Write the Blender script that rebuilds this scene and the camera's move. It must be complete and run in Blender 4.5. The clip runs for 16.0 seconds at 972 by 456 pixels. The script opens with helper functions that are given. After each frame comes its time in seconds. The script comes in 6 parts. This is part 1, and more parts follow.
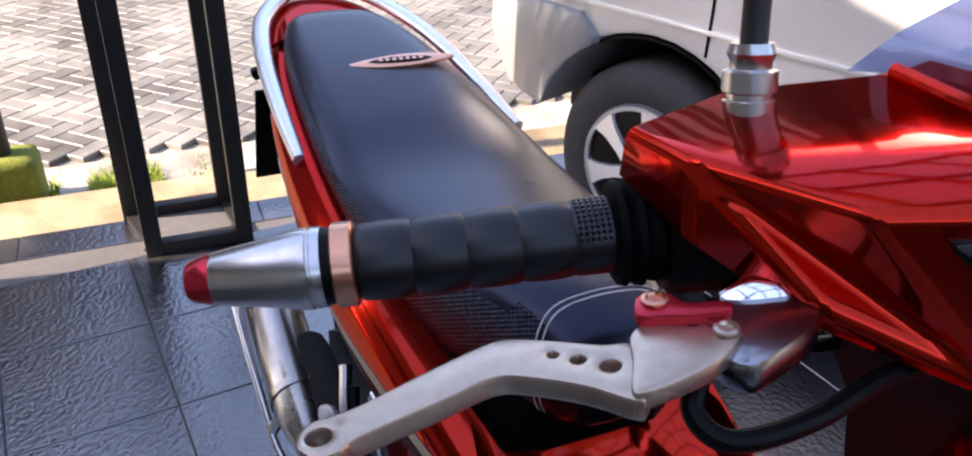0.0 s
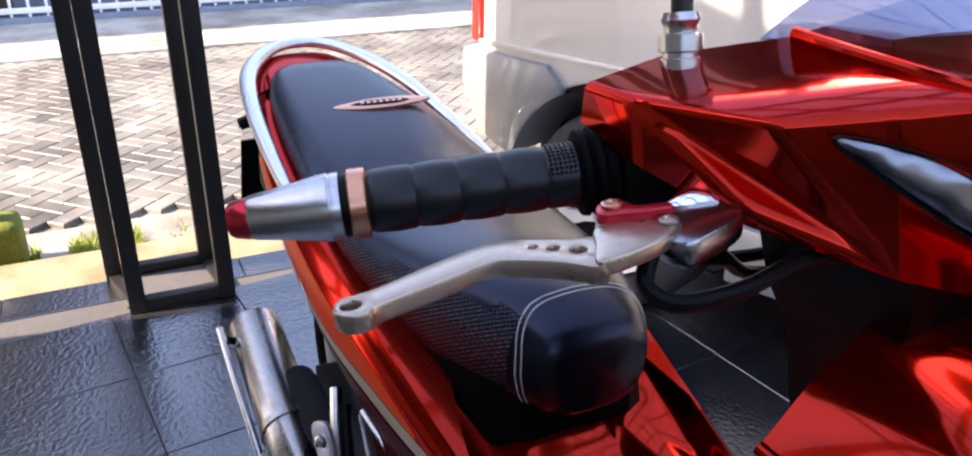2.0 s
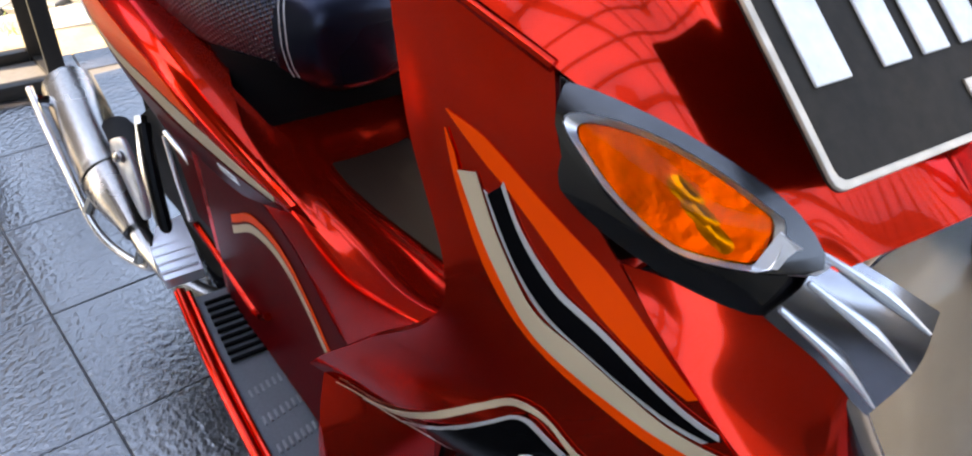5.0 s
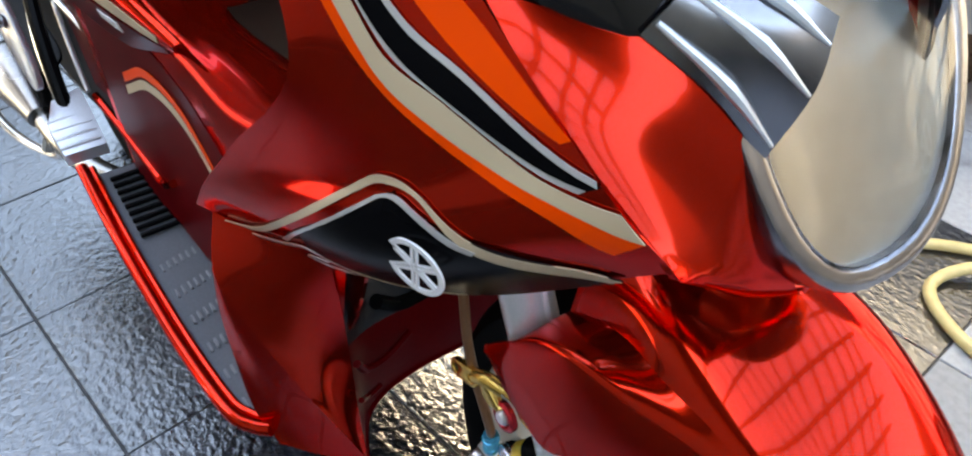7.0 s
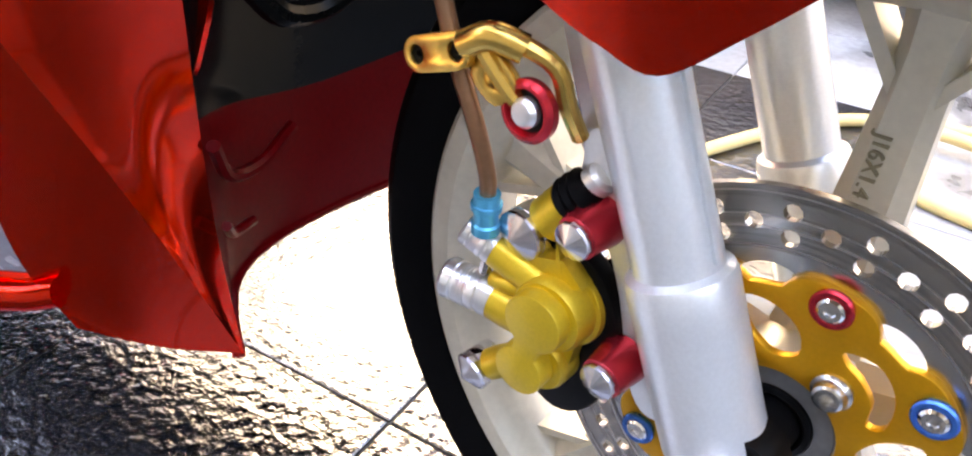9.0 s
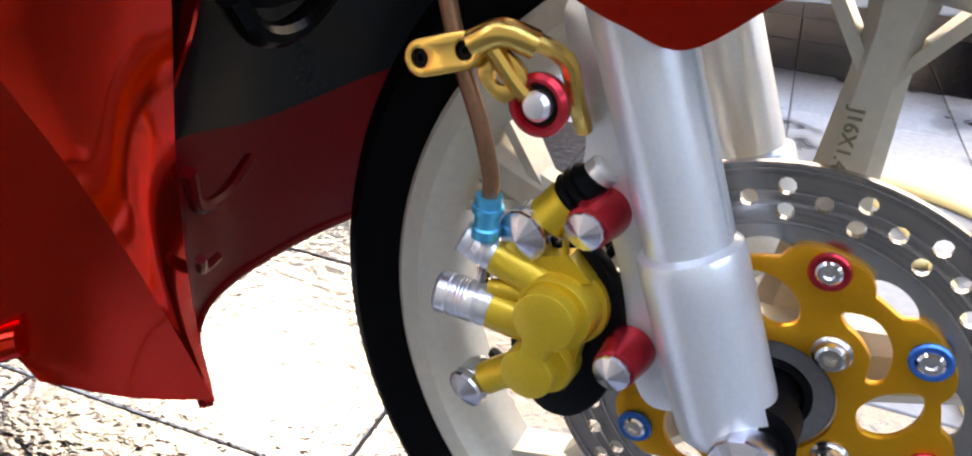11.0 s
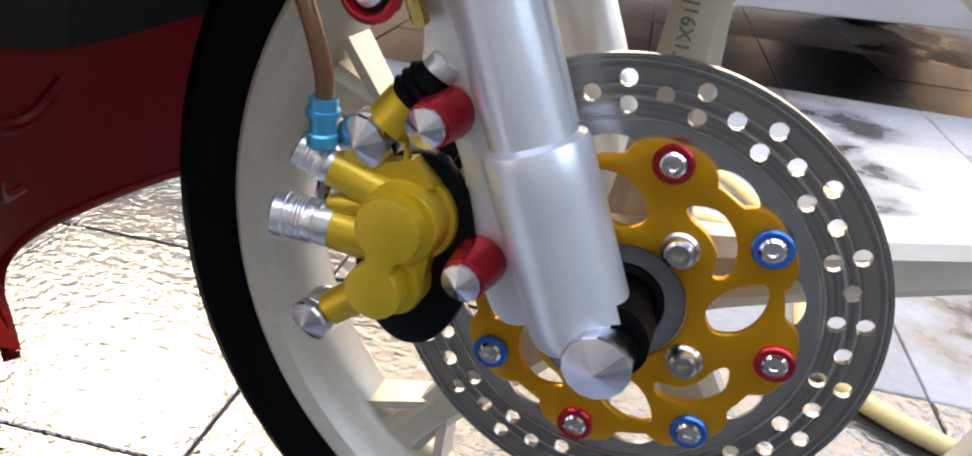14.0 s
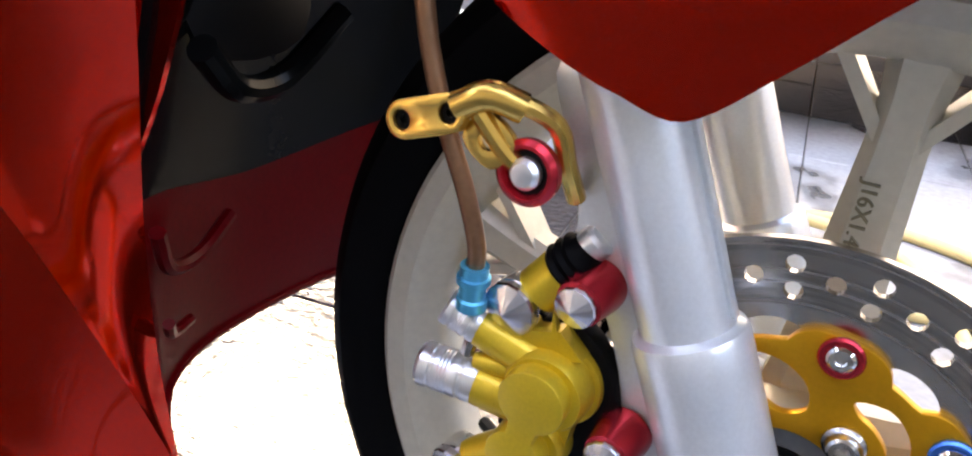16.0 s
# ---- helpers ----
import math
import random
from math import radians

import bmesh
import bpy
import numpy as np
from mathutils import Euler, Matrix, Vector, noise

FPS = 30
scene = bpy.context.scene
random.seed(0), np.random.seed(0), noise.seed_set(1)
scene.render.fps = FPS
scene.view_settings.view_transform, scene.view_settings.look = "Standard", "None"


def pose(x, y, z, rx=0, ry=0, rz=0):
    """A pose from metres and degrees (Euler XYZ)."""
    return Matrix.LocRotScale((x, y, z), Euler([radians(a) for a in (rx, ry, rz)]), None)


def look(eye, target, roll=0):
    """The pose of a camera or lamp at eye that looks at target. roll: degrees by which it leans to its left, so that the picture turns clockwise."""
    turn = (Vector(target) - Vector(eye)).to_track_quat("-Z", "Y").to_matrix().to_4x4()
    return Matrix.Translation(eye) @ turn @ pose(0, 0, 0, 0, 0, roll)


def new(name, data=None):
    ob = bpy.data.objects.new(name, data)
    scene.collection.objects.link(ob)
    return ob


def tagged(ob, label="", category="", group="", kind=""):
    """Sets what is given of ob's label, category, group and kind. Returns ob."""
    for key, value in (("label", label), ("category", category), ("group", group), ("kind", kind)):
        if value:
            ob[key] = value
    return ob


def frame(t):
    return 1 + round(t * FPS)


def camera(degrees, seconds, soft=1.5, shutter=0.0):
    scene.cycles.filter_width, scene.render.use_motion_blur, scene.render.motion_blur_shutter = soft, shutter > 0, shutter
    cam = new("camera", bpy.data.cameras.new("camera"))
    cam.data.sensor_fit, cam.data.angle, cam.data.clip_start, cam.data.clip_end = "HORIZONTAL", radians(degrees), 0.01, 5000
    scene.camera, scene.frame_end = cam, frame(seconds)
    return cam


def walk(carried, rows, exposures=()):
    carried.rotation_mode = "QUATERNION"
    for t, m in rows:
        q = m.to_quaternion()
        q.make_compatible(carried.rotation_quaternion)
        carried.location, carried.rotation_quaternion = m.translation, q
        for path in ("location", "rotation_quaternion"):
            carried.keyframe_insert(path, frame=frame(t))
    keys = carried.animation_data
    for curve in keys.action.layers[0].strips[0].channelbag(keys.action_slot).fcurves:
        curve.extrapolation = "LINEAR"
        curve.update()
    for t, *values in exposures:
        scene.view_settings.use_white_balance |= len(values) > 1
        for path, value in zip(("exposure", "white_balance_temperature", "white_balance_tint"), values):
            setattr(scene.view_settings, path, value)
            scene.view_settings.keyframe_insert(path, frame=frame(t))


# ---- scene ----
EXPOSURES = ((0.0, 2.5, 8200, 24), (2.2, 2.58, 8300, 23), (2.9, 2.85, 8400, 19), (3.6, 3.35, 9000, 16), (5.2, 3.45, 10000, 16), (7.3, 3.75, 10500, 9), (8.0, 4.15, 10900, 14), (8.5, 4.7, 11000, 19), (9.0, 4.7, 10600, 20), (9.7, 4.5, 10100, 18), (12.0, 4.25, 9500, 17), (14.5, 4.0, 9800, 17), (16.0, 4.4, 10000, 20))
# ---- camera ----
cam = camera(60.77, 16.0, 2.0)
PATH = [
    (0, (-0.1039, -0.4110, 1.1955), (-0.5800, -0.2012, 0.8966), 2.01),
    (0.5, (-0.0952, -0.4400, 1.1909), (-0.5703, -0.2049, 0.9098), 1.93),
    (1, (-0.0786, -0.4596, 1.1900), (-0.5566, -0.2113, 0.9257), 2.58),
    (1.5, (-0.0513, -0.4637, 1.1826), (-0.5338, -0.2171, 0.9250), 2.18),
    (2, (-0.0188, -0.4557, 1.1745), (-0.5089, -0.2201, 0.9209), 0.96),
    (2.5, (0.0165, -0.4476, 1.1669), (-0.4756, -0.2125, 0.9168), 0.51),
    (3, (0.0505, -0.4380, 1.1448), (-0.4265, -0.1850, 0.8831), 1.00),
    (3.5, (0.0778, -0.4267, 1.1242), (-0.3848, -0.1621, 0.8485), 0.82),
    (4, (0.1080, -0.4265, 1.1004), (-0.3380, -0.1478, 0.8115), 1.77),
    (4.5, (0.1283, -0.4050, 1.0702), (-0.2960, -0.1274, 0.7494), 1.42),
    (5, (0.1486, -0.3900, 1.0414), (-0.2549, -0.1191, 0.6896), 1.88),
    (5.2, (0.1564, -0.3843, 1.0316), (-0.2392, -0.1119, 0.6721), 1.94),
    (7.3, (0.1893, -0.3461, 0.8954), (-0.1750, -0.0748, 0.5035), 0.79),
    (7.5, (0.1729, -0.3492, 0.8595), (-0.1915, -0.0760, 0.4688), 0.60),
    (8, (0.1190, -0.3602, 0.7664), (-0.2331, -0.0622, 0.3826), 0.05),
    (8.5, (0.0653, -0.3603, 0.6382), (-0.2363, 0.0062, 0.2711), 2.89),
    (9, (0.0556, -0.3572, 0.5530), (-0.2420, 0.0418, 0.2179), 3.40),
    (9.5, (0.0553, -0.3660, 0.5146), (-0.2328, 0.0590, 0.2041), 4.07),
    (9.7, (0.0392, -0.3675, 0.5298), (-0.2314, 0.0594, 0.2065), 3.55),
    (11.8, (0.0026, -0.4381, 0.4946), (-0.2061, 0.0632, 0.2393), 5.91),
    (12, (0.0020, -0.4388, 0.4875), (-0.2011, 0.0623, 0.2274), 5.96),
    (12.5, (0.0014, -0.4290, 0.4800), (-0.1867, 0.0810, 0.2261), 6.28),
    (13, (0.0040, -0.4226, 0.4747), (-0.1688, 0.0932, 0.2216), 6.97),
    (13.5, (0.0130, -0.4168, 0.4649), (-0.1402, 0.1025, 0.2062), 7.38),
    (14, (0.0246, -0.4110, 0.4619), (-0.1167, 0.1135, 0.2072), 7.19),
    (14.5, (0.0184, -0.4099, 0.4765), (-0.1478, 0.1117, 0.2308), 6.15),
    (15, (0.0112, -0.4027, 0.4907), (-0.1734, 0.1147, 0.2495), 6.08),
    (15.5, (0.0028, -0.3919, 0.5010), (-0.2079, 0.1112, 0.2511), 5.98),
    (16, (0.0020, -0.3817, 0.5212), (-0.2351, 0.1065, 0.2654), 5.59),
]
walk(cam, [(t, look(eye, target, roll)) for t, eye, target, roll in PATH], EXPOSURES)
# ---- camera end ----

# ---- light ----
world = bpy.data.worlds.new("sky")
scene.world = world
world.use_nodes = True
SUN_ELEV, SUN_AZ = radians(36), radians(188)      # azimuth from +y towards +x
_nt = world.node_tree
_sky = _nt.nodes.new("ShaderNodeTexSky")
_sky.sky_type = 'NISHITA'
_sky.sun_disc = False
_sky.sun_elevation, _sky.sun_rotation = SUN_ELEV, SUN_AZ
_sky.air_density, _sky.dust_density, _sky.ozone_density = 1.0, 0.9, 4.0
# thin bright haze over the whole sky, on top of the clear-sky gradient
_haze = _nt.nodes.new("ShaderNodeMix")
_haze.data_type, _haze.blend_type = 'RGBA', 'ADD'
_haze.inputs["Factor"].default_value = 1.0
_haze.inputs["B"].default_value = (0.45, 0.72, 1.35, 1)
_nt.links.new(_sky.outputs[0], _haze.inputs["A"])
_nt.links.new(_haze.outputs["Result"], _nt.nodes["Background"].inputs[0])
_nt.nodes["Background"].inputs[1].default_value = 0.12
_l = bpy.data.lights.new("sun", 'SUN')
_l.energy, _l.angle, _l.color = 3.5, radians(0.6), (1.0, 0.96, 0.90)
sun = new("sun", _l)
_d = Vector((math.sin(SUN_AZ) * math.cos(SUN_ELEV), math.cos(SUN_AZ) * math.cos(SUN_ELEV), math.sin(SUN_ELEV)))
sun.matrix_world = look(_d * 20, (0, 0, 0))

# ---- materials ----
def base_mat(name, col, rough=0.5, metal=0.0, coat=0.0, spec=0.5):
    m = bpy.data.materials.new(name)
    m.use_nodes = True
    b = m.node_tree.nodes["Principled BSDF"]
    b.inputs["Base Color"].default_value = (*col, 1)
    b.inputs["Roughness"].default_value = rough
    b.inputs["Metallic"].default_value = metal
    b.inputs["Coat Weight"].default_value = coat
    b.inputs["Coat Roughness"].default_value = 0.03
    b.inputs["Specular IOR Level"].default_value = spec
    return m


def node(m, kind, **kw):
    n = m.node_tree.nodes.new(kind)
    for k, v in kw.items():
        if k in n.inputs:
            n.inputs[k].default_value = v
    return n


def wire(m, a, b):
    m.node_tree.links.new(a, b)


def grain(m, scale=60, col_amt=0.25, rough_amt=0.15, bump=0.1, dist=0.001, big=4.0, detail=4.0):
    """Adds two scales of variation to colour, roughness and relief."""
    b = m.node_tree.nodes["Principled BSDF"]
    co = node(m, "ShaderNodeTexCoord")
    fine = node(m, "ShaderNodeTexNoise", Scale=scale, Detail=detail)
    wide = node(m, "ShaderNodeTexNoise", Scale=big, Detail=3.0)
    for n in (fine, wide):
        wire(m, co.outputs["Object"], n.inputs["Vector"])
    c = b.inputs["Base Color"].default_value[:3]
    mix = node(m, "ShaderNodeMix")
    mix.data_type = 'RGBA'
    mix.inputs["A"].default_value = (*[v * (1 - col_amt) for v in c], 1)
    mix.inputs["B"].default_value = (*[min(1, v * (1 + col_amt)) for v in c], 1)
    av = node(m, "ShaderNodeMath")
    av.operation = 'ADD'
    wire(m, fine.outputs["Fac"], av.inputs[0])
    wire(m, wide.outputs["Fac"], av.inputs[1])
    sub = node(m, "ShaderNodeMath")
    sub.operation = 'SUBTRACT'
    sub.inputs[1].default_value = 0.5
    wire(m, av.outputs[0], sub.inputs[0])
    wire(m, sub.outputs[0], mix.inputs["Factor"])
    wire(m, mix.outputs["Result"], b.inputs["Base Color"])
    r = b.inputs["Roughness"].default_value
    mr = node(m, "ShaderNodeMapRange")
    mr.inputs["To Min"].default_value = max(0.02, r - rough_amt)
    mr.inputs["To Max"].default_value = min(1, r + rough_amt)
    wire(m, wide.outputs["Fac"], mr.inputs["Value"])
    wire(m, mr.outputs[0], b.inputs["Roughness"])
    if bump:
        bp = node(m, "ShaderNodeBump", Strength=bump, Distance=dist)
        wire(m, fine.outputs["Fac"], bp.inputs["Height"])
        wire(m, bp.outputs[0], b.inputs["Normal"])
    return m


def paint(name, col, metal=0.35):
    """Candy paint: a bright metallic ground under a clear glossy coat."""
    m = base_mat(name, col, 0.12, metal, 0.24)
    m.node_tree.nodes["Principled BSDF"].inputs["Coat IOR"].default_value = 1.45
    m.node_tree.nodes["Principled BSDF"].inputs["Coat Roughness"].default_value = 0.012
    m.node_tree.nodes["Principled BSDF"].inputs["Specular Tint"].default_value = (0.7, 0.03, 0.015, 1)
    grain(m, 900, 0.18, 0.03, 0.0, big=5)
    return m


RED = paint("candy_red_paint", (0.52, 0.0150, 0.005), 0.90)
# dark red plastic parts; also painted on the tunnel side as shade
DRED = grain(base_mat("dull_dark_red_and_tunnel_shade", (0.075, 0.0007, 0.0015), 0.32, 0.0, 0.0, 0.03), 300, 0.3, 0.1, 0.1, 0.0006, big=9)
ORANGE = base_mat("orange_decal", (0.85, 0.055, 0.003), 0.4, 0, 0.05, 0.1)
BEIGE = base_mat("beige_decal", (0.48, 0.36, 0.23), 0.4, 0, 0.1, 0.2)
BLACKD = base_mat("black_decal", (0.002, 0.002, 0.0025), 0.25, 0, 0.0, 0.04)
SILVERD = base_mat("silver_decal", (0.45, 0.43, 0.4), 0.3, 0.3, 0.8)
WHITED = base_mat("white_decal", (0.8, 0.8, 0.8), 0.35, 0, 0.6)
BLACK = grain(base_mat("black_plastic", (0.0022, 0.0022, 0.0025), 0.42, 0, 0, 0.1), 400, 0.2, 0.1, 0.15, 0.0004)
GREYP = grain(base_mat("dark_grey_plastic", (0.0025, 0.003, 0.0032), 0.20, 0, 0, 0.03), 300, 0.2, 0.1, 0.05, 0.0004)
BOARD = grain(base_mat("grey_floorboard_plastic", (0.085, 0.088, 0.095), 0.42), 300, 0.25, 0.1, 0.15, 0.0006)
TREAD = grain(base_mat("worn_tread_plastic", (0.17, 0.17, 0.175), 0.5), 300, 0.25, 0.1, 0.1, 0.0005)
MAT = grain(base_mat("brown_grey_mat", (0.013, 0.007, 0.005), 0.5, 0, 0, 0.05), 500, 0.2, 0.1, 0.3, 0.0005)
RUBBER = grain(base_mat("black_rubber", (0.0022, 0.0022, 0.0026), 0.6, 0, 0, 0.05), 300, 0.25, 0.1, 0.2, 0.0006)
GRIPR = grain(base_mat("grip_rubber", (0.004, 0.004, 0.005), 0.34, 0, 0, 0.4), 500, 0.25, 0.08, 0.15, 0.0003)
ALU = grain(base_mat("satin_aluminium", (0.72, 0.73, 0.75), 0.3, 0.85), 300, 0.08, 0.08, 0.05, 0.0003)
FORKS = grain(base_mat("silver_fork_paint", (0.72, 0.76, 0.78), 0.34, 0.60, 0.3), 500, 0.08, 0.06, 0.0)
LEVERM = grain(base_mat("worn_lever_alloy", (0.52, 0.40, 0.31), 0.3, 0.85), 200, 0.2, 0.1, 0.05, 0.0003, big=20)
CHROME = grain(base_mat("chrome", (0.85, 0.85, 0.86), 0.08, 1.0), 80, 0.06, 0.05, 0.0)
STEEL = grain(base_mat("brushed_steel", (0.55, 0.54, 0.53), 0.25, 1.0), 200, 0.15, 0.08, 0.08, 0.0003)
MUFFS = grain(base_mat("heat_darkened_steel", (0.30, 0.285, 0.27), 0.24, 1.0), 160, 0.25, 0.1, 0.08, 0.0003, big=9)
TURNED = base_mat("turned_steel", (0.62, 0.62, 0.68), 0.25, 1.0)
_b = TURNED.node_tree.nodes["Principled BSDF"]
_b.inputs["Anisotropic"].default_value = 0.85
_t = node(TURNED, "ShaderNodeTangent")
_t.direction_type, _t.axis = 'RADIAL', 'Y'
wire(TURNED, _t.outputs[0], _b.inputs["Tangent"])
DISCM = base_mat("lathe_turned_disc_steel", (0.36, 0.33, 0.31), 0.20, 1.0)
_b = DISCM.node_tree.nodes["Principled BSDF"]
_b.inputs["Anisotropic"].default_value = 0.9
_t = node(DISCM, "ShaderNodeTangent")
_t.direction_type, _t.axis = 'RADIAL', 'Y'
wire(DISCM, _t.outputs[0], _b.inputs["Tangent"])
# lathe rings of the disc: tone and gloss change with the distance from the axle
_g = node(DISCM, "ShaderNodeNewGeometry")
_s = node(DISCM, "ShaderNodeVectorMath")
_s.operation = 'SUBTRACT'
_s.inputs[1].default_value = (0.0, -0.010, 0.266)
_m = node(DISCM, "ShaderNodeVectorMath")
_m.operation = 'MULTIPLY'
_m.inputs[1].default_value = (1, 0, 1)
_r = node(DISCM, "ShaderNodeVectorMath")
_r.operation = 'LENGTH'
_n = node(DISCM, "ShaderNodeTexNoise", Scale=420.0, Detail=3.0)
_n.noise_dimensions = '1D'
_c = node(DISCM, "ShaderNodeMapRange")
_c.inputs["From Min"].default_value, _c.inputs["From Max"].default_value = 0.3, 0.7
_c.inputs["To Min"].default_value, _c.inputs["To Max"].default_value = 0.13, 0.30
_k = node(DISCM, "ShaderNodeMix")
_k.data_type = 'RGBA'
_k.inputs["A"].default_value, _k.inputs["B"].default_value = (0.22, 0.20, 0.19, 1), (0.60, 0.57, 0.54, 1)
wire(DISCM, _g.outputs["Position"], _s.inputs[0])
wire(DISCM, _s.outputs[0], _m.inputs[0])
wire(DISCM, _m.outputs[0], _r.inputs[0])
wire(DISCM, _r.outputs["Value"], _n.inputs["W"])
wire(DISCM, _n.outputs["Fac"], _c.inputs["Value"])
wire(DISCM, _c.outputs[0], _b.inputs["Roughness"])
wire(DISCM, _n.outputs["Fac"], _k.inputs["Factor"])
wire(DISCM, _k.outputs["Result"], _b.inputs["Base Color"])
# wheel paint darkened to stand for the shade round the raised letters
CASTL = grain(base_mat("shade_darkened_cast_paint", (0.22, 0.19, 0.12), 0.5, 0.2), 200, 0.3, 0.1, 0.1, 0.0004)
GOLDP = grain(base_mat("gold_caliper_paint", (0.64, 0.42, 0.03), 0.40, 0.55, 0.2), 600, 0.12, 0.06, 0.06, 0.0003)
GOLDA = grain(base_mat("orange_gold_anodised", (0.68, 0.30, 0.015), 0.38, 0.75), 500, 0.1, 0.06, 0.03, 0.0002)
BRASS = grain(base_mat("gold_bracket", (0.75, 0.46, 0.12), 0.25, 0.95), 300, 0.12, 0.08, 0.0)
REDA = grain(base_mat("red_anodised", (0.55, 0.025, 0.04), 0.25, 0.75), 300, 0.15, 0.08, 0.0)
BLUEA = grain(base_mat("blue_anodised", (0.02, 0.18, 0.6), 0.25, 0.7), 300, 0.15, 0.08, 0.0)
CYAN = grain(base_mat("blue_fitting", (0.02, 0.4, 0.62), 0.3, 0.6), 300, 0.15, 0.08, 0.0)
COPPER = grain(base_mat("copper", (0.72, 0.32, 0.2), 0.25, 0.95), 300, 0.15, 0.08, 0.0)
HOSEM = grain(base_mat("bronze_brake_hose", (0.24, 0.115, 0.06), 0.28, 0.6), 300, 0.2, 0.08, 0.0)
WHEELP = grain(base_mat("champagne_wheel_paint", (0.56, 0.53, 0.44), 0.4, 0.3, 0.2), 200, 0.12, 0.08, 0.08, 0.0004, big=12)
AMBER = base_mat("amber_lens", (1.0, 0.27, 0.001), 0.05, 0.0, 0.0, 0.15)
AMBER.node_tree.nodes["Principled BSDF"].inputs["Transmission Weight"].default_value = 0.97
AMBER.node_tree.nodes["Principled BSDF"].inputs["IOR"].default_value = 1.15
PIANO = base_mat("glossy_black_plastic", (0.004, 0.004, 0.0045), 0.10, 0, 0.3, 0.5)
CLEAR = base_mat("clear_lens", (0.95, 0.97, 1.0), 0.03)
CLEAR.node_tree.nodes["Principled BSDF"].inputs["Transmission Weight"].default_value = 1.0
CLEAR.node_tree.nodes["Principled BSDF"].inputs["IOR"].default_value = 1.2
SMOKE = base_mat("smoke_visor", (0.3, 0.33, 0.5), 0.05, 0, 1.0)
SMOKE.node_tree.nodes["Principled BSDF"].inputs["Alpha"].default_value = 0.75
PLATEB = grain(base_mat("plate_black_paint", (0.020, 0.016, 0.012), 0.5, 0.0, 0.0, 0.1), 120, 0.5, 0.15, 0.1, 0.0005, big=25)
PLATEW = grain(base_mat("plate_white_paint", (0.62, 0.61, 0.58), 0.45), 150, 0.18, 0.1, 0.1, 0.0004, big=30)
PLATEF = grain(base_mat("plate_worn_edge", (0.5, 0.42, 0.33), 0.4, 0.5), 90, 0.4, 0.15, 0.0)
DULLC = grain(base_mat("dull_reflector", (0.30, 0.30, 0.32), 0.22, 1.0), 60, 0.3, 0.1, 0.0)
LAMPIN = grain(base_mat("faceted_lamp_interior", (0.20, 0.205, 0.225), 0.16, 1.0), 60, 0.35, 0.08, 0.5, 0.004, big=30, detail=0.0)
BEZEL = grain(base_mat("dark_bezel_metal", (0.075, 0.075, 0.078), 0.18, 0.95), 60, 0.2, 0.1, 0.0)
SEALM = grain(base_mat("grey_bearing_seal", (0.16, 0.16, 0.16), 0.5, 0.5), 200, 0.25, 0.1, 0.1, 0.0004)
BOWL = grain(base_mat("satin_reflector_bowl", (0.36, 0.325, 0.265), 0.32, 0.9), 40, 0.15, 0.1, 0.0)
WINKR = grain(base_mat("bright_lamp_reflector", (0.92, 0.82, 0.62), 0.24, 0.85), 30, 0.3, 0.1, 0.6, 0.004, big=18)
STITCH = base_mat("pale_stitch", (0.45, 0.42, 0.4), 0.7)
STEELB = grain(base_mat("dark_steel_gate", (0.018, 0.017, 0.016), 0.5, 0.3), 90, 0.3, 0.1, 0.1, 0.0006)


def leather(name, dots):
    m = base_mat(name, (0.002, 0.002, 0.005), 0.30, 0, 0.04, 0.45)
    b = m.node_tree.nodes["Principled BSDF"]
    # blue put into the specular tint for the sky's sheen on the vinyl
    b.inputs["Specular Tint"].default_value = (0.62, 0.70, 1.0, 1)
    co = node(m, "ShaderNodeTexCoord")
    no = node(m, "ShaderNodeTexNoise", Scale=420.0, Detail=3.0)
    wire(m, co.outputs["Object"], no.inputs["Vector"])
    h = no.outputs["Fac"]
    bp = node(m, "ShaderNodeBump", Strength=0.12, Distance=0.0005)
    wire(m, h, bp.inputs["Height"])
    out = bp.outputs[0]
    if dots:
        vo = node(m, "ShaderNodeTexVoronoi", Scale=230.0, Randomness=0.0)
        mp = node(m, "ShaderNodeMapping")
        mp.inputs["Rotation"].default_value = (0.2, 0.6, 0.7)
        wire(m, co.outputs["Object"], mp.inputs["Vector"])
        wire(m, mp.outputs[0], vo.inputs["Vector"])
        b2 = node(m, "ShaderNodeBump", Strength=1.0, Distance=0.004)
        wire(m, vo.outputs["Distance"], b2.inputs["Height"])
        wire(m, bp.outputs[0], b2.inputs["Normal"])
        out = b2.outputs[0]
    wire(m, out, b.inputs["Normal"])
    wd = node(m, "ShaderNodeTexNoise", Scale=6.0, Detail=2.0)
    wire(m, co.outputs["Object"], wd.inputs["Vector"])
    mr = node(m, "ShaderNodeMapRange")
    mr.inputs["To Min"].default_value, mr.inputs["To Max"].default_value = 0.22, 0.36
    wire(m, wd.outputs["Fac"], mr.inputs["Value"])
    wire(m, mr.outputs[0], b.inputs["Roughness"])
    return m


VINYL = leather("black_vinyl", False)
CARBON = leather("perforated_black_vinyl", True)

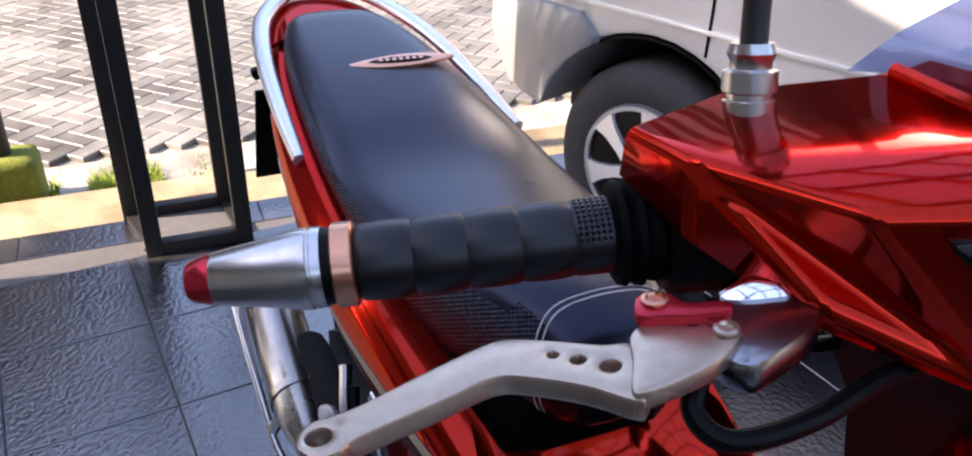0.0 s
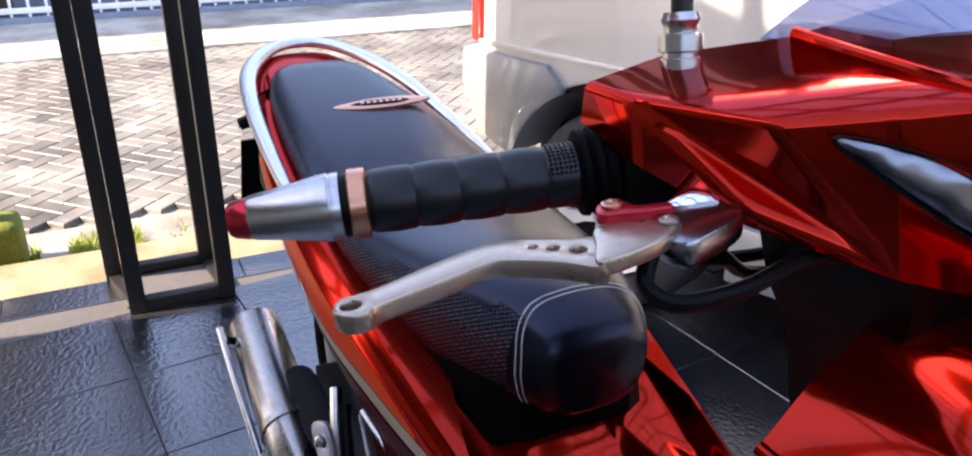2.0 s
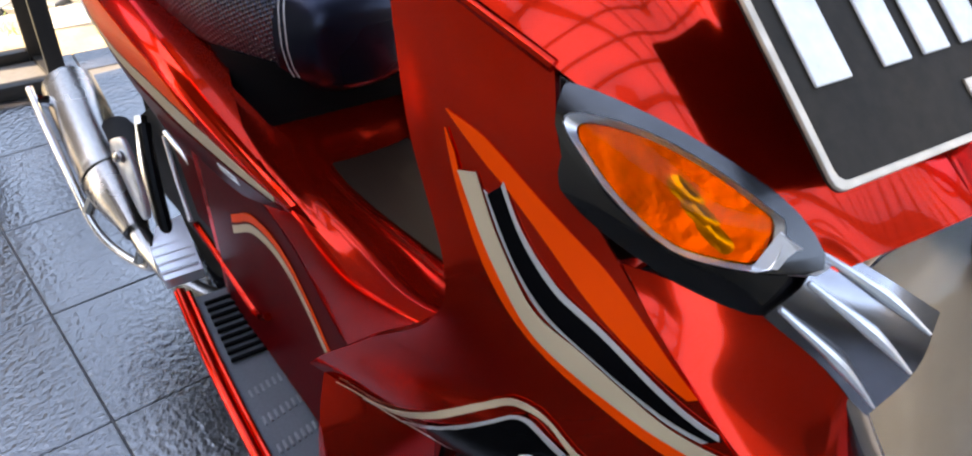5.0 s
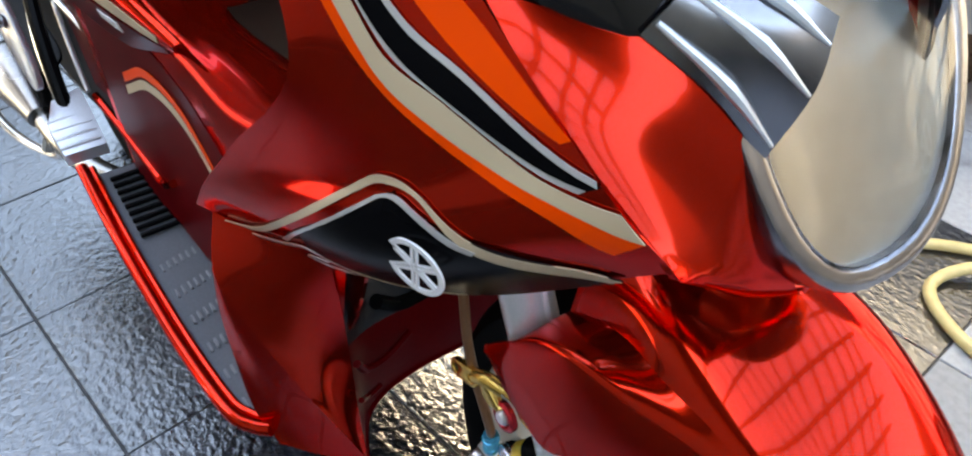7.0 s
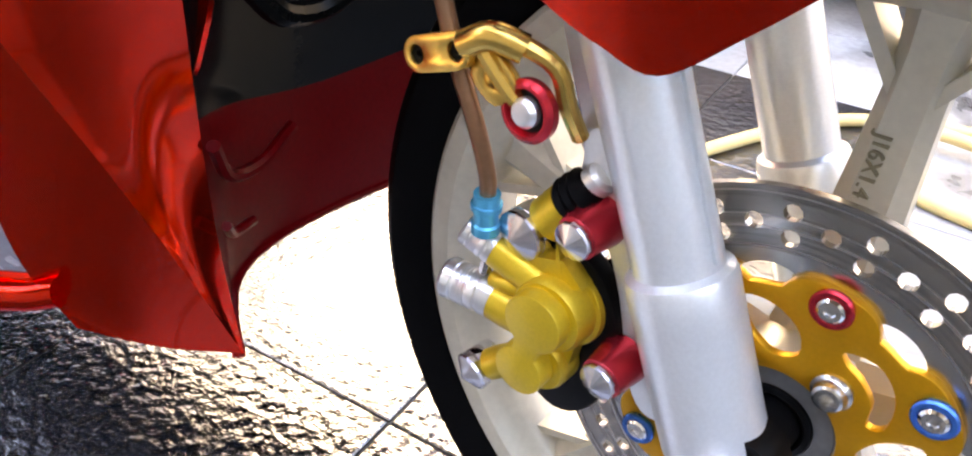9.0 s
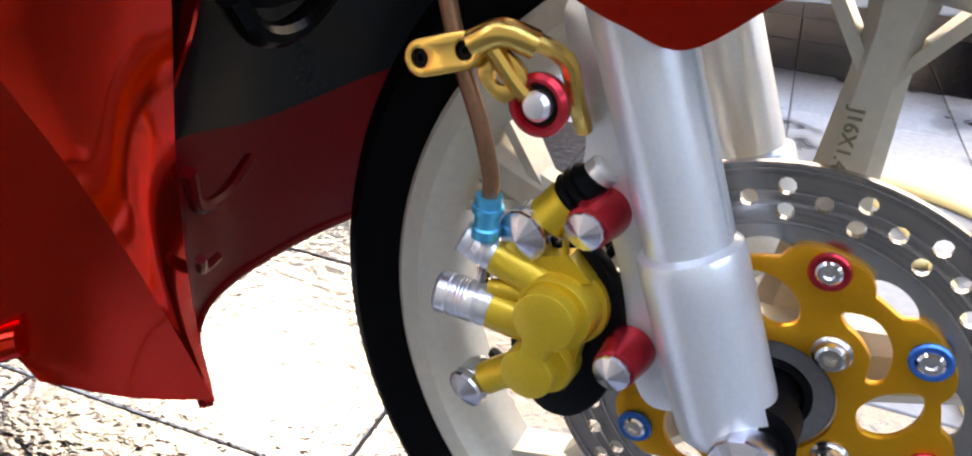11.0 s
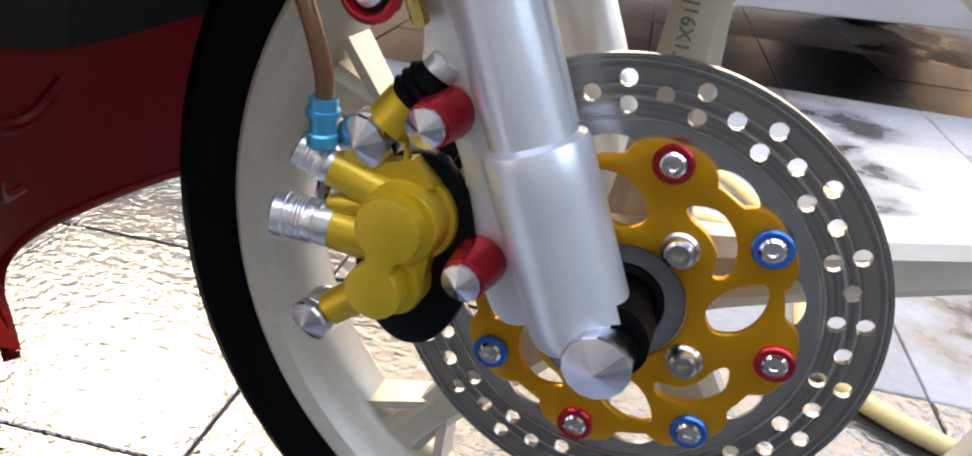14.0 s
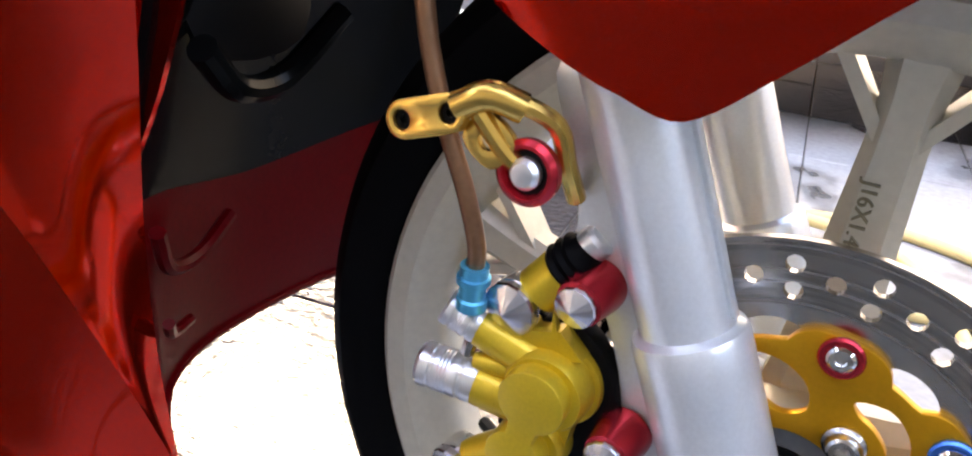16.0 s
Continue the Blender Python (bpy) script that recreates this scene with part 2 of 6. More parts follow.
# ---- mesh helpers ----
def part(name, bm, material, parent=None, label="", smooth=35):
    me = bpy.data.meshes.new(name)
    bmesh.ops.recalc_face_normals(bm, faces=bm.faces)
    bm.to_mesh(me)
    bm.free()
    me.materials.append(material)
    if smooth:
        me.shade_smooth()
        me.set_sharp_from_angle(angle=radians(smooth))
    ob = new(name, me)
    if parent:
        ob.parent = parent
        ob.matrix_parent_inverse = parent.matrix_basis.inverted()
    if label:
        ob["label"] = label
    return ob


def catmull(pts, n):
    """A smooth curve through points, n steps between two."""
    p = [Vector(q) for q in pts]
    p = [p[0] * 2 - p[1]] + p + [p[-1] * 2 - p[-2]]
    out = []
    for i in range(1, len(p) - 2):
        for k in range(n):
            t = k / n
            a, b, c, d = p[i - 1:i + 3]
            out.append(0.5 * (2 * b + (c - a) * t + (2 * a - 5 * b + 4 * c - d) * t * t + (3 * b - a - 3 * c + d) * t ** 3))
    out.append(p[-2].copy())
    return out


def surface(grid, nu=6, nv=6):
    """A fine grid of points from a coarse one."""
    rows = [catmull(r, nv) for r in grid]
    cols = [catmull([r[j] for r in rows], nu) for j in range(len(rows[0]))]
    return [[cols[j][i] for j in range(len(cols))] for i in range(len(cols[0]))]


def normal_at(s, i, j):
    a = s[min(i + 1, len(s) - 1)][j] - s[max(i - 1, 0)][j]
    b = s[i][min(j + 1, len(s[0]) - 1)] - s[i][max(j - 1, 0)]
    n = a.cross(b)
    return n.normalized() if n.length > 1e-12 else Vector((0, 0, 1))


def sheet(s, thick=0.003, flip=False):
    """A panel of some thickness over a fine grid; the grid is its outer side."""
    bm = bmesh.new()
    k = -1 if flip else 1
    top = [[bm.verts.new(p) for p in r] for r in s]
    low = [[bm.verts.new(p - normal_at(s, i, j) * thick * k) for j, p in enumerate(r)] for i, r in enumerate(s)]
    m, n = len(s), len(s[0])
    for i in range(m - 1):
        for j in range(n - 1):
            bm.faces.new((top[i][j], top[i + 1][j], top[i + 1][j + 1], top[i][j + 1]))
            bm.faces.new((low[i][j], low[i][j + 1], low[i + 1][j + 1], low[i + 1][j]))
    rim = [(i, 0) for i in range(m)] + [(m - 1, j) for j in range(1, n)] + [(i, n - 1) for i in range(m - 2, -1, -1)] + [(0, j) for j in range(n - 2, 0, -1)]
    for a, b in zip(rim, rim[1:] + rim[:1]):
        bm.faces.new((top[a[0]][a[1]], top[b[0]][b[1]], low[b[0]][b[1]], low[a[0]][a[1]]))
    return bm


def on(s, u, v, lift=0.0015, k=1):
    """The point of a fine grid at u, v (0 to 1), lifted from it."""
    x, y = min(max(u, 0), 1) * (len(s) - 1), min(max(v, 0), 1) * (len(s[0]) - 1)
    i, j = min(int(x), len(s) - 2), min(int(y), len(s[0]) - 2)
    f, g = x - i, y - j
    p = s[i][j] * (1 - f) * (1 - g) + s[i + 1][j] * f * (1 - g) + s[i][j + 1] * (1 - f) * g + s[i + 1][j + 1] * f * g
    return p + normal_at(s, i, j) * lift * k


def band(s, left, right, k=1, lift=0.0015, n=8, across=4):
    """A decal on a surface between two curves of u, v."""
    a = catmull([(u, v, 0) for u, v in left], n)
    b = catmull([(u, v, 0) for u, v in right], n)
    g = []
    for p, q in zip(a, b):
        g.append([on(s, *(p.lerp(q, c / across))[:2], lift, k) for c in range(across + 1)])
    return sheet(g, 0.0008, k < 0)


def tube(pts, r, n=6, seg=12, smooth=True):
    """A round bar along a curve; r is one radius or one for each point."""
    rs = r if isinstance(r, (list, tuple)) else [r] * len(pts)
    path = catmull(pts, n) if smooth and len(pts) > 2 else [Vector(p) for p in pts]
    k = (len(path) - 1) / (len(pts) - 1)
    bm = bmesh.new()
    rings, side = [], None
    for i, p in enumerate(path):
        d = (path[min(i + 1, len(path) - 1)] - path[max(i - 1, 0)]).normalized()
        if side is None:
            side = d.orthogonal().normalized()
        side = (side - d * side.dot(d)).normalized()
        up = d.cross(side)
        x = i / k
        j = min(int(x), len(rs) - 2)
        rad = rs[j] * (1 - (x - j)) + rs[j + 1] * (x - j)
        rings.append([bm.verts.new(p + (side * math.cos(a) + up * math.sin(a)) * rad) for a in [2 * math.pi * q / seg for q in range(seg)]])
    for a, b in zip(rings, rings[1:]):
        for q in range(seg):
            bm.faces.new((a[q], a[(q + 1) % seg], b[(q + 1) % seg], b[q]))
    bm.faces.new(rings[0][::-1])
    bm.faces.new(rings[-1])
    return bm


def lathe(profile, at, axis, seg=28, bm=None):
    """A turned body: (distance along the axis, radius) from the point at."""
    bm = bm or bmesh.new()
    at, d = Vector(at), Vector(axis).normalized()
    s = d.orthogonal().normalized()
    t = d.cross(s)
    rings = []
    for h, r in profile:
        if r < 1e-6:
            rings.append([bm.verts.new(at + d * h)])
        else:
            rings.append([bm.verts.new(at + d * h + (s * math.cos(a) + t * math.sin(a)) * r) for a in [2 * math.pi * q / seg for q in range(seg)]])
    for a, b in zip(rings, rings[1:]):
        for q in range(seg):
            w = (q + 1) % seg
            f = [a[q % len(a)], a[w % len(a)], b[w % len(b)], b[q % len(b)]]
            f = list(dict.fromkeys(f))
            if len(f) > 2:
                bm.faces.new(f)
    for r in (rings[0], rings[-1]):
        if len(r) > 2:
            bm.faces.new(r)
    return bm


def plate(outlines, thick, m, bevel=0.0):
    """A flat piece with holes: closed outlines in its plane, the first one outside, of some thickness along its own z."""
    bm = bmesh.new()
    loops = []
    for o in outlines:
        vs = [bm.verts.new((x, y, 0)) for x, y in o]
        for a, b in zip(vs, vs[1:] + vs[:1]):
            bm.edges.new((a, b))
        loops.append(vs)
    bmesh.ops.triangle_fill(bm, use_beauty=True, edges=bm.edges[:])
    top = bm.faces[:]
    copy = {v: bm.verts.new((v.co.x, v.co.y, -thick)) for v in bm.verts[:]}
    for f in top:
        bm.faces.new([copy[v] for v in reversed(f.verts)])
    for vs in loops:
        for a, b in zip(vs, vs[1:] + vs[:1]):
            bm.faces.new((a, b, copy[b], copy[a]))
    bmesh.ops.recalc_face_normals(bm, faces=bm.faces)
    if bevel:
        es = [e for e in bm.edges if e.is_manifold and e.calc_face_angle(0) > 1.0]
        bmesh.ops.bevel(bm, geom=es, offset=bevel, segments=2, affect='EDGES', profile=0.5)
    bm.transform(m)
    return bm


def ring(r, n=24, cx=0, cy=0, start=0):
    return [(cx + r * math.cos(start + 2 * math.pi * k / n), cy + r * math.sin(start + 2 * math.pi * k / n)) for k in range(n)]


def rounded(pts, n=5):
    """A smooth closed outline through points."""
    q = pts[-1:] + pts + pts[:2]
    out = []
    for i in range(1, len(q) - 2):
        for k in range(n):
            t = k / n
            a, b, c, d = [Vector(p) for p in q[i - 1:i + 3]]
            out.append(tuple(0.5 * (2 * b + (c - a) * t + (2 * a - 5 * b + 4 * c - d) * t * t + (3 * b - a - 3 * c + d) * t ** 3)))
    return out


def frame_of(o, u, n):
    """A pose with its x along u and its z along n."""
    u, n = Vector(u).normalized(), Vector(n).normalized()
    n = (n - u * n.dot(u)).normalized()
    v = n.cross(u)
    return Matrix.Translation(o) @ Matrix((u, v, n)).transposed().to_4x4()


def dome(outline, m, height, thick=0.004, rings_n=5, curve=2.0):
    """A pillow-shaped piece: an outline in the plane of m, bulging along its z."""
    bm = bmesh.new()
    c = sum((Vector(p) for p in outline), Vector((0, 0))) / len(outline)
    rows = []
    for k in range(rings_n):
        f = 1 - k / rings_n
        rows.append([bm.verts.new((*(c + (Vector(p) - c) * f), height * (1 - f ** curve))) for p in outline])
    tip = bm.verts.new((*c, height))
    base = [bm.verts.new((*p, -thick)) for p in outline]
    n = len(outline)
    for a, b in zip([base] + rows, rows):
        for q in range(n):
            bm.faces.new((a[q], a[(q + 1) % n], b[(q + 1) % n], b[q]))
    for q in range(n):
        bm.faces.new((rows[-1][q], rows[-1][(q + 1) % n], tip))
    bm.faces.new(base[::-1])
    bm.transform(m)
    return bm


def loft(loops, caps=True):
    bm = bmesh.new()
    vs = [[bm.verts.new(p) for p in l] for l in loops]
    n = len(vs[0])
    for a, b in zip(vs, vs[1:]):
        for q in range(n):
            bm.faces.new((a[q], a[(q + 1) % n], b[(q + 1) % n], b[q]))
    if caps:
        bm.faces.new(vs[0][::-1])
        bm.faces.new(vs[-1])
    return bm


def brick(lo, hi, bevel=0.0, m=None, segs=2):
    bm = bmesh.new()
    c = [(a + b) / 2 for a, b in zip(lo, hi)]
    bmesh.ops.create_cube(bm, size=1, matrix=Matrix.Translation(c) @ Matrix.Diagonal([b - a for a, b in zip(lo, hi)] + [1]))
    if bevel:
        bmesh.ops.bevel(bm, geom=bm.edges[:], offset=bevel, segments=segs, affect='EDGES', profile=0.5)
    if m:
        bm.transform(m)
    return bm


def joined(*bms):
    """Several shapes of one part in one mesh."""
    out = bms[0]
    for b in bms[1:]:
        me = bpy.data.meshes.new("tmp")
        b.to_mesh(me)
        b.free()
        out.from_mesh(me)
        bpy.data.meshes.remove(me)
    return out


YAW = math.atan(0.075)
MIRROR = Matrix.Rotation(YAW, 4, 'Z') @ Matrix.Diagonal((1, -1, 1, 1)) @ Matrix.Rotation(-YAW, 4, 'Z')


def flipped(bm, m=MIRROR):
    bm.transform(m)
    bmesh.ops.reverse_faces(bm, faces=bm.faces)
    return bm


def thing(name, at, label, category, group="", kind=""):
    e = new(name)
    e.location = at
    e.empty_display_size = 0.1
    tagged(e, label, category, group, kind)
    return e

def wheel_ring(profile, at, seg=96):
    """A turned ring round the y axis: (radius, y) pairs, closed."""
    bm = bmesh.new()
    rows = []
    for k in range(seg):
        a = 2 * math.pi * k / seg
        rows.append([bm.verts.new((at[0] + r * math.cos(a), at[1] + y, at[2] + r * math.sin(a))) for r, y in profile])
    n = len(profile)
    for k in range(seg):
        a, b = rows[k], rows[(k + 1) % seg]
        for q in range(n):
            bm.faces.new((a[q], a[(q + 1) % n], b[(q + 1) % n], b[q]))
    return bm



# ---- ground and street ----
def tile_mat(name, dark, pale, wet_lo, wet_hi, r_wet, r_dry, bump, ior=1.5):
    """Stone tile: wet patches are darker and smoother than the dry stone between them."""
    m = base_mat(name, dark, 0.2)
    b = m.node_tree.nodes["Principled BSDF"]
    b.inputs["IOR"].default_value = ior
    geo = node(m, "ShaderNodeNewGeometry")
    inf = node(m, "ShaderNodeObjectInfo")
    big = node(m, "ShaderNodeTexNoise", Scale=2.6, Detail=5.0, Roughness=0.6)
    fine = node(m, "ShaderNodeTexNoise", Scale=130.0, Detail=4.0)
    mid = node(m, "ShaderNodeTexNoise", Scale=78.0, Detail=5.0)
    for n in (big, fine, mid):
        wire(m, geo.outputs["Position"], n.inputs["Vector"])
    mr = node(m, "ShaderNodeMapRange")
    mr.inputs["From Min"].default_value, mr.inputs["From Max"].default_value = wet_lo, wet_hi
    wire(m, big.outputs["Fac"], mr.inputs["Value"])
    mix = node(m, "ShaderNodeMix")
    mix.data_type = 'RGBA'
    mix.inputs["A"].default_value, mix.inputs["B"].default_value = (*dark, 1), (*pale, 1)
    wire(m, mr.outputs[0], mix.inputs["Factor"])
    var = node(m, "ShaderNodeHueSaturation")
    vr = node(m, "ShaderNodeMapRange")
    vr.inputs["To Min"].default_value, vr.inputs["To Max"].default_value = 0.75, 1.25
    wire(m, inf.outputs["Random"], vr.inputs["Value"])
    sp = node(m, "ShaderNodeMapRange")
    sp.inputs["To Min"].default_value, sp.inputs["To Max"].default_value = 0.7, 1.3
    wire(m, mid.outputs["Fac"], sp.inputs["Value"])
    mu = node(m, "ShaderNodeMath")
    mu.operation = 'MULTIPLY'
    wire(m, vr.outputs[0], mu.inputs[0])
    wire(m, sp.outputs[0], mu.inputs[1])
    wire(m, mix.outputs["Result"], var.inputs["Color"])
    wire(m, mu.outputs[0], var.inputs["Value"])
    wire(m, var.outputs[0], b.inputs["Base Color"])
    rr = node(m, "ShaderNodeMapRange")
    rr.inputs["To Min"].default_value, rr.inputs["To Max"].default_value = r_wet, r_dry
    wire(m, mr.outputs[0], rr.inputs["Value"])
    wire(m, rr.outputs[0], b.inputs["Roughness"])
    b1 = node(m, "ShaderNodeBump", Strength=bump, Distance=0.0028)
    wire(m, mid.outputs["Fac"], b1.inputs["Height"])
    b2 = node(m, "ShaderNodeBump", Strength=bump * 0.5, Distance=0.0012)
    wire(m, fine.outputs["Fac"], b2.inputs["Height"])
    wire(m, b1.outputs[0], b2.inputs["Normal"])
    wire(m, b2.outputs[0], b.inputs["Normal"])
    return m


# wet slate; its dark tone also paints the shadow strip below the van
WET_AND_SHADE = tile_mat("wet_slate_and_shade_tile", (0.008, 0.009, 0.013), (0.070, 0.066, 0.064), 0.47, 0.78, 0.05, 0.28, 0.9, 2.4)
DRY = tile_mat("pale_stone_tile", (0.065, 0.064, 0.062), (0.27, 0.28, 0.285), 0.38, 0.48, 0.15, 0.6, 0.3, 1.6)
GROUT = grain(base_mat("tile_joint", (0.085, 0.08, 0.075), 0.6), 80, 0.3, 0.1, 0.3, 0.001)
PAVE = tile_mat("grey_paver", (0.085, 0.08, 0.07), (0.19, 0.185, 0.165), 0.35, 0.65, 0.35, 0.75, 0.4)
CONC = tile_mat("weathered_concrete", (0.17, 0.15, 0.12), (0.40, 0.38, 0.33), 0.35, 0.65, 0.5, 0.85, 0.5)
TAN = tile_mat("tan_concrete", (0.13, 0.09, 0.045), (0.32, 0.25, 0.15), 0.35, 0.65, 0.5, 0.85, 0.5)
MOSS = grain(base_mat("moss", (0.11, 0.13, 0.012), 0.9), 120, 0.6, 0.05, 0.8, 0.004, big=14)
GRASS = grain(base_mat("grass_blades", (0.20, 0.27, 0.03), 0.7), 40, 0.4, 0.1, 0.0)
PLASTER = grain(base_mat("tan_plaster", (0.30, 0.265, 0.215), 0.8), 60, 0.12, 0.05, 0.2, 0.002)
BROWNW = grain(base_mat("brown_wall_paint", (0.075, 0.057, 0.045), 0.7), 60, 0.15, 0.05, 0.2, 0.002)
WHITEM = grain(base_mat("white_fence_paint", (0.75, 0.76, 0.78), 0.45), 60, 0.12, 0.1, 0.05, 0.001)
BLUEW = grain(base_mat("blue_grey_wall", (0.16, 0.20, 0.26), 0.7), 30, 0.25, 0.1, 0.2, 0.002)
DUSTYR = grain(base_mat("dusty_tyre_rubber", (0.055, 0.055, 0.056), 0.8, 0, 0, 0.2), 80, 0.3, 0.1, 0.2, 0.0015, big=8)
HOSEY = grain(base_mat("yellow_garden_hose", (0.62, 0.47, 0.2), 0.45), 60, 0.15, 0.1, 0.1, 0.001)
VANP = grain(base_mat("silver_van_paint", (0.66, 0.65, 0.61), 0.3, 0.2, 0.8), 300, 0.06, 0.05, 0.0)
VANB = grain(base_mat("grey_bumper_paint", (0.30, 0.31, 0.31), 0.38, 0.35, 0.4), 300, 0.1, 0.05, 0.0)
GLASSD = base_mat("dark_window_glass", (0.02, 0.025, 0.03), 0.05, 0, 1.0)
LAMPR = base_mat("red_lamp_plastic", (0.6, 0.02, 0.015), 0.15, 0, 1.0)

tagged(part("ground", brick((-60, -60, -0.45), (60, 60, -0.16)), CONC, None, "", 0), "grey concrete ground under street and forecourt", "ground", "", "structure")
floor = tagged(part("floor", brick((-2.40, -3.2, -0.16), (4.0, 4.2, -0.004)), GROUT, None, "", 0), "wet slate-tiled forecourt floor with dark joints", "floor", "", "structure")
tagged(part("kerb", brick((-2.66, -4.5, -0.16), (-2.402, 6, -0.012), 0.012), TAN, None), "tan weathered concrete kerb at the forecourt edge", "kerb", "", "structure")
tagged(part("gutter", brick((-3.02, -9, -0.16), (-2.664, 9, -0.075), 0.01), CONC, None), "stained concrete gutter beside the road", "gutter", "", "structure")
road = tagged(part("road", brick((-5.80, -12, -0.16), (-3.022, 12, -0.112)), CONC, None, "", 0), "road of grey herringbone concrete pavers", "road", "", "structure")
tagged(part("pavement", brick((-7.05, -12, -0.16), (-5.802, 12, -0.085), 0.01), CONC, None), "stained concrete verge across the road", "pavement", "", "structure")
# unseen wall in front, added to hold back light from +x
tagged(part("unseen_wall_front", brick((3.6, -3.2, -0.16), (3.75, 4.2, 2.0), 0.005), PLASTER, None), "unseen tan plaster wall added before the forecourt to limit light", "wall", "", "structure")

# unseen wall behind the camera, added to dim what the paint reflects
tagged(part("unseen_wall_side", brick((-2.4, -3.1, -0.16), (3.6, -2.9, 2.70), 0.005), PLASTER, None), "unseen plain tan plaster wall added under the eave to dim side light", "wall", "", "structure")
# unseen wall past the van, added so the floor mirrors brown, not sky
tagged(part("unseen_wall_far", brick((-2.4, 4.2, -0.16), (3.6, 4.35, 2.2), 0.005), BROWNW, None), "unseen plain dark brown wall added beyond the van to darken reflections", "wall", "", "structure")

# steel gate frame of four posts
gate = thing("steel_gate_frame", (-2.30, -0.39, 0), "dark steel gate frame of square posts on the forecourt edge", "gate")
for x, y in ((-2.185, -0.462), (-2.185, -0.227), (-2.405, -0.510), (-2.405, -0.250)):
    part("post", brick((x - 0.022, y - 0.022, 0.0), (x + 0.022, y + 0.022, 2.4), 0.003), STEELB, gate)
for a, b in (((-2.203, -0.440), (-2.167, -0.249)), ((-2.423, -0.488), (-2.387, -0.272))):
    part("bottom_rail", brick((a[0], a[1], 0.0), (b[0], b[1], 0.036), 0.003), STEELB, gate)
    part("top_rail", brick((a[0], a[1], 2.36), (b[0], b[1], 2.4), 0.003), STEELB, gate)
for y0, y1 in ((-0.462, -0.510), (-0.227, -0.250)):
    part("side_rail", loft([[Vector((-2.203, y0 - 0.015, z)) if k == 0 else Vector((-2.203, y0 + 0.015, z)) for k, z in ((0, 0), (1, 0), (1, 0.02), (0, 0.02))],
                            [Vector((-2.387, y1 - 0.015, z)) if k == 0 else Vector((-2.387, y1 + 0.015, z)) for k, z in ((0, 0), (1, 0), (1, 0.02), (0, 0.02))]]), STEELB, gate, "", 0)
part("base_plate", brick((-2.385, -0.490, 0.0), (-2.205, -0.250, 0.006), 0.001), GROUT, gate, "dusty base plate", 0)

stump = thing("post_footing", (-2.76, -0.83, -0.08), "mossy concrete footing with a dark pipe post", "post")
part("footing", brick((-2.84, -0.93, -0.085), (-2.68, -0.75, 0.10), 0.03, None, 3), MOSS, stump, "moss-covered concrete block")
part("pipe", tube([(-2.76, -0.85, 0.07), (-2.76, -0.85, 2.4)], 0.032, 1, 16), STEELB, stump, "dark pipe")

# grass along the gutter
rng = random.Random(3)
gb = bmesh.new()
for k in range(3200):
    x = rng.gauss(-2.79, 0.055)
    y = rng.uniform(-0.75, -0.38) if k % 3 else rng.uniform(-1.3, 0.35)
    if math.sin(y * 9) + math.sin(y * 23 + 1) < -0.3:
        continue
    h, w, a = rng.uniform(0.012, 0.045), rng.uniform(0.0015, 0.003), rng.uniform(0, 6.28)
    dx, dy = math.cos(a), math.sin(a)
    v = [gb.verts.new((x - dy * w, y + dx * w, -0.078)), gb.verts.new((x + dy * w, y - dx * w, -0.078)), gb.verts.new((x + dx * h * 0.6, y + dy * h * 0.6, -0.075 + h))]
    gb.faces.new(v)
tagged(part("gutter_grass", gb, GRASS, None, "", 0), "low green grass and moss along the gutter", "grass", "", "stuff")

# fence across the road
tagged(part("wall_street", brick((-7.6, -8, -0.16), (-7.4, 8, 2.4), 0.005), BLUEW, None), "blue-grey house wall behind the street fence", "wall", "", "structure")
tagged(part("wall_street_tall", brick((-9.6, -9, -0.16), (-7.39, -0.95, 5.6), 0.005), BROWNW, None), "tall brown house wall across the road", "wall", "", "structure")
fence = thing("street_fence", (-7.0, 0, -0.09), "white metal fence on a blue-grey wall across the road", "fence")
part("plinth", brick((-7.10, -6, -0.16), (-6.98, 6, -0.045), 0.008), BLUEW, fence, "blue-grey plinth wall")
for z in (-0.02, 0.62):
    part("rail", brick((-7.06, -6, z), (-7.02, 6, z + 0.04), 0.004), WHITEM, fence)
for k in range(100):
    y = -6 + 0.12 * k
    part("fence_bar", brick((-7.05, y, -0.045), (-7.03, y + 0.02, 0.75)), WHITEM, fence, "", 0)

# garden hose on the tiles
tagged(part("garden_hose", tube([(-0.34, 0.60, 0.010), (-0.29, 0.74, 0.010), (-0.235, 0.86, 0.010), (-0.13, 0.95, 0.010), (0.05, 1.0, 0.010), (0.22, 0.93, 0.010), (0.25, 0.80, 0.010), (0.10, 0.72, 0.010), (-0.06, 0.73, 0.010), (-0.155, 0.80, 0.010), (-0.10, 0.90, 0.028), (0.06, 0.88, 0.018), (0.16, 0.66, 0.010), (0.17, 0.45, 0.010), (0.23, 0.335, 0.010), (0.42, 0.27, 0.010), (0.9, 0.20, 0.010), (1.6, 0.4, 0.010)], 0.010, 8, 12), HOSEY, None),
       "pale yellow garden hose lying in loops on the tiles", "hose")

# van beside the scooter
van = thing("parked_van", (-0.6, 1.5, 0), "silver van with grey lower body parked beside the scooter", "van")


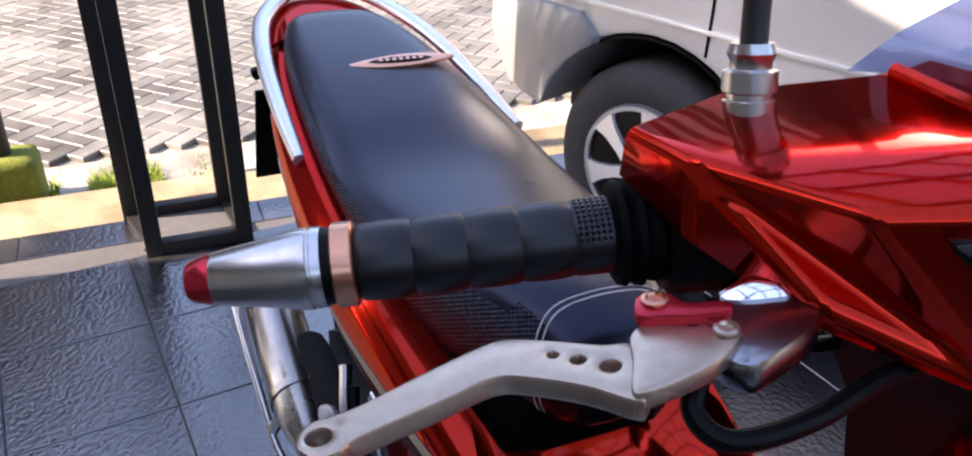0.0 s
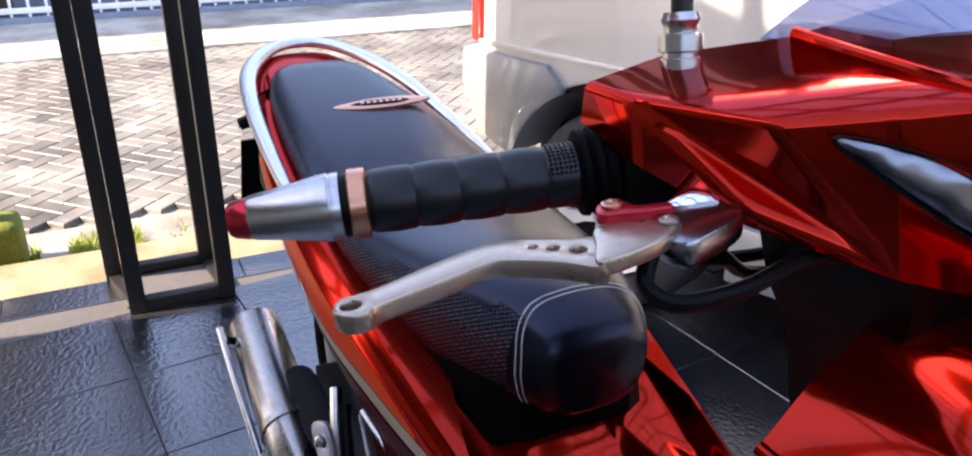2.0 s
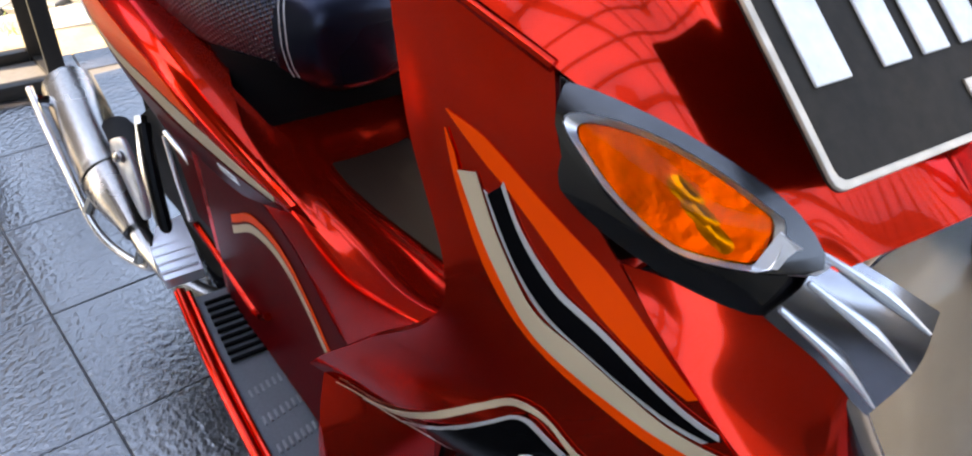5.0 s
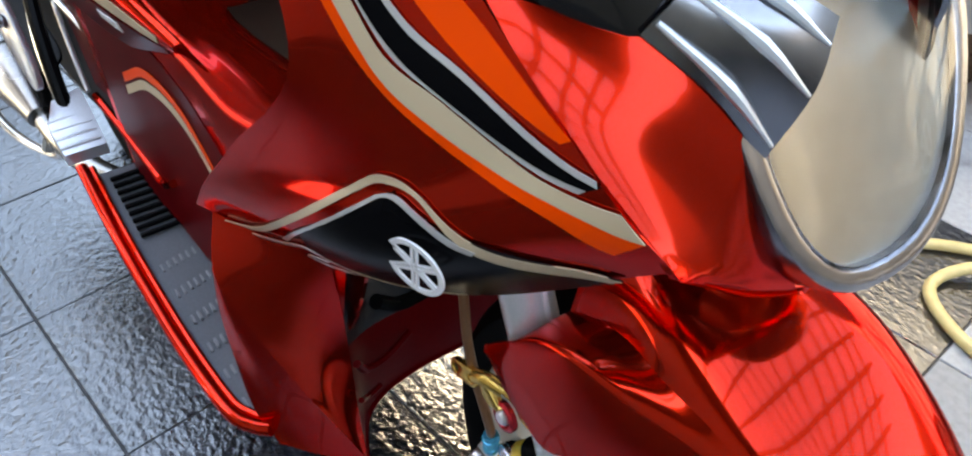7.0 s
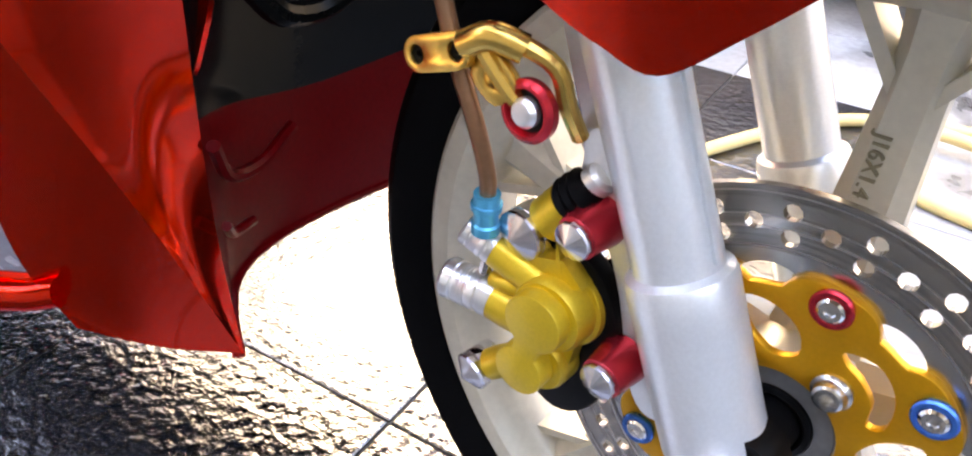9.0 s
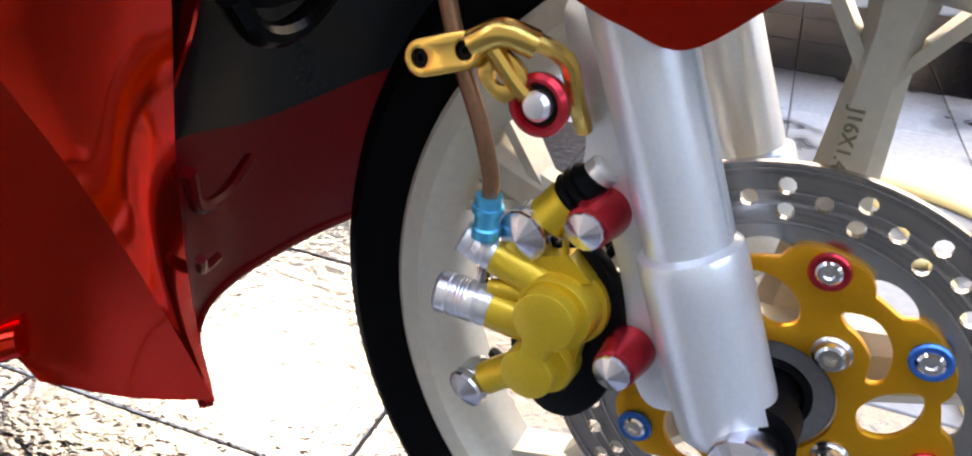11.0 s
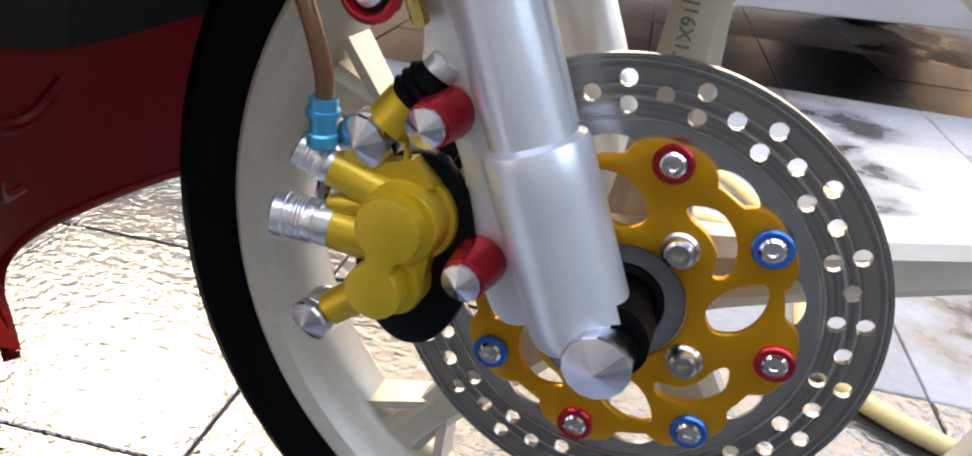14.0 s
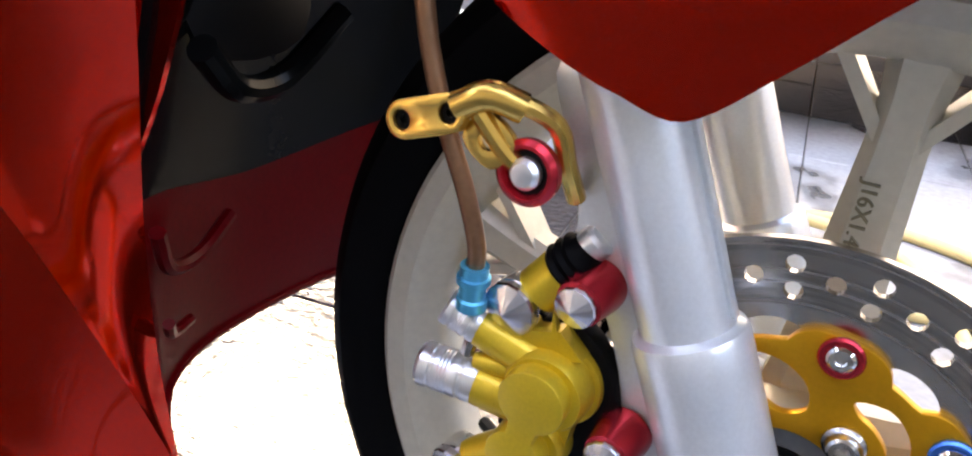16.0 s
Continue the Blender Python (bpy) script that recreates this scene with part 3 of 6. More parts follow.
def arch(cx, r, n=16):
    s = math.asin(0.088 / r)
    return [(cx + r * math.cos(math.pi - s - (math.pi - 2 * s) * k / n), 0.272 + r * math.sin(s + (math.pi - 2 * s) * k / n)) for k in range(n + 1)]


WX = (-1.715, 1.12)
body_o = [(-2.20, 0.56), (-2.17, 0.42)] + arch(WX[0], 0.345) + arch(WX[1], 0.345) + [(1.72, 0.36), (1.76, 0.60), (1.62, 0.92), (1.05, 1.10), (0.35, 1.78), (-0.2, 1.86), (-1.95, 1.86), (-2.12, 1.72), (-2.19, 1.0)]
vm = Matrix.Translation((0, 0.715, 0)) @ Matrix.Rotation(math.pi / 2, 4, 'X')
part("body", plate([body_o], 1.55, vm, 0.025), VANP, van, "silver painted body", 30)
low_o = [(-2.235, 0.645), (-2.240, 0.540), (-2.165, 0.400), (-2.10, 0.375)] + [(x, z) for x, z in arch(WX[0], 0.337)[:9] if z < 0.57] + [(-1.89, 0.605), (-1.93, 0.640)]
part("rear_bumper", plate([low_o], 1.60, vm @ Matrix.Translation((0, 0, 0.02)), 0.012), VANB, van, "grey rear bumper", 30)
part("sill", brick((-1.36, 0.709, 0.205), (0.76, 0.80, 0.36), 0.012), VANB, van, "dark grey sill")
for z in (0.66, 0.98):
    part("body_crease", brick((-2.18, 0.706, z), (1.55, 0.722, z + 0.012), 0.003), VANP, van)
for x, z in ((-1.575, 0.61), (-0.25, 0.43), (0.40, 0.43)):
    part("door_seam", brick((x, 0.7125, z), (x + 0.006, 0.72, 1.1), 0), BLACK, van, "", 0)
for x0, x1 in ((-2.08, -1.4), (-1.3, -0.3), (-0.2, 0.55)):
    part("side_window", plate([rounded([(x0, 1.18), (x1, 1.18), (x1 - 0.05, 1.68), (x0 + 0.05, 1.68)], 3)], 0.01, vm @ Matrix.Translation((0, 0, 0.006))), GLASSD, van, "dark side window", 0)
part("tail_lamp", brick((-2.215, 0.708, 0.66), (-2.165, 0.78, 1.05), 0.012), LAMPR, van, "red tail lamp")
for wx in WX:
    for wy, sg in ((0.725, -1), (2.10, 1)):
        c = Vector((wx, wy, 0.272))
        wv = part("wheel", lathe([(0.0, 0.0), (0.0, 0.05), (0.004, 0.055), (0.004, 0.148), (-0.006, 0.165), (-0.006, 0.172)], c, (0, sg, 0), 48), BLACK, van, "alloy wheel with six spokes")
        part("tyre", wheel_ring([(r, y * -sg) for r, y in ((0.168, 0.012), (0.182, 0.0), (0.225, -0.006), (0.256, 0.004), (0.270, 0.022), (0.272, 0.06), (0.272, 0.14), (0.262, 0.18), (0.20, 0.19), (0.168, 0.16))], c, 64), DUSTYR, wv, "dusty grey tyre")
        for k in range(6):
            a = radians(20 + 60 * k)
            e = Vector((math.cos(a), 0, math.sin(a)))
            t = Vector((-e.z, 0, e.x))
            o = c + Vector((0, sg * 0.006, 0))
            part("spoke", loft([[o + e * r + t * x + Vector((0, sg * y, 0)) for x, y in ((-w, -0.012), (-w * 0.8, 0.004 + h), (w * 0.8, 0.004 + h), (w, -0.012))] for r, w, h in ((0.02, 0.022, 0.010), (0.07, 0.018, 0.008), (0.12, 0.026, 0.004), (0.160, 0.045, 0.0))]), ALU, wv, "", 30)
        part("rim_lip", wheel_ring([(0.158, -0.010), (0.170, -0.012), (0.174, 0.0), (0.170, 0.02), (0.160, 0.02)], c, 64), ALU, wv)
        part("hub_cap", lathe([(0, 0.042), (0.014, 0.040), (0.020, 0.030), (0.020, 0.0)], c + Vector((0, sg * 0.004, 0)), (0, sg, 0), 28), ALU, wv)
for wx in WX:
    liner = wheel_ring([(0.338, 0.0), (0.345, 0.0), (0.345, 0.25), (0.338, 0.25)], Vector((wx, 0.722, 0.272)), 48)
    bmesh.ops.delete(liner, geom=[v for v in liner.verts if v.co.z < 0.36], context='VERTS')
    part("arch_liner", liner, BLACK, van)
part("underbody", brick((-2.1, 0.90, 0.29), (1.5, 2.05, 0.42), 0.01), BLACK, van)
van.matrix_basis = Matrix.Translation((-1.715, 0.715, 0)) @ Matrix.Rotation(radians(22), 4, 'Z') @ Matrix.Translation((1.715, -0.715, 0)) @ van.matrix_basis

# open steel lattice over the forecourt
canopy = thing("canopy_lattice", (0, 0, 2.7), "dark steel roof lattice over the forecourt", "canopy")
for k in range(15):
    y = -1.83 + 0.36 * k
    part("lattice_bar", brick((-2.4, y, 2.70), (3.6, y + 0.035, 2.74)), STEELB, canopy, "", 0)
for k in range(11):
    x = -2.4 + 0.6 * k
    part("lattice_bar", brick((x, -1.89, 2.742), (x + 0.05, 3.7, 2.80)), STEELB, canopy, "", 0)
for x, y in ((-2.3, -1.86), (-2.3, 3.6)):
    part("lattice_post", brick((x - 0.03, y - 0.03, 0), (x + 0.03, y + 0.03, 2.70)), STEELB, canopy, "", 0)

# unseen eave slab, added where the camera walks to keep sun off the scooter
tagged(part("shade_eave", brick((-2.45, -5.6, 2.70), (3.6, -1.90, 2.85), 0.005), BROWNW, None), "unseen brown painted eave slab added to shade the scooter", "eave", "", "structure")

# ---- the scooter ----
scooter = thing("motor_scooter", (0, 0, 0), "candy-red motor scooter with black seat, parked on wet tiles", "scooter")
YW = -0.010                       # the wheel's middle plane
AX = Vector((0.0, YW, 0.266))     # front axle

# -- front wheel --
rim_prof = [(0.221, -0.032), (0.218, -0.034), (0.208, -0.032), (0.204, -0.027), (0.200, -0.022), (0.195, -0.018), (0.191, -0.012), (0.191, 0.012),
            (0.195, 0.018), (0.200, 0.022), (0.204, 0.027), (0.208, 0.032), (0.218, 0.034), (0.221, 0.032), (0.207, 0.022), (0.201, 0.010), (0.201, -0.010), (0.207, -0.022)]


def xz_plane(y, toward=-1):
    """A pose whose plane is the wheel's: x forward, y up, z towards the right side of the scooter."""
    return Matrix.Translation((AX.x, y, AX.z)) @ Matrix.Rotation(math.pi / 2, 4, 'X')


def spoke_bm(deg):
    a = radians(deg)
    e, t = Vector((math.cos(a), 0, math.sin(a))), Vector((-math.sin(a), 0, math.cos(a)))
    bm = bmesh.new()
    rows = []
    for r, w, h in ((0.020, 0.024, 0.016), (0.045, 0.020, 0.015), (0.080, 0.0170, 0.014), (0.120, 0.0145, 0.013), (0.155, 0.0125, 0.013), (0.175, 0.0125, 0.013), (0.194, 0.0150, 0.014)):
        c = AX + e * r
        prof = [(-w, -h * 0.55), (-w * 0.55, -h), (w * 0.1, -h * 0.92), (w * 0.55, -h), (w, -h * 0.55), (w, h * 0.55), (w * 0.55, h), (-w * 0.55, h), (-w, h * 0.55)]
        rows.append([c + t * x + Vector((0, y, 0)) for x, y in prof])
    return loft(rows)


wheel = part("front_wheel", wheel_ring(rim_prof, AX), WHEELP, scooter, "champagne-painted cast alloy wheel")
SP0 = 87.8
for k in range(5):
    part("spoke", spoke_bm(SP0 + 72 * k), WHEELP, wheel)
    a0 = radians(SP0 + 72 * k)
    e = Vector((math.cos(a0), 0, math.sin(a0)))
    t = Vector((-e.z, 0, e.x))
    # webs that spread from the spoke into the rim
    for sg in (-1, 1):
        p = AX + e * 0.160 + t * sg * 0.009
        q = AX + e * 0.197 + t * sg * 0.034
        part("spoke_web", loft([[p + Vector((0, y, 0)) + e * x for x, y in ((-0.004, -0.011), (0.006, -0.011), (0.006, 0.011), (-0.004, 0.011))],
                                [q + Vector((0, y, 0)) + e * x for x, y in ((-0.006, -0.013), (0.004, -0.013), (0.004, 0.013), (-0.006, 0.013))]]), WHEELP, wheel)
tyre_prof = []
for r, y in ((0.2205, -0.027), (0.228, -0.033), (0.238, -0.0385), (0.247, -0.040), (0.255, -0.035), (0.2615, -0.024), (0.265, -0.011), (0.266, 0)):
    tyre_prof.append((r, y))
tyre_prof += [(r, -y) for r, y in reversed(tyre_prof[:-1])] + [(0.208, 0.021), (0.200, 0.0), (0.208, -0.021)]
part("tyre", wheel_ring(tyre_prof, AX, 120), RUBBER, wheel, "black rubber road tyre")
hub = lathe([(-0.034, 0.0), (-0.034, 0.026), (-0.032, 0.032), (-0.03, 0.034), (-0.012, 0.036), (0.012, 0.036), (0.03, 0.034), (0.045, 0.024), (0.045, 0.0)], AX, (0, 1, 0), 40)
part("hub", hub, WHEELP, wheel)
part("valve_stem", tube([AX + Vector((-0.165, -0.004, -0.065)), AX + Vector((-0.148, -0.02, -0.058))], 0.004, 1, 8), BLACK, wheel)

# size cast into the spoke
cu = bpy.data.curves.new("cast_size", 'FONT')
cu.body, cu.size, cu.extrude, cu.align_x, cu.align_y = "J16X1.4", 0.0095, 0.0014, 'CENTER', 'CENTER'
tmp = bpy.data.objects.new("cast_size", cu)
me = bpy.data.meshes.new_from_object(tmp)
bpy.data.objects.remove(tmp)
bmx = bmesh.new()
bmx.from_mesh(me)
a0 = radians(SP0)
e = Vector((math.cos(a0), 0, math.sin(a0)))
bmx.transform(frame_of(AX + e * 0.126 + Vector((0, -0.0128, 0)) + Vector((-e.z, 0, e.x)) * 0.004, -e, (0, -1, 0)))
part("cast_lettering", bmx, CASTL, wheel, "raised cast lettering", 0)

# -- brake disc --
DY = -0.050
disc_holes = []
for k in range(20):
    a = radians(8.9 + 18 * k)
    disc_holes.append(ring(0.0042, 10, 0.1095 * math.cos(a), 0.1095 * math.sin(a)))
    disc_holes.append(ring(0.0042, 10, 0.0975 * math.cos(a), 0.0975 * math.sin(a)))
    a += radians(9)
    disc_holes.append(ring(0.0042, 10, 0.1035 * math.cos(a), 0.1035 * math.sin(a)))
BOLT_A = [82.3 - 45 * k for k in range(8)]
disc = part("brake_disc", plate([ring(0.1205, 96), ring(0.0905, 96)] + disc_holes, 0.004, xz_plane(DY), 0.0), DISCM, wheel, "drilled steel brake disc", 20)
inner = []
for k in range(160):
    deg = 360 * k / 160
    d = min(abs((deg - b - 22.5 + 180) % 360 - 180) for b in BOLT_A)
    r = 0.0755 + 0.0085 * max(0, 1 - (d / 11.0) ** 2) ** 0.5
    inner.append((r * math.cos(radians(deg)), r * math.sin(radians(deg))))
part("disc_web", plate([ring(0.0903, 96), inner], 0.0025, xz_plane(DY + 0.0008), 0.0), STEEL, wheel, "smooth inner web of the disc", 20)


outer = []
for k in range(160):
    deg = 360 * k / 160
    d = min(abs((deg - b + 180) % 360 - 180) for b in BOLT_A)
    r = 0.0752 + 0.0088 * max(0, 1 - (d / 17.0) ** 4)
    outer.append((r * math.cos(radians(deg)), r * math.sin(radians(deg))))
slots = []
for k in range(4):
    for o_ in (((.0600, 70), (.0665, 60), (.0655, 50), (.0610, 41), (.0530, 31), (.0460, 33), (.0525, 44), (.0550, 56), (.0555, 65)),
               ((.0400, 8), (.0440, 18), (.0530, 24), (.0670, 24), (.0680, 17), (.0640, 8), (.0560, -1), (.0450, -4))):
        slots.append(rounded([(r * math.cos(radians(a - 90 * k)), r * math.sin(radians(a - 90 * k))) for r, a in o_], 3))
carrier = part("disc_carrier", plate([outer, ring(0.0315, 48)] + slots, 0.005, xz_plane(DY - 0.0035), 0.0006), GOLDA, wheel, "orange-gold anodised disc carrier", 25)
for k, deg in enumerate(BOLT_A):
    a = radians(deg)
    c = AX + Vector((0.076 * math.cos(a), DY - YW - 0.0035, 0.076 * math.sin(a)))
    b = part("disc_bolt", lathe([(0, 0.0092), (0.0022, 0.0095), (0.0032, 0.0086), (0.0032, 0.0068), (0.0022, 0.0060)], c, (0, -1, 0), 24), REDA if k % 2 == 0 else BLUEA, wheel, "red anodised float bolt" if k % 2 == 0 else "blue anodised float bolt")
    part("bolt_head", lathe([(0, 0.0062), (0.0034, 0.0060), (0.0044, 0.0048), (0.0044, 0.0026), (0.0032, 0.0022), (0.0032, 0.0)], c, (0, -1, 0), 16), CHROME, wheel)
for deg in (58.6, -31.2, -121, 149):
    a = radians(deg)
    c = AX + Vector((0.0412 * math.cos(a), DY - YW - 0.0035, 0.0412 * math.sin(a)))
    part("hub_bolt", lathe([(0, 0.0092), (0.002, 0.0092), (0.003, 0.008), (0.004, 0.0072), (0.007, 0.0068), (0.008, 0.0055), (0.008, 0.0032), (0.0045, 0.003), (0.0045, 0)], c, (0, -1, 0), 24), STEEL, wheel)
part("bearing_seal", lathe([(0.0, 0.0305), (0.0025, 0.0305), (0.003, 0.030), (0.003, 0.021), (-0.004, 0.0205), (-0.004, 0.0)], AX + Vector((0, DY - YW + 0.002, 0)), (0, -1, 0), 40), SEALM, wheel)
part("hub_seal", lathe([(0.0, 0.0204), (0.0032, 0.0204), (0.004, 0.0175), (0.002, 0.0150), (0.008, 0.0145), (0.020, 0.0140), (0.020, 0.0)], AX + Vector((0, DY - YW + 0.001, 0)), (0, -1, 0), 36), BLACK, wheel)

# -- fork --
FD = Vector((-0.39, 0, 0.92)).normalized()


def fork_leg(y):
    o = Vector((-0.016, y, 0.270))
    return lathe([(-0.012, 0.0), (-0.012, 0.0215), (-0.009, 0.0238), (-0.004, 0.0246), (0.0, 0.0246), (0.066, 0.0246), (0.0795, 0.0246), (0.0825, 0.0236), (0.0845, 0.0200), (0.15, 0.0198), (0.36, 0.0198), (0.362, 0.018), (0.362, 0.0155), (0.5, 0.0155), (0.62, 0.0155)], o, FD, 40)


leg = part("fork_leg", fork_leg(-0.079), FORKS, scooter, "silver-painted fork leg")
# machined rib down the front of the leg
o = Vector((-0.016, -0.079, 0.270))
part("leg_rib", brick((-0.0022, -0.0022, 0.088), (0.0022, 0.0022, 0.36), 0.0008, frame_of(o + Vector((0.0176, -0.0050, 0.0075)), (0.3, 1, 0.1), FD)), FORKS, leg)
leg2 = part("fork_leg", fork_leg(0.062), FORKS, scooter, "silver-painted fork leg")
fin = plate([rounded([(-0.122, 0.176), (-0.116, 0.148), (-0.108, 0.128), (-0.105, 0.112), (-0.104, 0.098), (-0.090, 0.078), (-0.076, 0.045), (-0.064, 0.0), (-0.050, -0.016), (-0.030, -0.004), (-0.040, 0.03), (-0.060, 0.09), (-0.088, 0.176)], 4)], 0.008, xz_plane(-0.0735), 0.0012)
part("caliper_mount", fin, FORKS, leg)
part("axle_clamp", lathe([(-0.008, 0.0), (-0.008, 0.019), (0.012, 0.019), (0.012, 0)], (0.0, -0.079, 0.266), (0, -1, 0), 32), BLACK, leg)
part("axle_collar", lathe([(0, 0.0155), (0.005, 0.0155), (0.005, 0.0)], (-0.001, -0.0905, 0.262), (0, -1, 0), 28), BLACK, leg)
part("axle_cap", lathe([(0, 0.0150), (0.013, 0.0158), (0.0145, 0.0152), (0.0205, 0.0)], (-0.001, -0.0945, 0.262), (0.0, -1, 0.0), 14), TURNED, leg, "faceted steel axle cap", 8)
part("axle_spacer", lathe([(0, 0.012), (0.03, 0.012)], (0.0, 0.062, 0.266), (0, -1, 0), 24), STEEL, leg2)
part("steering_stem", tube([(-0.235, 0.0, 0.64), (-0.31, 0.0, 0.84), (-0.355, 0.0, 0.99)], 0.03, 4, 16), BLACK, scooter)
part("fork_crown", brick((-0.05, -0.1, -0.02), (0.05, 0.085, 0.02), 0.012, Matrix.Translation((-0.235, 0, 0.70)) @ Matrix.Rotation(radians(-23), 4, 'Y')), BLACK, scooter)

# -- caliper --


def at(x, y, z):
    return Vector((x, y, z))


# two fused round bosses: one flat face with a waist between the circles
big_c, small_c, big_r, small_r = Vector((-0.1035, 0.0325)), Vector((-0.1090, 0.0000)), 0.0160, 0.0140


def boss_outline(grow=0.0, n=20):
    """Outline of the two circles, with soft necks where they meet."""
    d = (small_c - big_c).normalized()
    w = Vector((-d.y, d.x))
    pts = []
    for c, r, s0 in ((big_c, big_r + grow, -1), (small_c, small_r + grow, 1)):
        for k in range(n + 1):
            a = radians(-152 + 304 * k / n)
            pts.append(c + s0 * d * r * math.cos(a) + s0 * w * r * math.sin(a))
    return [(p.x, p.y) for p in pts]


cal = part("brake_caliper", joined(
    plate([boss_outline()], 0.034, xz_plane(-0.1040), 0.0012),
    lathe([(0, 0.0), (0, 0.0235), (0.010, 0.0235), (0.0115, 0.0228), (0.0120, 0.0205), (0.022, 0.0200), (0.025, 0.0185), (0.025, 0.0)], (-0.102, -0.0700, 0.2985), (0, -1, 0), 48),
    lathe([(0, 0.0), (0, 0.0170), (0.020, 0.0165), (0.023, 0.0150), (0.023, 0.0)], (-0.1055, -0.0700, 0.2655), (0, -1, 0), 40),
    loft([[at(x, y, z) for x, z in ((-0.120, 0.290), (-0.087, 0.290), (-0.091, 0.262), (-0.120, 0.262))] for y in (-0.070, -0.088)]),
    tube([(-0.104, -0.084, 0.306), (-0.122, -0.084, 0.311), (-0.139, -0.086, 0.3165)], [0.0110, 0.0102, 0.0094], 4, 20),
    tube([(-0.112, -0.085, 0.285), (-0.126, -0.086, 0.2855), (-0.137, -0.087, 0.287)], [0.0115, 0.0115, 0.0113], 4, 20),
    tube([(-0.120, -0.086, 0.300), (-0.132, -0.088, 0.300), (-0.139, -0.088, 0.299)], [0.0050, 0.0048, 0.0042], 3, 12),
    tube([(-0.112, -0.083, 0.258), (-0.129, -0.084, 0.247), (-0.138, -0.086, 0.240)], [0.0105, 0.0092, 0.0088], 4, 18),
    loft([[at(x, y, z) for x, z in ((-0.128, 0.320), (-0.100, 0.329), (-0.088, 0.318), (-0.122, 0.306))] for y in (-0.068, -0.088)]),
    loft([[at(x, -0.086 + u * 0.0022, z) for x, z in ((-0.1045, 0.339), (-0.0995, 0.322), (-0.1035, 0.320))] for u in (-1, 1)])),
    GOLDP, scooter, "gold-painted two-piston brake caliper")
part("caliper_bracket", plate([[(-0.1005 + 0.0305 * math.cos(radians(a)), 0.012 + 0.052 * math.sin(radians(a))) for a in range(0, 360, 10)]], 0.012, xz_plane(-0.0785), 0.0025), BLACK, cal, "black caliper bracket")
for a, b, r in (((-0.1365, -0.087, 0.287), (-0.167, -0.091, 0.2885), 0.0112), ((-0.1385, -0.086, 0.3163), (-0.156, -0.089, 0.3240), 0.0092)):
    a, b = Vector(a), Vector(b)
    L = (b - a).length
    part("chrome_plug", lathe([(0, r * 0.9), (0.002, r), (L * 0.22, r), (L * 0.24, r * 0.93), (L * 0.28, r * 0.93), (L * 0.30, r)] + [(L * (0.42 + 0.03 * k), r * (0.965 if k % 2 else 1.0)) for k in range(9)] + [(L * 0.70, r), (L * 0.72, r * 0.94), (L * 0.76, r * 0.94), (L * 0.78, r), (L * 0.94, r), (L, r * 0.88), (L, r * 0.55), (L - 0.004, r * 0.5), (L - 0.004, 0)], a, b - a, 28), ALU, cal, "ribbed silver plug")
# slide pins with turned cones
for p, mat_a, r, top in (((-0.0905, -0.072, 0.3495), REDA, 0.0130, 0.0095), ((-0.0665, -0.074, 0.2815), REDA, 0.0130, 0.0095)):
    pin = part("pin_cap", lathe([(0, r), (0.004, r), (0.020, top + 0.0012), (0.020, 0)], p, (-0.10, -1, -0.10), 32), mat_a, cal, "red anodised pin cap")
    q = Vector(p) + Vector((-0.10, -1, -0.10)).normalized() * 0.020
    part("pin_end", lathe([(0, top), (0.003, top * 1.02), (0.004, top * 0.98), (0.0085, 0.0)], q, (-0.10, -1, -0.10), 14), TURNED, pin, "", 8)
for p, ax, r in (((-0.122, -0.072, 0.3345), (-0.15, -1, -0.12), 0.0130), ((-0.142, -0.076, 0.238), (-0.25, -1, -0.25), 0.0110)):
    ax = Vector(ax).normalized()
    pin = part("pin_sleeve", lathe([(0, r * 0.9), (0.004, r), (0.013, r), (0.013, 0)], p, ax, 32), CHROME, cal)
    part("pin_end", lathe([(0, r * 0.99), (0.004, r * 1.03), (0.0055, r), (0.011, 0.0)], Vector(p) + ax * 0.013, ax, 14), TURNED, pin, "", 8)
part("gold_collar", tube([(-0.1160, -0.078, 0.3400), (-0.107, -0.076, 0.3520)], 0.0118, 1, 24), GOLDP, cal)
part("rubber_boot", lathe([(0, 0.0105), (0.003, 0.0125), (0.005, 0.0105), (0.008, 0.0125), (0.010, 0.0105), (0.013, 0.0120), (0.016, 0.0095), (0.020, 0.006), (0.020, 0.0)], (-0.1075, -0.076, 0.352), (0.62, 0.05, 0.75), 24), RUBBER, cal)
part("mount_lug", lathe([(0, 0.008), (0.006, 0.008), (0.008, 0.006), (0.008, 0)], (-0.097, -0.074, 0.366), (0.6, 0.1, 0.8), 20), FORKS, cal)
part("bleed_screw", tube([(-0.142, -0.088, 0.312), (-0.144, -0.088, 0.301)], 0.0035, 1, 8), STEEL, cal)

# -- brake hose, clamp and bracket --
hose = part("brake_hose", tube([(-0.25, -0.055, 0.72), (-0.20, -0.085, 0.56), (-0.176, -0.096, 0.475), (-0.168, -0.098, 0.442), (-0.158, -0.098, 0.412), (-0.147, -0.097, 0.385), (-0.141, -0.095, 0.362), (-0.1415, -0.093, 0.348)], 0.0042, 6, 14), HOSEM, scooter, "bronze braided brake hose")
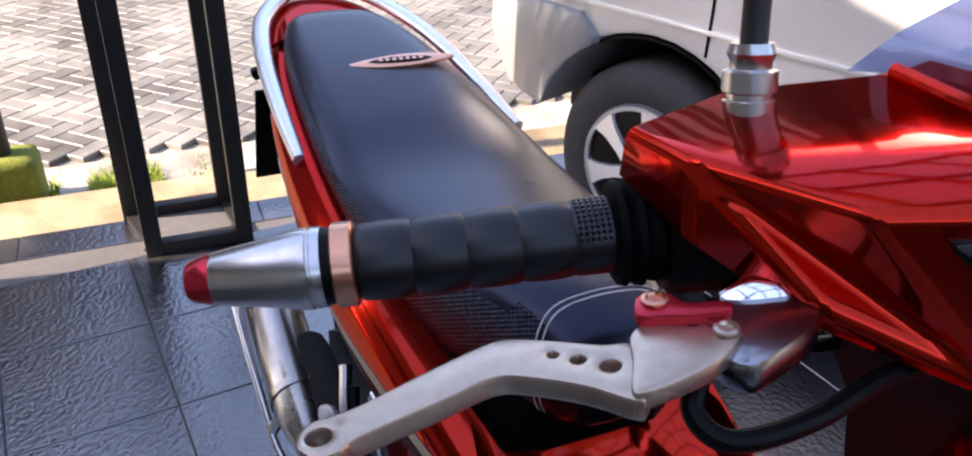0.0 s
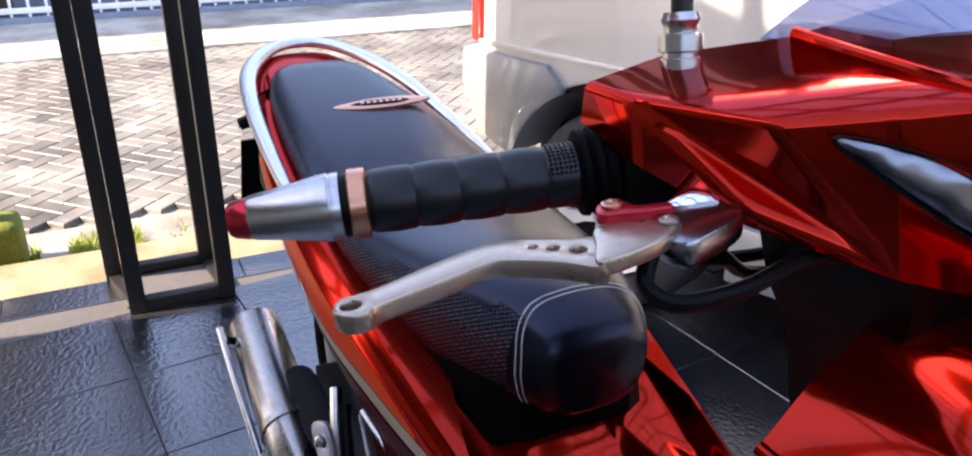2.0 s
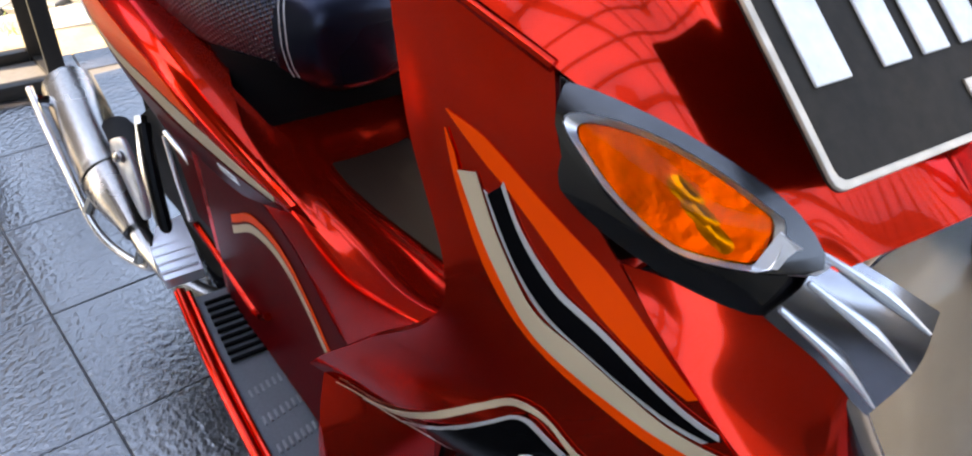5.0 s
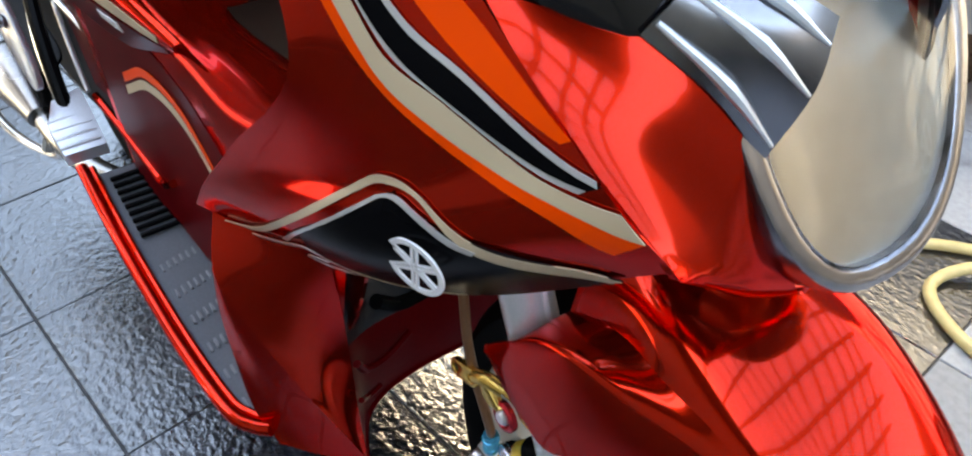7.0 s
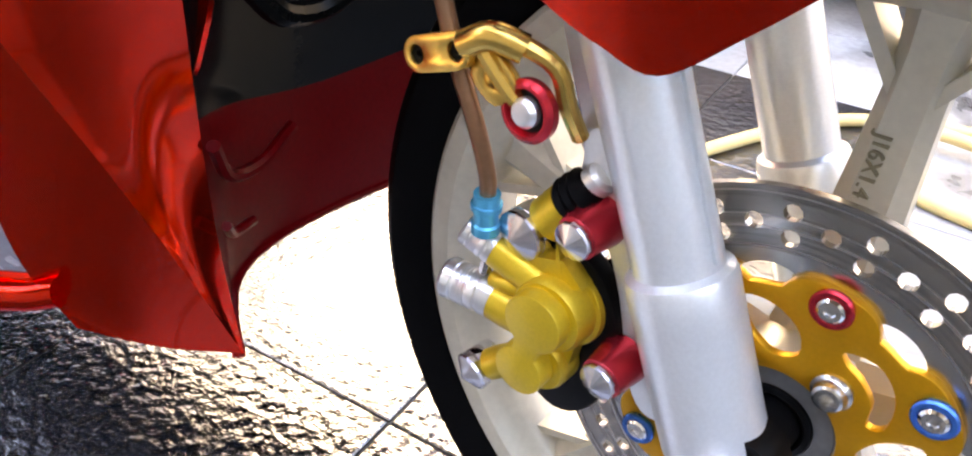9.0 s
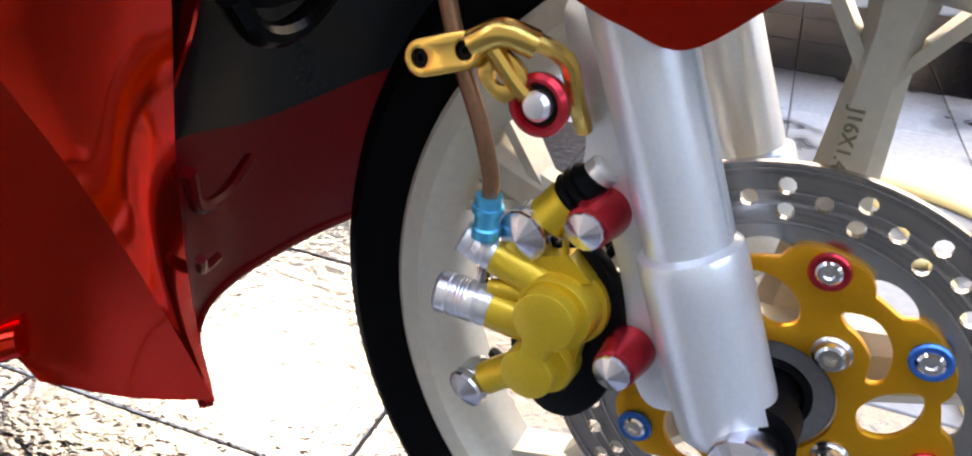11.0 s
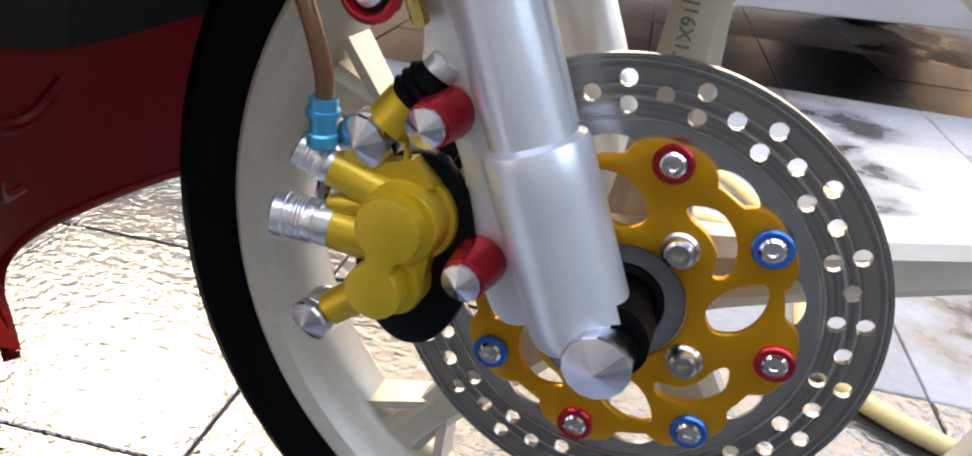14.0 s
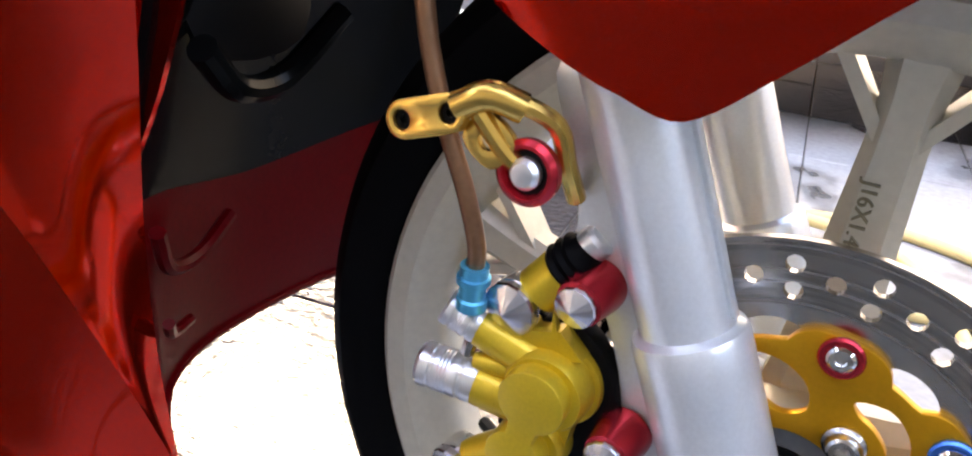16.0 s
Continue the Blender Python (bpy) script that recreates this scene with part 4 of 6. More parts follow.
part("hose_fitting", lathe([(0, 0.0066), (0.005, 0.0066), (0.0055, 0.0078), (0.0085, 0.0078), (0.009, 0.0062), (0.016, 0.0062), (0.017, 0.0072), (0.022, 0.0072), (0.022, 0)], (-0.1415, -0.0935, 0.351), (-0.03, 0.05, -1), 20), CYAN, hose, "blue hose fitting")
cm = frame_of((-0.165, -0.1055, 0.4165), (0.94, 0, 0.33), (-0.05, -1, 0.1))
stad = [(0.011 + 0.0085 * math.cos(a), 0.0085 * math.sin(a)) for a in [math.pi * (k / 10 - 0.5) for k in range(11)]] + [(-0.011 + 0.0085 * math.cos(a), 0.0085 * math.sin(a)) for a in [math.pi * (k / 10 + 0.5) for k in range(11)]]
clamp = part("hose_clamp", plate([stad, ring(0.0042, 14, 0.0115, 0), ring(0.0042, 14, -0.0115, 0)], 0.006, cm, 0.001), BRASS, hose, "gold hose clamp with two screws")
for sx in (-0.0115, 0.0115):
    part("clamp_screw", lathe([(0, 0.004), (0.003, 0.004), (0.003, 0.002), (0.001, 0.002), (0.001, 0)], cm @ Vector((sx, 0, -0.0055)), cm.to_3x3() @ Vector((0, 0, 1)), 12), BLACK, hose)
br = part("hose_bracket", joined(tube([(-0.152, -0.101, 0.423), (-0.139, -0.100, 0.430), (-0.126, -0.094, 0.426)], 0.0065, 4, 14),
                                 tube([(-0.130, -0.095, 0.429), (-0.113, -0.090, 0.421), (-0.108, -0.086, 0.404), (-0.105, -0.078, 0.388)], 0.0042, 4, 10),
                                 tube([(-0.143, -0.099, 0.422), (-0.131, -0.097, 0.408), (-0.122, -0.094, 0.400)], 0.0045, 4, 10),
                                 plate([rounded([(-0.009, -0.008), (0.009, -0.008), (0.009, 0.008), (-0.009, 0.008)], 4), ring(0.0042, 14)], 0.005, frame_of((-0.138, -0.0995, 0.411), (0.8, 0, -0.6), (0, -1, 0.1)), 0.0008)), BRASS, scooter, "gold hose bracket")
part("bracket_ring", lathe([(0, 0.0105), (0.0, 0.0140), (0.004, 0.0142), (0.006, 0.0120), (0.006, 0.0105), (0.002, 0.0085)], (-0.1205, -0.0935, 0.401), (-0.05, -1, 0.05), 36), REDA, br, "red anodised ring")
part("ring_inset", lathe([(0, 0.0105), (0.0015, 0.0105), (0.0015, 0.0)], (-0.1205, -0.0950, 0.401), (-0.05, -1, 0.05), 24), BLACK, br)
part("ring_screw", lathe([(0, 0.0068), (0.004, 0.0068), (0.0062, 0.005), (0.0068, 0.0)], (-0.1205, -0.0955, 0.401), (-0.05, -1, 0.05), 20), ALU, br)

# -- front fender --
# half sections from the crown outwards: a narrow shell between the fork legs and a skirt that flares outside them
def both_sides(row):
    """A half section about the wheel's plane, completed to the other side."""
    return [Vector((x, YW + d, z)) for x, d, z in reversed(row)] + [Vector((x, YW - d, z)) for x, d, z in row[1:]]


def fender_half(x, zt, w, zj, d0, zc, d1, ze, smooth):
    """Nine points of a half section: shell, shelf and skirt, blended with a plain arch."""
    lift = min(0.0105, max(0.0015, (d1 - d0) * 0.36))
    creased = [(0, zt), (w * 0.42, zt - (zt - zj) * 0.04), (w * 0.74, zt - (zt - zj) * 0.20), (w * 0.92, zt - (zt - zj) * 0.52), (d0, zc + lift),
               (d0 * 0.35 + d1 * 0.65, zc + lift * 0.65), (d1 - 0.0025, zc), (d1, zc * 0.5 + ze * 0.5), (d1 - 0.002, ze)]
    arch_ = [(d1 * math.sin(radians(a)) ** 0.72, ze + (zt - ze) * max(0.0, math.cos(radians(a))) ** 0.85) for a in (0, 18, 34, 46, 55, 64, 72, 81, 90)]
    return [(x, p[0] * (1 - smooth) + q[0] * smooth, p[1] * (1 - smooth) + q[1] * smooth) for p, q in zip(creased, arch_)]


FENDER = [fender_half(*r) for r in (
    (-0.086, 0.594, 0.060, 0.530, 0.062, 0.525, 0.0995, 0.4435, 0.0), (-0.060, 0.600, 0.062, 0.550, 0.063, 0.5405, 0.1005, 0.4395, 0.0), (-0.030, 0.603, 0.064, 0.562, 0.064, 0.5520, 0.100, 0.463, 0.12),
    (0.005, 0.599, 0.066, 0.569, 0.066, 0.5590, 0.0965, 0.494, 0.45), (0.05, 0.584, 0.068, 0.560, 0.068, 0.552, 0.087, 0.524, 0.85), (0.10, 0.557, 0.067, 0.540, 0.067, 0.533, 0.076, 0.516, 1.0),
    (0.15, 0.519, 0.060, 0.500, 0.060, 0.494, 0.066, 0.482, 1.0), (0.21, 0.456, 0.050, 0.438, 0.050, 0.433, 0.054, 0.422, 1.0), (0.265, 0.362, 0.034, 0.348, 0.034, 0.344, 0.036, 0.334, 1.0))]
shell_s = surface([both_sides(r[:5]) for r in FENDER], 6, 4)
fender = part("front_fender", sheet(shell_s, 0.003, True), RED, scooter, "glossy red front mudguard", 50)
# the skirt's tail, outside the fork leg: length along, top edge, lower edge, inner and outer distance
TAIL = ((-0.1385, 0.4705, 0.4655, 0.0940, 0.0950), (-0.122, 0.4910, 0.4570, 0.0925, 0.0970), (-0.104, 0.5090, 0.4490, 0.0915, 0.0985))
for sg in (1, -1):
    grid = [[(x, d0, zc + 0.002), (x, d0 * 0.5 + d1 * 0.5, zc + 0.0018), (x, d1 - 0.001, zc), (x, d1, zc * 0.5 + ze * 0.5), (x, d1 - 0.002, ze)] for x, zc, ze, d0, d1 in TAIL] + [r[4:] for r in FENDER]
    part("fender_skirt", sheet(surface([[Vector((x, YW - sg * d, z)) for x, d, z in r] for r in grid], 6, 4), 0.0028, sg > 0), RED, fender, "glossy red side skirt of the mudguard", 50)

# -- front panels: drawn on the right side, mirrored to the left --
def G(rows):
    """Drawing points of the body to metres."""
    return [[Vector((0.927 * x - 0.011, 0.927 * y + 0.001, 0.927 * z + 0.025)) for x, y, z in r] for r in rows]


side_s = surface(G([
    [(-.262, -.208, .950), (-.220, -.200, .938), (-.180, -.188, .926), (-.139, -.174, .914)],
    [(-.213, -.222, .862), (-.180, -.214, .870), (-.148, -.200, .872), (-.116, -.180, .868)],
    [(-.155, -.231, .768), (-.132, -.216, .785), (-.107, -.198, .800), (-.080, -.165, .820)],
    [(-.250, -.243, .665), (-.155, -.222, .705), (-.085, -.198, .740), (-.030, -.156, .775)],
    [(-.330, -.248, .585), (-.190, -.225, .635), (-.085, -.194, .665), (.010, -.143, .735)],
    [(-.380, -.247, .530), (-.240, -.195, .540), (-.114, -.150, .585), (.036, -.128, .708)]]), 8, 8)
nu_, nv_ = len(side_s) - 1, len(side_s[0]) - 1
side_s = [[p + Vector((0, -1, 0.25)) * 0.014 * max(0, math.sin(math.pi * (i / nu_ - 0.66) / 0.34)) * math.sin(math.pi * j / nv_) if i / nu_ > 0.66 else p for j, p in enumerate(r)] for i, r in enumerate(side_s)]
side = part("leg_shield", sheet(side_s, 0.004), RED, scooter, "glossy red leg shield with striped decals", 40)
part("leg_shield", flipped(sheet(side_s, 0.004)), RED, scooter, "glossy red leg shield with striped decals", 40)
DECALS = (
    ("orange_stripe", ORANGE, "orange stripe decal", 0.0012,
     [(.175, .354), (.238, .562), (.275, .667), (.35, .771), (.5, .875), (.65, .979)],
     [(.175, .36), (.2, .583), (.25, .75), (.325, .875), (.438, .958), (.65, 1)]),
    ("black_stripe", BLACKD, "black stripe decal", 0.0016,
     [(.262, .625), (.325, .646), (.412, .729), (.525, .854), (.738, 1)],
     [(.275, .521), (.35, .562), (.438, .667), (.562, .812), (.738, .979)]),
    ("beige_stripe", BEIGE, "beige stripe decal", 0.0014,
     [(.25, .479), (.325, .5), (.425, .604), (.538, .771), (.70, .92), (.80, 1)],
     [(.25, .354), (.338, .396), (.438, .542), (.588, .75), (.738, .917), (.888, 1)]),
    ("silver_line", SILVERD, "silver line decal", 0.0018,
     [(.27, .500), (.337, .530), (.430, .635), (.55, .79), (.74, .965)],
     [(.275, .521), (.35, .562), (.438, .667), (.562, .812), (.738, .979)]),
    ("silver_line", SILVERD, "silver line decal", 0.0018,
     [(.255, .645), (.318, .666), (.405, .748), (.518, .868), (.725, 1)],
     [(.262, .625), (.325, .646), (.412, .729), (.525, .854), (.738, .995)]),
    ("orange_edge", ORANGE, "orange edge decal", 0.0012,
     [(.23, .36), (.26, .362), (.34, .41), (.44, .555), (.59, .76), (.738, .92), (.888, 1)],
     [(.2, .333), (.288, .312), (.362, .354), (.475, .562), (.612, .75), (.75, .896), (.9, .958)]),
    ("black_panel", BLACKD, "black decal field", 0.0014,
     [(.812, .375), (.74, .47), (.675, .583), (.688, .625), (.8, .812), (1, .94)],
     [(.82, .385), (.90, .417), (.988, .479), (1, .60), (1, .80), (1, .92)]),
    ("beige_line", BEIGE, "beige line decal", 0.0016,
     [(1, .083), (.788, .333), (.675, .458), (.638, .562), (.70, .708), (.888, .875), (1, .938)],
     [(.93, .19), (.780, .375), (.684, .487), (.654, .575), (.709, .708), (.915, .862), (1, .925)]),
    ("silver_line", SILVERD, "silver line decal", 0.0018,
     [(.87, .31), (.80, .388), (.70, .52), (.672, .60), (.72, .70), (.80, .79)],
     [(.875, .325), (.806, .396), (.708, .528), (.681, .60), (.727, .694), (.806, .782)]),
    ("swirl_decal", SILVERD, "thin swirl decal", 0.0018,
     [(.985, .16), (.92, .26), (.87, .37), (.90, .43), (.96, .46), (.99, .42)],
     [(.992, .175), (.930, .27), (.882, .37), (.907, .42), (.955, .445), (.98, .415)]),
    ("swirl_decal", SILVERD, "thin swirl decal", 0.0018,
     [(.99, .42), (.985, .36), (.95, .33), (.92, .36), (.93, .40)],
     [(.98, .415), (.976, .366), (.95, .345), (.929, .365), (.937, .395)]),
    ("swirl_decal", BEIGE, "thin swirl decal", 0.0018,
     [(.93, .46), (.97, .52), (.985, .60), (.99, .68)],
     [(.937, .45), (.975, .51), (.992, .60), (.997, .68)]))
for nm, mt, lb, lift, le, ri in DECALS:
    part(nm, band(side_s, le, ri, 1, lift, 8, 6), mt, side, lb)
# round badge, a plain ring with bars
bn = (on(side_s, .812, .690, 0.0022), normal_at(side_s, int(.812 * (len(side_s) - 1)), int(.690 * (len(side_s[0]) - 1))))
bm_ = frame_of(bn[0] + Vector((0, -0.004, 0)), (0.75, 0.25, -0.1), bn[1].lerp(Vector((0.3, -0.9, 0.3)), 0.25))
badge = part("badge", plate([ring(0.0195, 40), ring(0.0160, 40)], 0.0012, bm_), WHITED, side, "round white badge", 0)
for k in range(3):
    r_ = Matrix.Rotation(radians(30 + 60 * k), 4, 'Z')
    for y0 in (-0.0022, 0.0007):
        part("badge_bar", brick((-0.017, y0, -0.0012), (0.017, y0 + 0.0015, 0.0), 0, bm_ @ r_), WHITED, badge, "", 0)

top_s = surface(G([
    [(-.262, -.208, .950), (-.275, -.145, .985), (-.290, -.070, .995), (-.300, 0.0, .985)],
    [(-.200, -.191, .933), (-.205, -.135, .968), (-.210, -.070, .985), (-.218, 0.0, .972)],
    [(-.139, -.174, .914), (-.125, -.118, .942), (-.125, -.062, .958), (-.128, 0.0, .945)],
    [(-.075, -.137, .876), (-.058, -.092, .893), (-.050, -.050, .903), (-.050, 0.0, .900)],
    [(-.008, -.097, .832), (.005, -.070, .842), (.012, -.035, .848), (.015, 0.0, .850)]]), 10, 22)
# the centre hump rises from the outer panel in a steep shoulder, with a shallow valley at its foot
sh = G([[(-.275, -.118, 0), (-.205, -.108, 0), (-.150, -.100, 0), (-.095, -.090, 0), (-.055, -.082, 0)]])[0]


def shoulder_lift(p):
    y0 = np.interp(p.x, [q.x for q in sh], [q.y for q in sh])
    fade = np.interp(p.x, [-0.27, -0.24, -0.10, -0.055], [0.7, 1.0, 1.0, 0.25])
    k = min(max((p.y - y0 + 0.012) / 0.028, 0.0), 1.0)
    return fade * (0.017 * k * k * (3 - 2 * k) - 0.0035 * math.exp(-((p.y - y0 + 0.020) / 0.012) ** 2))


top_s = [[p + Vector((0.15, 0, 0.95)) * shoulder_lift(p) for p in r] for r in top_s]
nose_p = part("front_panel", sheet(top_s, 0.004), RED, scooter, "glossy red front upper panel", 40)
part("front_panel", flipped(sheet(top_s, 0.004)), RED, scooter, "glossy red front upper panel", 40)
seam = [top_s[i][0] for i in range(0, 22, 2)]
for fl in (False, True):
    f = flipped if fl else (lambda b: b)
    part("panel_seam", f(tube(seam, 0.0038, 1, 10)), RED, nose_p, "", 60)

# -- lamps --
SM = frame_of((-0.0825, -0.1272, 0.8206), (0.757, 0.546, -0.362), (0.649, -0.58, 0.48))
hous = rounded([(-.072, -.006), (-.079, .0147), (-.074, .031), (-.044, .034), (-.0055, .036), (.033, .034), (.064, .028), (.080, .0046), (.0736, -.026), (.0376, -.0355), (.0029, -.0353), (-.031, -.0309), (-.056, -.0212)], 3)
bevel_o = rounded([(-.0654, .001), (-.0703, .015), (-.0662, .0223), (-.0256, .0274), (.0143, .0273), (.0538, .0222), (.0773, .0059), (.047, -.0143), (.0122, -.0233), (-.0218, -.0177), (-.0516, -.0079)], 3)
lens = rounded([(-.0547, .0031), (-.0505, .0102), (-.023, .0172), (.0096, .018), (.036, .0153), (.0471, .0118), (.0512, -.0061), (.0336, -.015), (.0114, -.0198), (-.017, -.0146), (-.0393, -.0057)], 3)
for fl in (False, True):
    f = flipped if fl else (lambda b: b)
    sig = part("turn_signal", f(dome(hous, SM, 0.009, 0.03, 5, 3.0)), PIANO, scooter, "turn signal with amber lens in black housing")
    # sloping bezel from the housing down to the lens
    part("lens_cover", f(loft([[SM @ Vector((x, y, 0.006)) for x, y in bevel_o], [SM @ Vector((x, y, 0.0128)) for x, y in bevel_o], [SM @ Vector((x * 1.13 - 0.001, y * 1.16, 0.0138)) for x, y in lens]], False)), BEZEL, sig, "smoky grey lamp cover")
    part("chrome_bezel", f(loft([[SM @ Vector((x * 1.13 - 0.001, y * 1.16, 0.0130)) for x, y in lens], [SM @ Vector((x * 1.11 - 0.001, y * 1.13, 0.0150)) for x, y in lens], [SM @ Vector((x, y, 0.0120)) for x, y in lens]], False)), ALU, sig, "silver bezel")
    part("reflector", f(dome([(x * 0.98, y * 0.98) for x, y in lens], SM @ Matrix.Translation((0, 0, 0.0095)), 0.0005, 0.001, 3)), WINKR, sig)
    for k in range(3):
        part("bulb_facet", f(dome(rounded([(-.009, -.003), (.009, -.004), (.010, .003), (-.008, .004)], 3), SM @ Matrix.Translation((0.004 + 0.011 * k, 0.004 - 0.005 * k, 0.0115)) @ Matrix.Rotation(radians(-12), 4, 'Z'), 0.003, 0.001, 3)), WINKR, sig)
    part("amber_lens", f(dome(lens, SM @ Matrix.Translation((0, 0, 0.0125)), 0.006, 0.001, 5, 2.2)), AMBER, sig, "amber lens")
    part("housing_tail", f(loft([[SM @ Vector((x, y, z)) for x, y, z in l] for l in (
        [(.050, -.012, .012), (.052, .012, .012), (.050, .010, .016), (.048, -.010, .016)],
        [(.078, .000, .006), (.082, .010, .006), (.080, .008, .010), (.077, .002, .010)])])), ALU, sig, "silver housing tip")

HM = frame_of((0.018, 0.012, 0.722), (0.05, 1, 0), (0.88, 0, 0.47))
hl_out = rounded([(-.075, .075), (-.03, .088), (.03, .088), (.075, .075), (.088, .02), (.070, -.055), (.03, -.092), (-.03, -.092), (-.068, -.055), (-.088, .02)], 4)
head = part("headlight", plate([hl_out, [(x * 0.82, y * 0.84) for x, y in hl_out]], 0.03, HM, 0.004), DULLC, scooter, "clear headlight with bright reflector in grey surround")
part("reflector", dome([(x * 0.84, y * 0.86) for x, y in hl_out], HM @ Matrix.Translation((0, 0, -0.008)), -0.045, 0.001, 8, 2.0), BOWL, head, "bright reflector bowl")
hln = part("lens", dome([(x * 0.86, y * 0.88) for x, y in hl_out], HM @ Matrix.Translation((0, 0, 0.0)), 0.014, 0.002, 6, 2.0), CLEAR, head, "clear lens")
hln.visible_shadow = False
# grey trims that reach from the headlight to the turn signals
trim_s = surface([[Vector(p) for p in r] for r in (
    [(-0.030, -0.082, 0.812), (0.000, -0.064, 0.800), (0.022, -0.046, 0.786)],
    [(-0.020, -0.094, 0.796), (0.008, -0.074, 0.778), (0.026, -0.054, 0.756)],
    [(-0.026, -0.110, 0.776), (0.000, -0.086, 0.750), (0.016, -0.062, 0.716)])], 5, 5)
for fl in (False, True):
    f = flipped if fl else (lambda b: b)
    trim = part("lamp_trim", f(sheet(trim_s, 0.003)), DULLC, head, "grey lamp trim with raised fins", 40)
    for u in (0.15, 0.5, 0.85):
        part("trim_fin", f(tube([on(trim_s, u, 0.02, 0.001), on(trim_s, u + 0.02, 0.5, 0.003), on(trim_s, u + 0.05, 0.98, 0.0)], [0.0015, 0.0035, 0.001], 4, 8)), FORKS, trim)
# red cheek under the lamps, down to the tip of the leg shield
cheek_s = surface([[Vector(p) for p in r] for r in (
    [(-0.085, -0.150, 0.785), (-0.045, -0.115, 0.775), (-0.01, -0.080, 0.765), (0.005, -0.06, 0.76)],
    [(-0.040, -0.143, 0.742), (-0.012, -0.112, 0.728), (0.012, -0.082, 0.712), (0.020, -0.055, 0.70)],
    [(0.020, -0.119, 0.684), (0.024, -0.098, 0.672), (0.032, -0.065, 0.650), (0.036, -0.03, 0.632)],
    [(0.022, -0.112, 0.672), (0.022, -0.09, 0.656), (0.026, -0.055, 0.632), (0.032, 0.0, 0.615)])], 6, 6)
part("lamp_cheek", sheet(cheek_s, 0.004), RED, scooter, "glossy red cheek panel under the lamps", 40)
part("lamp_cheek", flipped(sheet(cheek_s, 0.004)), RED, scooter, "glossy red cheek panel under the lamps", 40)

# -- number plate --
PM = frame_of((-0.0415, 0.0075, 0.902), (0.03, 1, 0.0), (0.64, 0, 0.77))
po = [(sx * 0.126 + 0.006 * math.cos(radians(a)), sy * 0.051 + 0.006 * math.sin(radians(a))) for sx, sy, a0 in ((1, 1, 0), (-1, 1, 90), (-1, -1, 180), (1, -1, 270)) for a in (a0, a0 + 30, a0 + 60, a0 + 90)]
npl = part("number_plate", plate([po], 0.0015, PM), PLATEB, scooter, "black number plate with white bars, worn rim")
part("plate_rim", plate([po, [(x * 0.970, y * 0.935) for x, y in po]], 0.003, PM @ Matrix.Translation((0, 0, 0.002)), 0.0008), PLATEF, npl, "worn pale rim")
for x0, w in ((-0.118, 0.026), (-0.075, 0.022), (-0.048, 0.022), (-0.021, 0.022), (0.006, 0.022), (0.045, 0.022), (0.072, 0.022)):
    part("plate_bar", brick((x0 + 0.002, -0.014, 0), (x0 + w - 0.002, 0.036, 0.002), 0.0008, PM), PLATEW, npl, "", 0)
for x0 in (-0.03, 0.004):
    part("plate_bar", brick((x0, -0.046, 0), (x0 + 0.024, -0.030, 0.0015), 0.0005, PM), PLATEF, npl, "", 0)
part("plate_bracket", tube([PM @ Vector((0, 0.0, -0.003)), (-0.09, 0.0, 0.87)], 0.012, 1, 10), BLACK, npl)

# -- lower fairing and inner panels --
WL = [(-0.3335, -0.2360, 0.474), (-0.338, -0.2385, 0.42), (-0.332, -0.2380, 0.36), (-0.318, -0.236, 0.30), (-0.300, -0.226, 0.262)]
WC = [(-0.3275, -0.2370, 0.470), (-0.300, -0.2270, 0.425), (-0.277, -0.2050, 0.360), (-0.269, -0.1790, 0.287), (-0.266, -0.1545, 0.216)]
WD = [(-0.352, -0.218, 0.520)] + WC
WI = [(-0.245, -0.170, 0.516), (-0.253, -0.166, 0.480), (-0.266, -0.158, 0.425), (-0.280, -0.151, 0.350), (-0.280, -0.150, 0.275), (-0.267, -0.153, 0.214)]
wing_a = surface([[Vector(p), Vector(p).lerp(Vector(q), 0.5) + Vector((0.002, -0.004, 0)) * min(1, i), Vector(q)] for i, (p, q) in enumerate(zip(WL, WC))], 7, 7)
wing_b = surface([[Vector(p), Vector(p).lerp(Vector(q), 0.5) + Vector((0.003, -0.003, 0)) * (1 if i < 5 else 0), Vector(q)] for i, (p, q) in enumerate(zip(WD, WI))], 7, 7)
for fl in (False, True):
    f = flipped if fl else (lambda b: b)
    wing = part("lower_fairing", f(sheet(wing_a, 0.005)), RED, scooter, "glossy red lower leg fairing", 40)
    part("fairing_face", f(sheet(wing_b, 0.005)), RED, wing, "", 40)
inner_s = surface([[Vector(p) for p in r] for r in (
    [(-0.235, -0.152, 0.560), (-0.262, -0.110, 0.565), (-0.285, -0.030, 0.570), (-0.275, 0.060, 0.565), (-0.240, 0.115, 0.560)],
    [(-0.262, -0.152, 0.450), (-0.285, -0.110, 0.455), (-0.305, -0.035, 0.445), (-0.295, 0.060, 0.450), (-0.265, 0.115, 0.450)],
    [(-0.295, -0.150, 0.350), (-0.312, -0.110, 0.345), (-0.325, -0.035, 0.330), (-0.315, 0.060, 0.335), (-0.290, 0.112, 0.345)])], 8, 6)
inner_p = part("inner_panel", sheet(inner_s, 0.004), GREYP, scooter, "dark grey plastic inner panel behind the front wheel", 40)
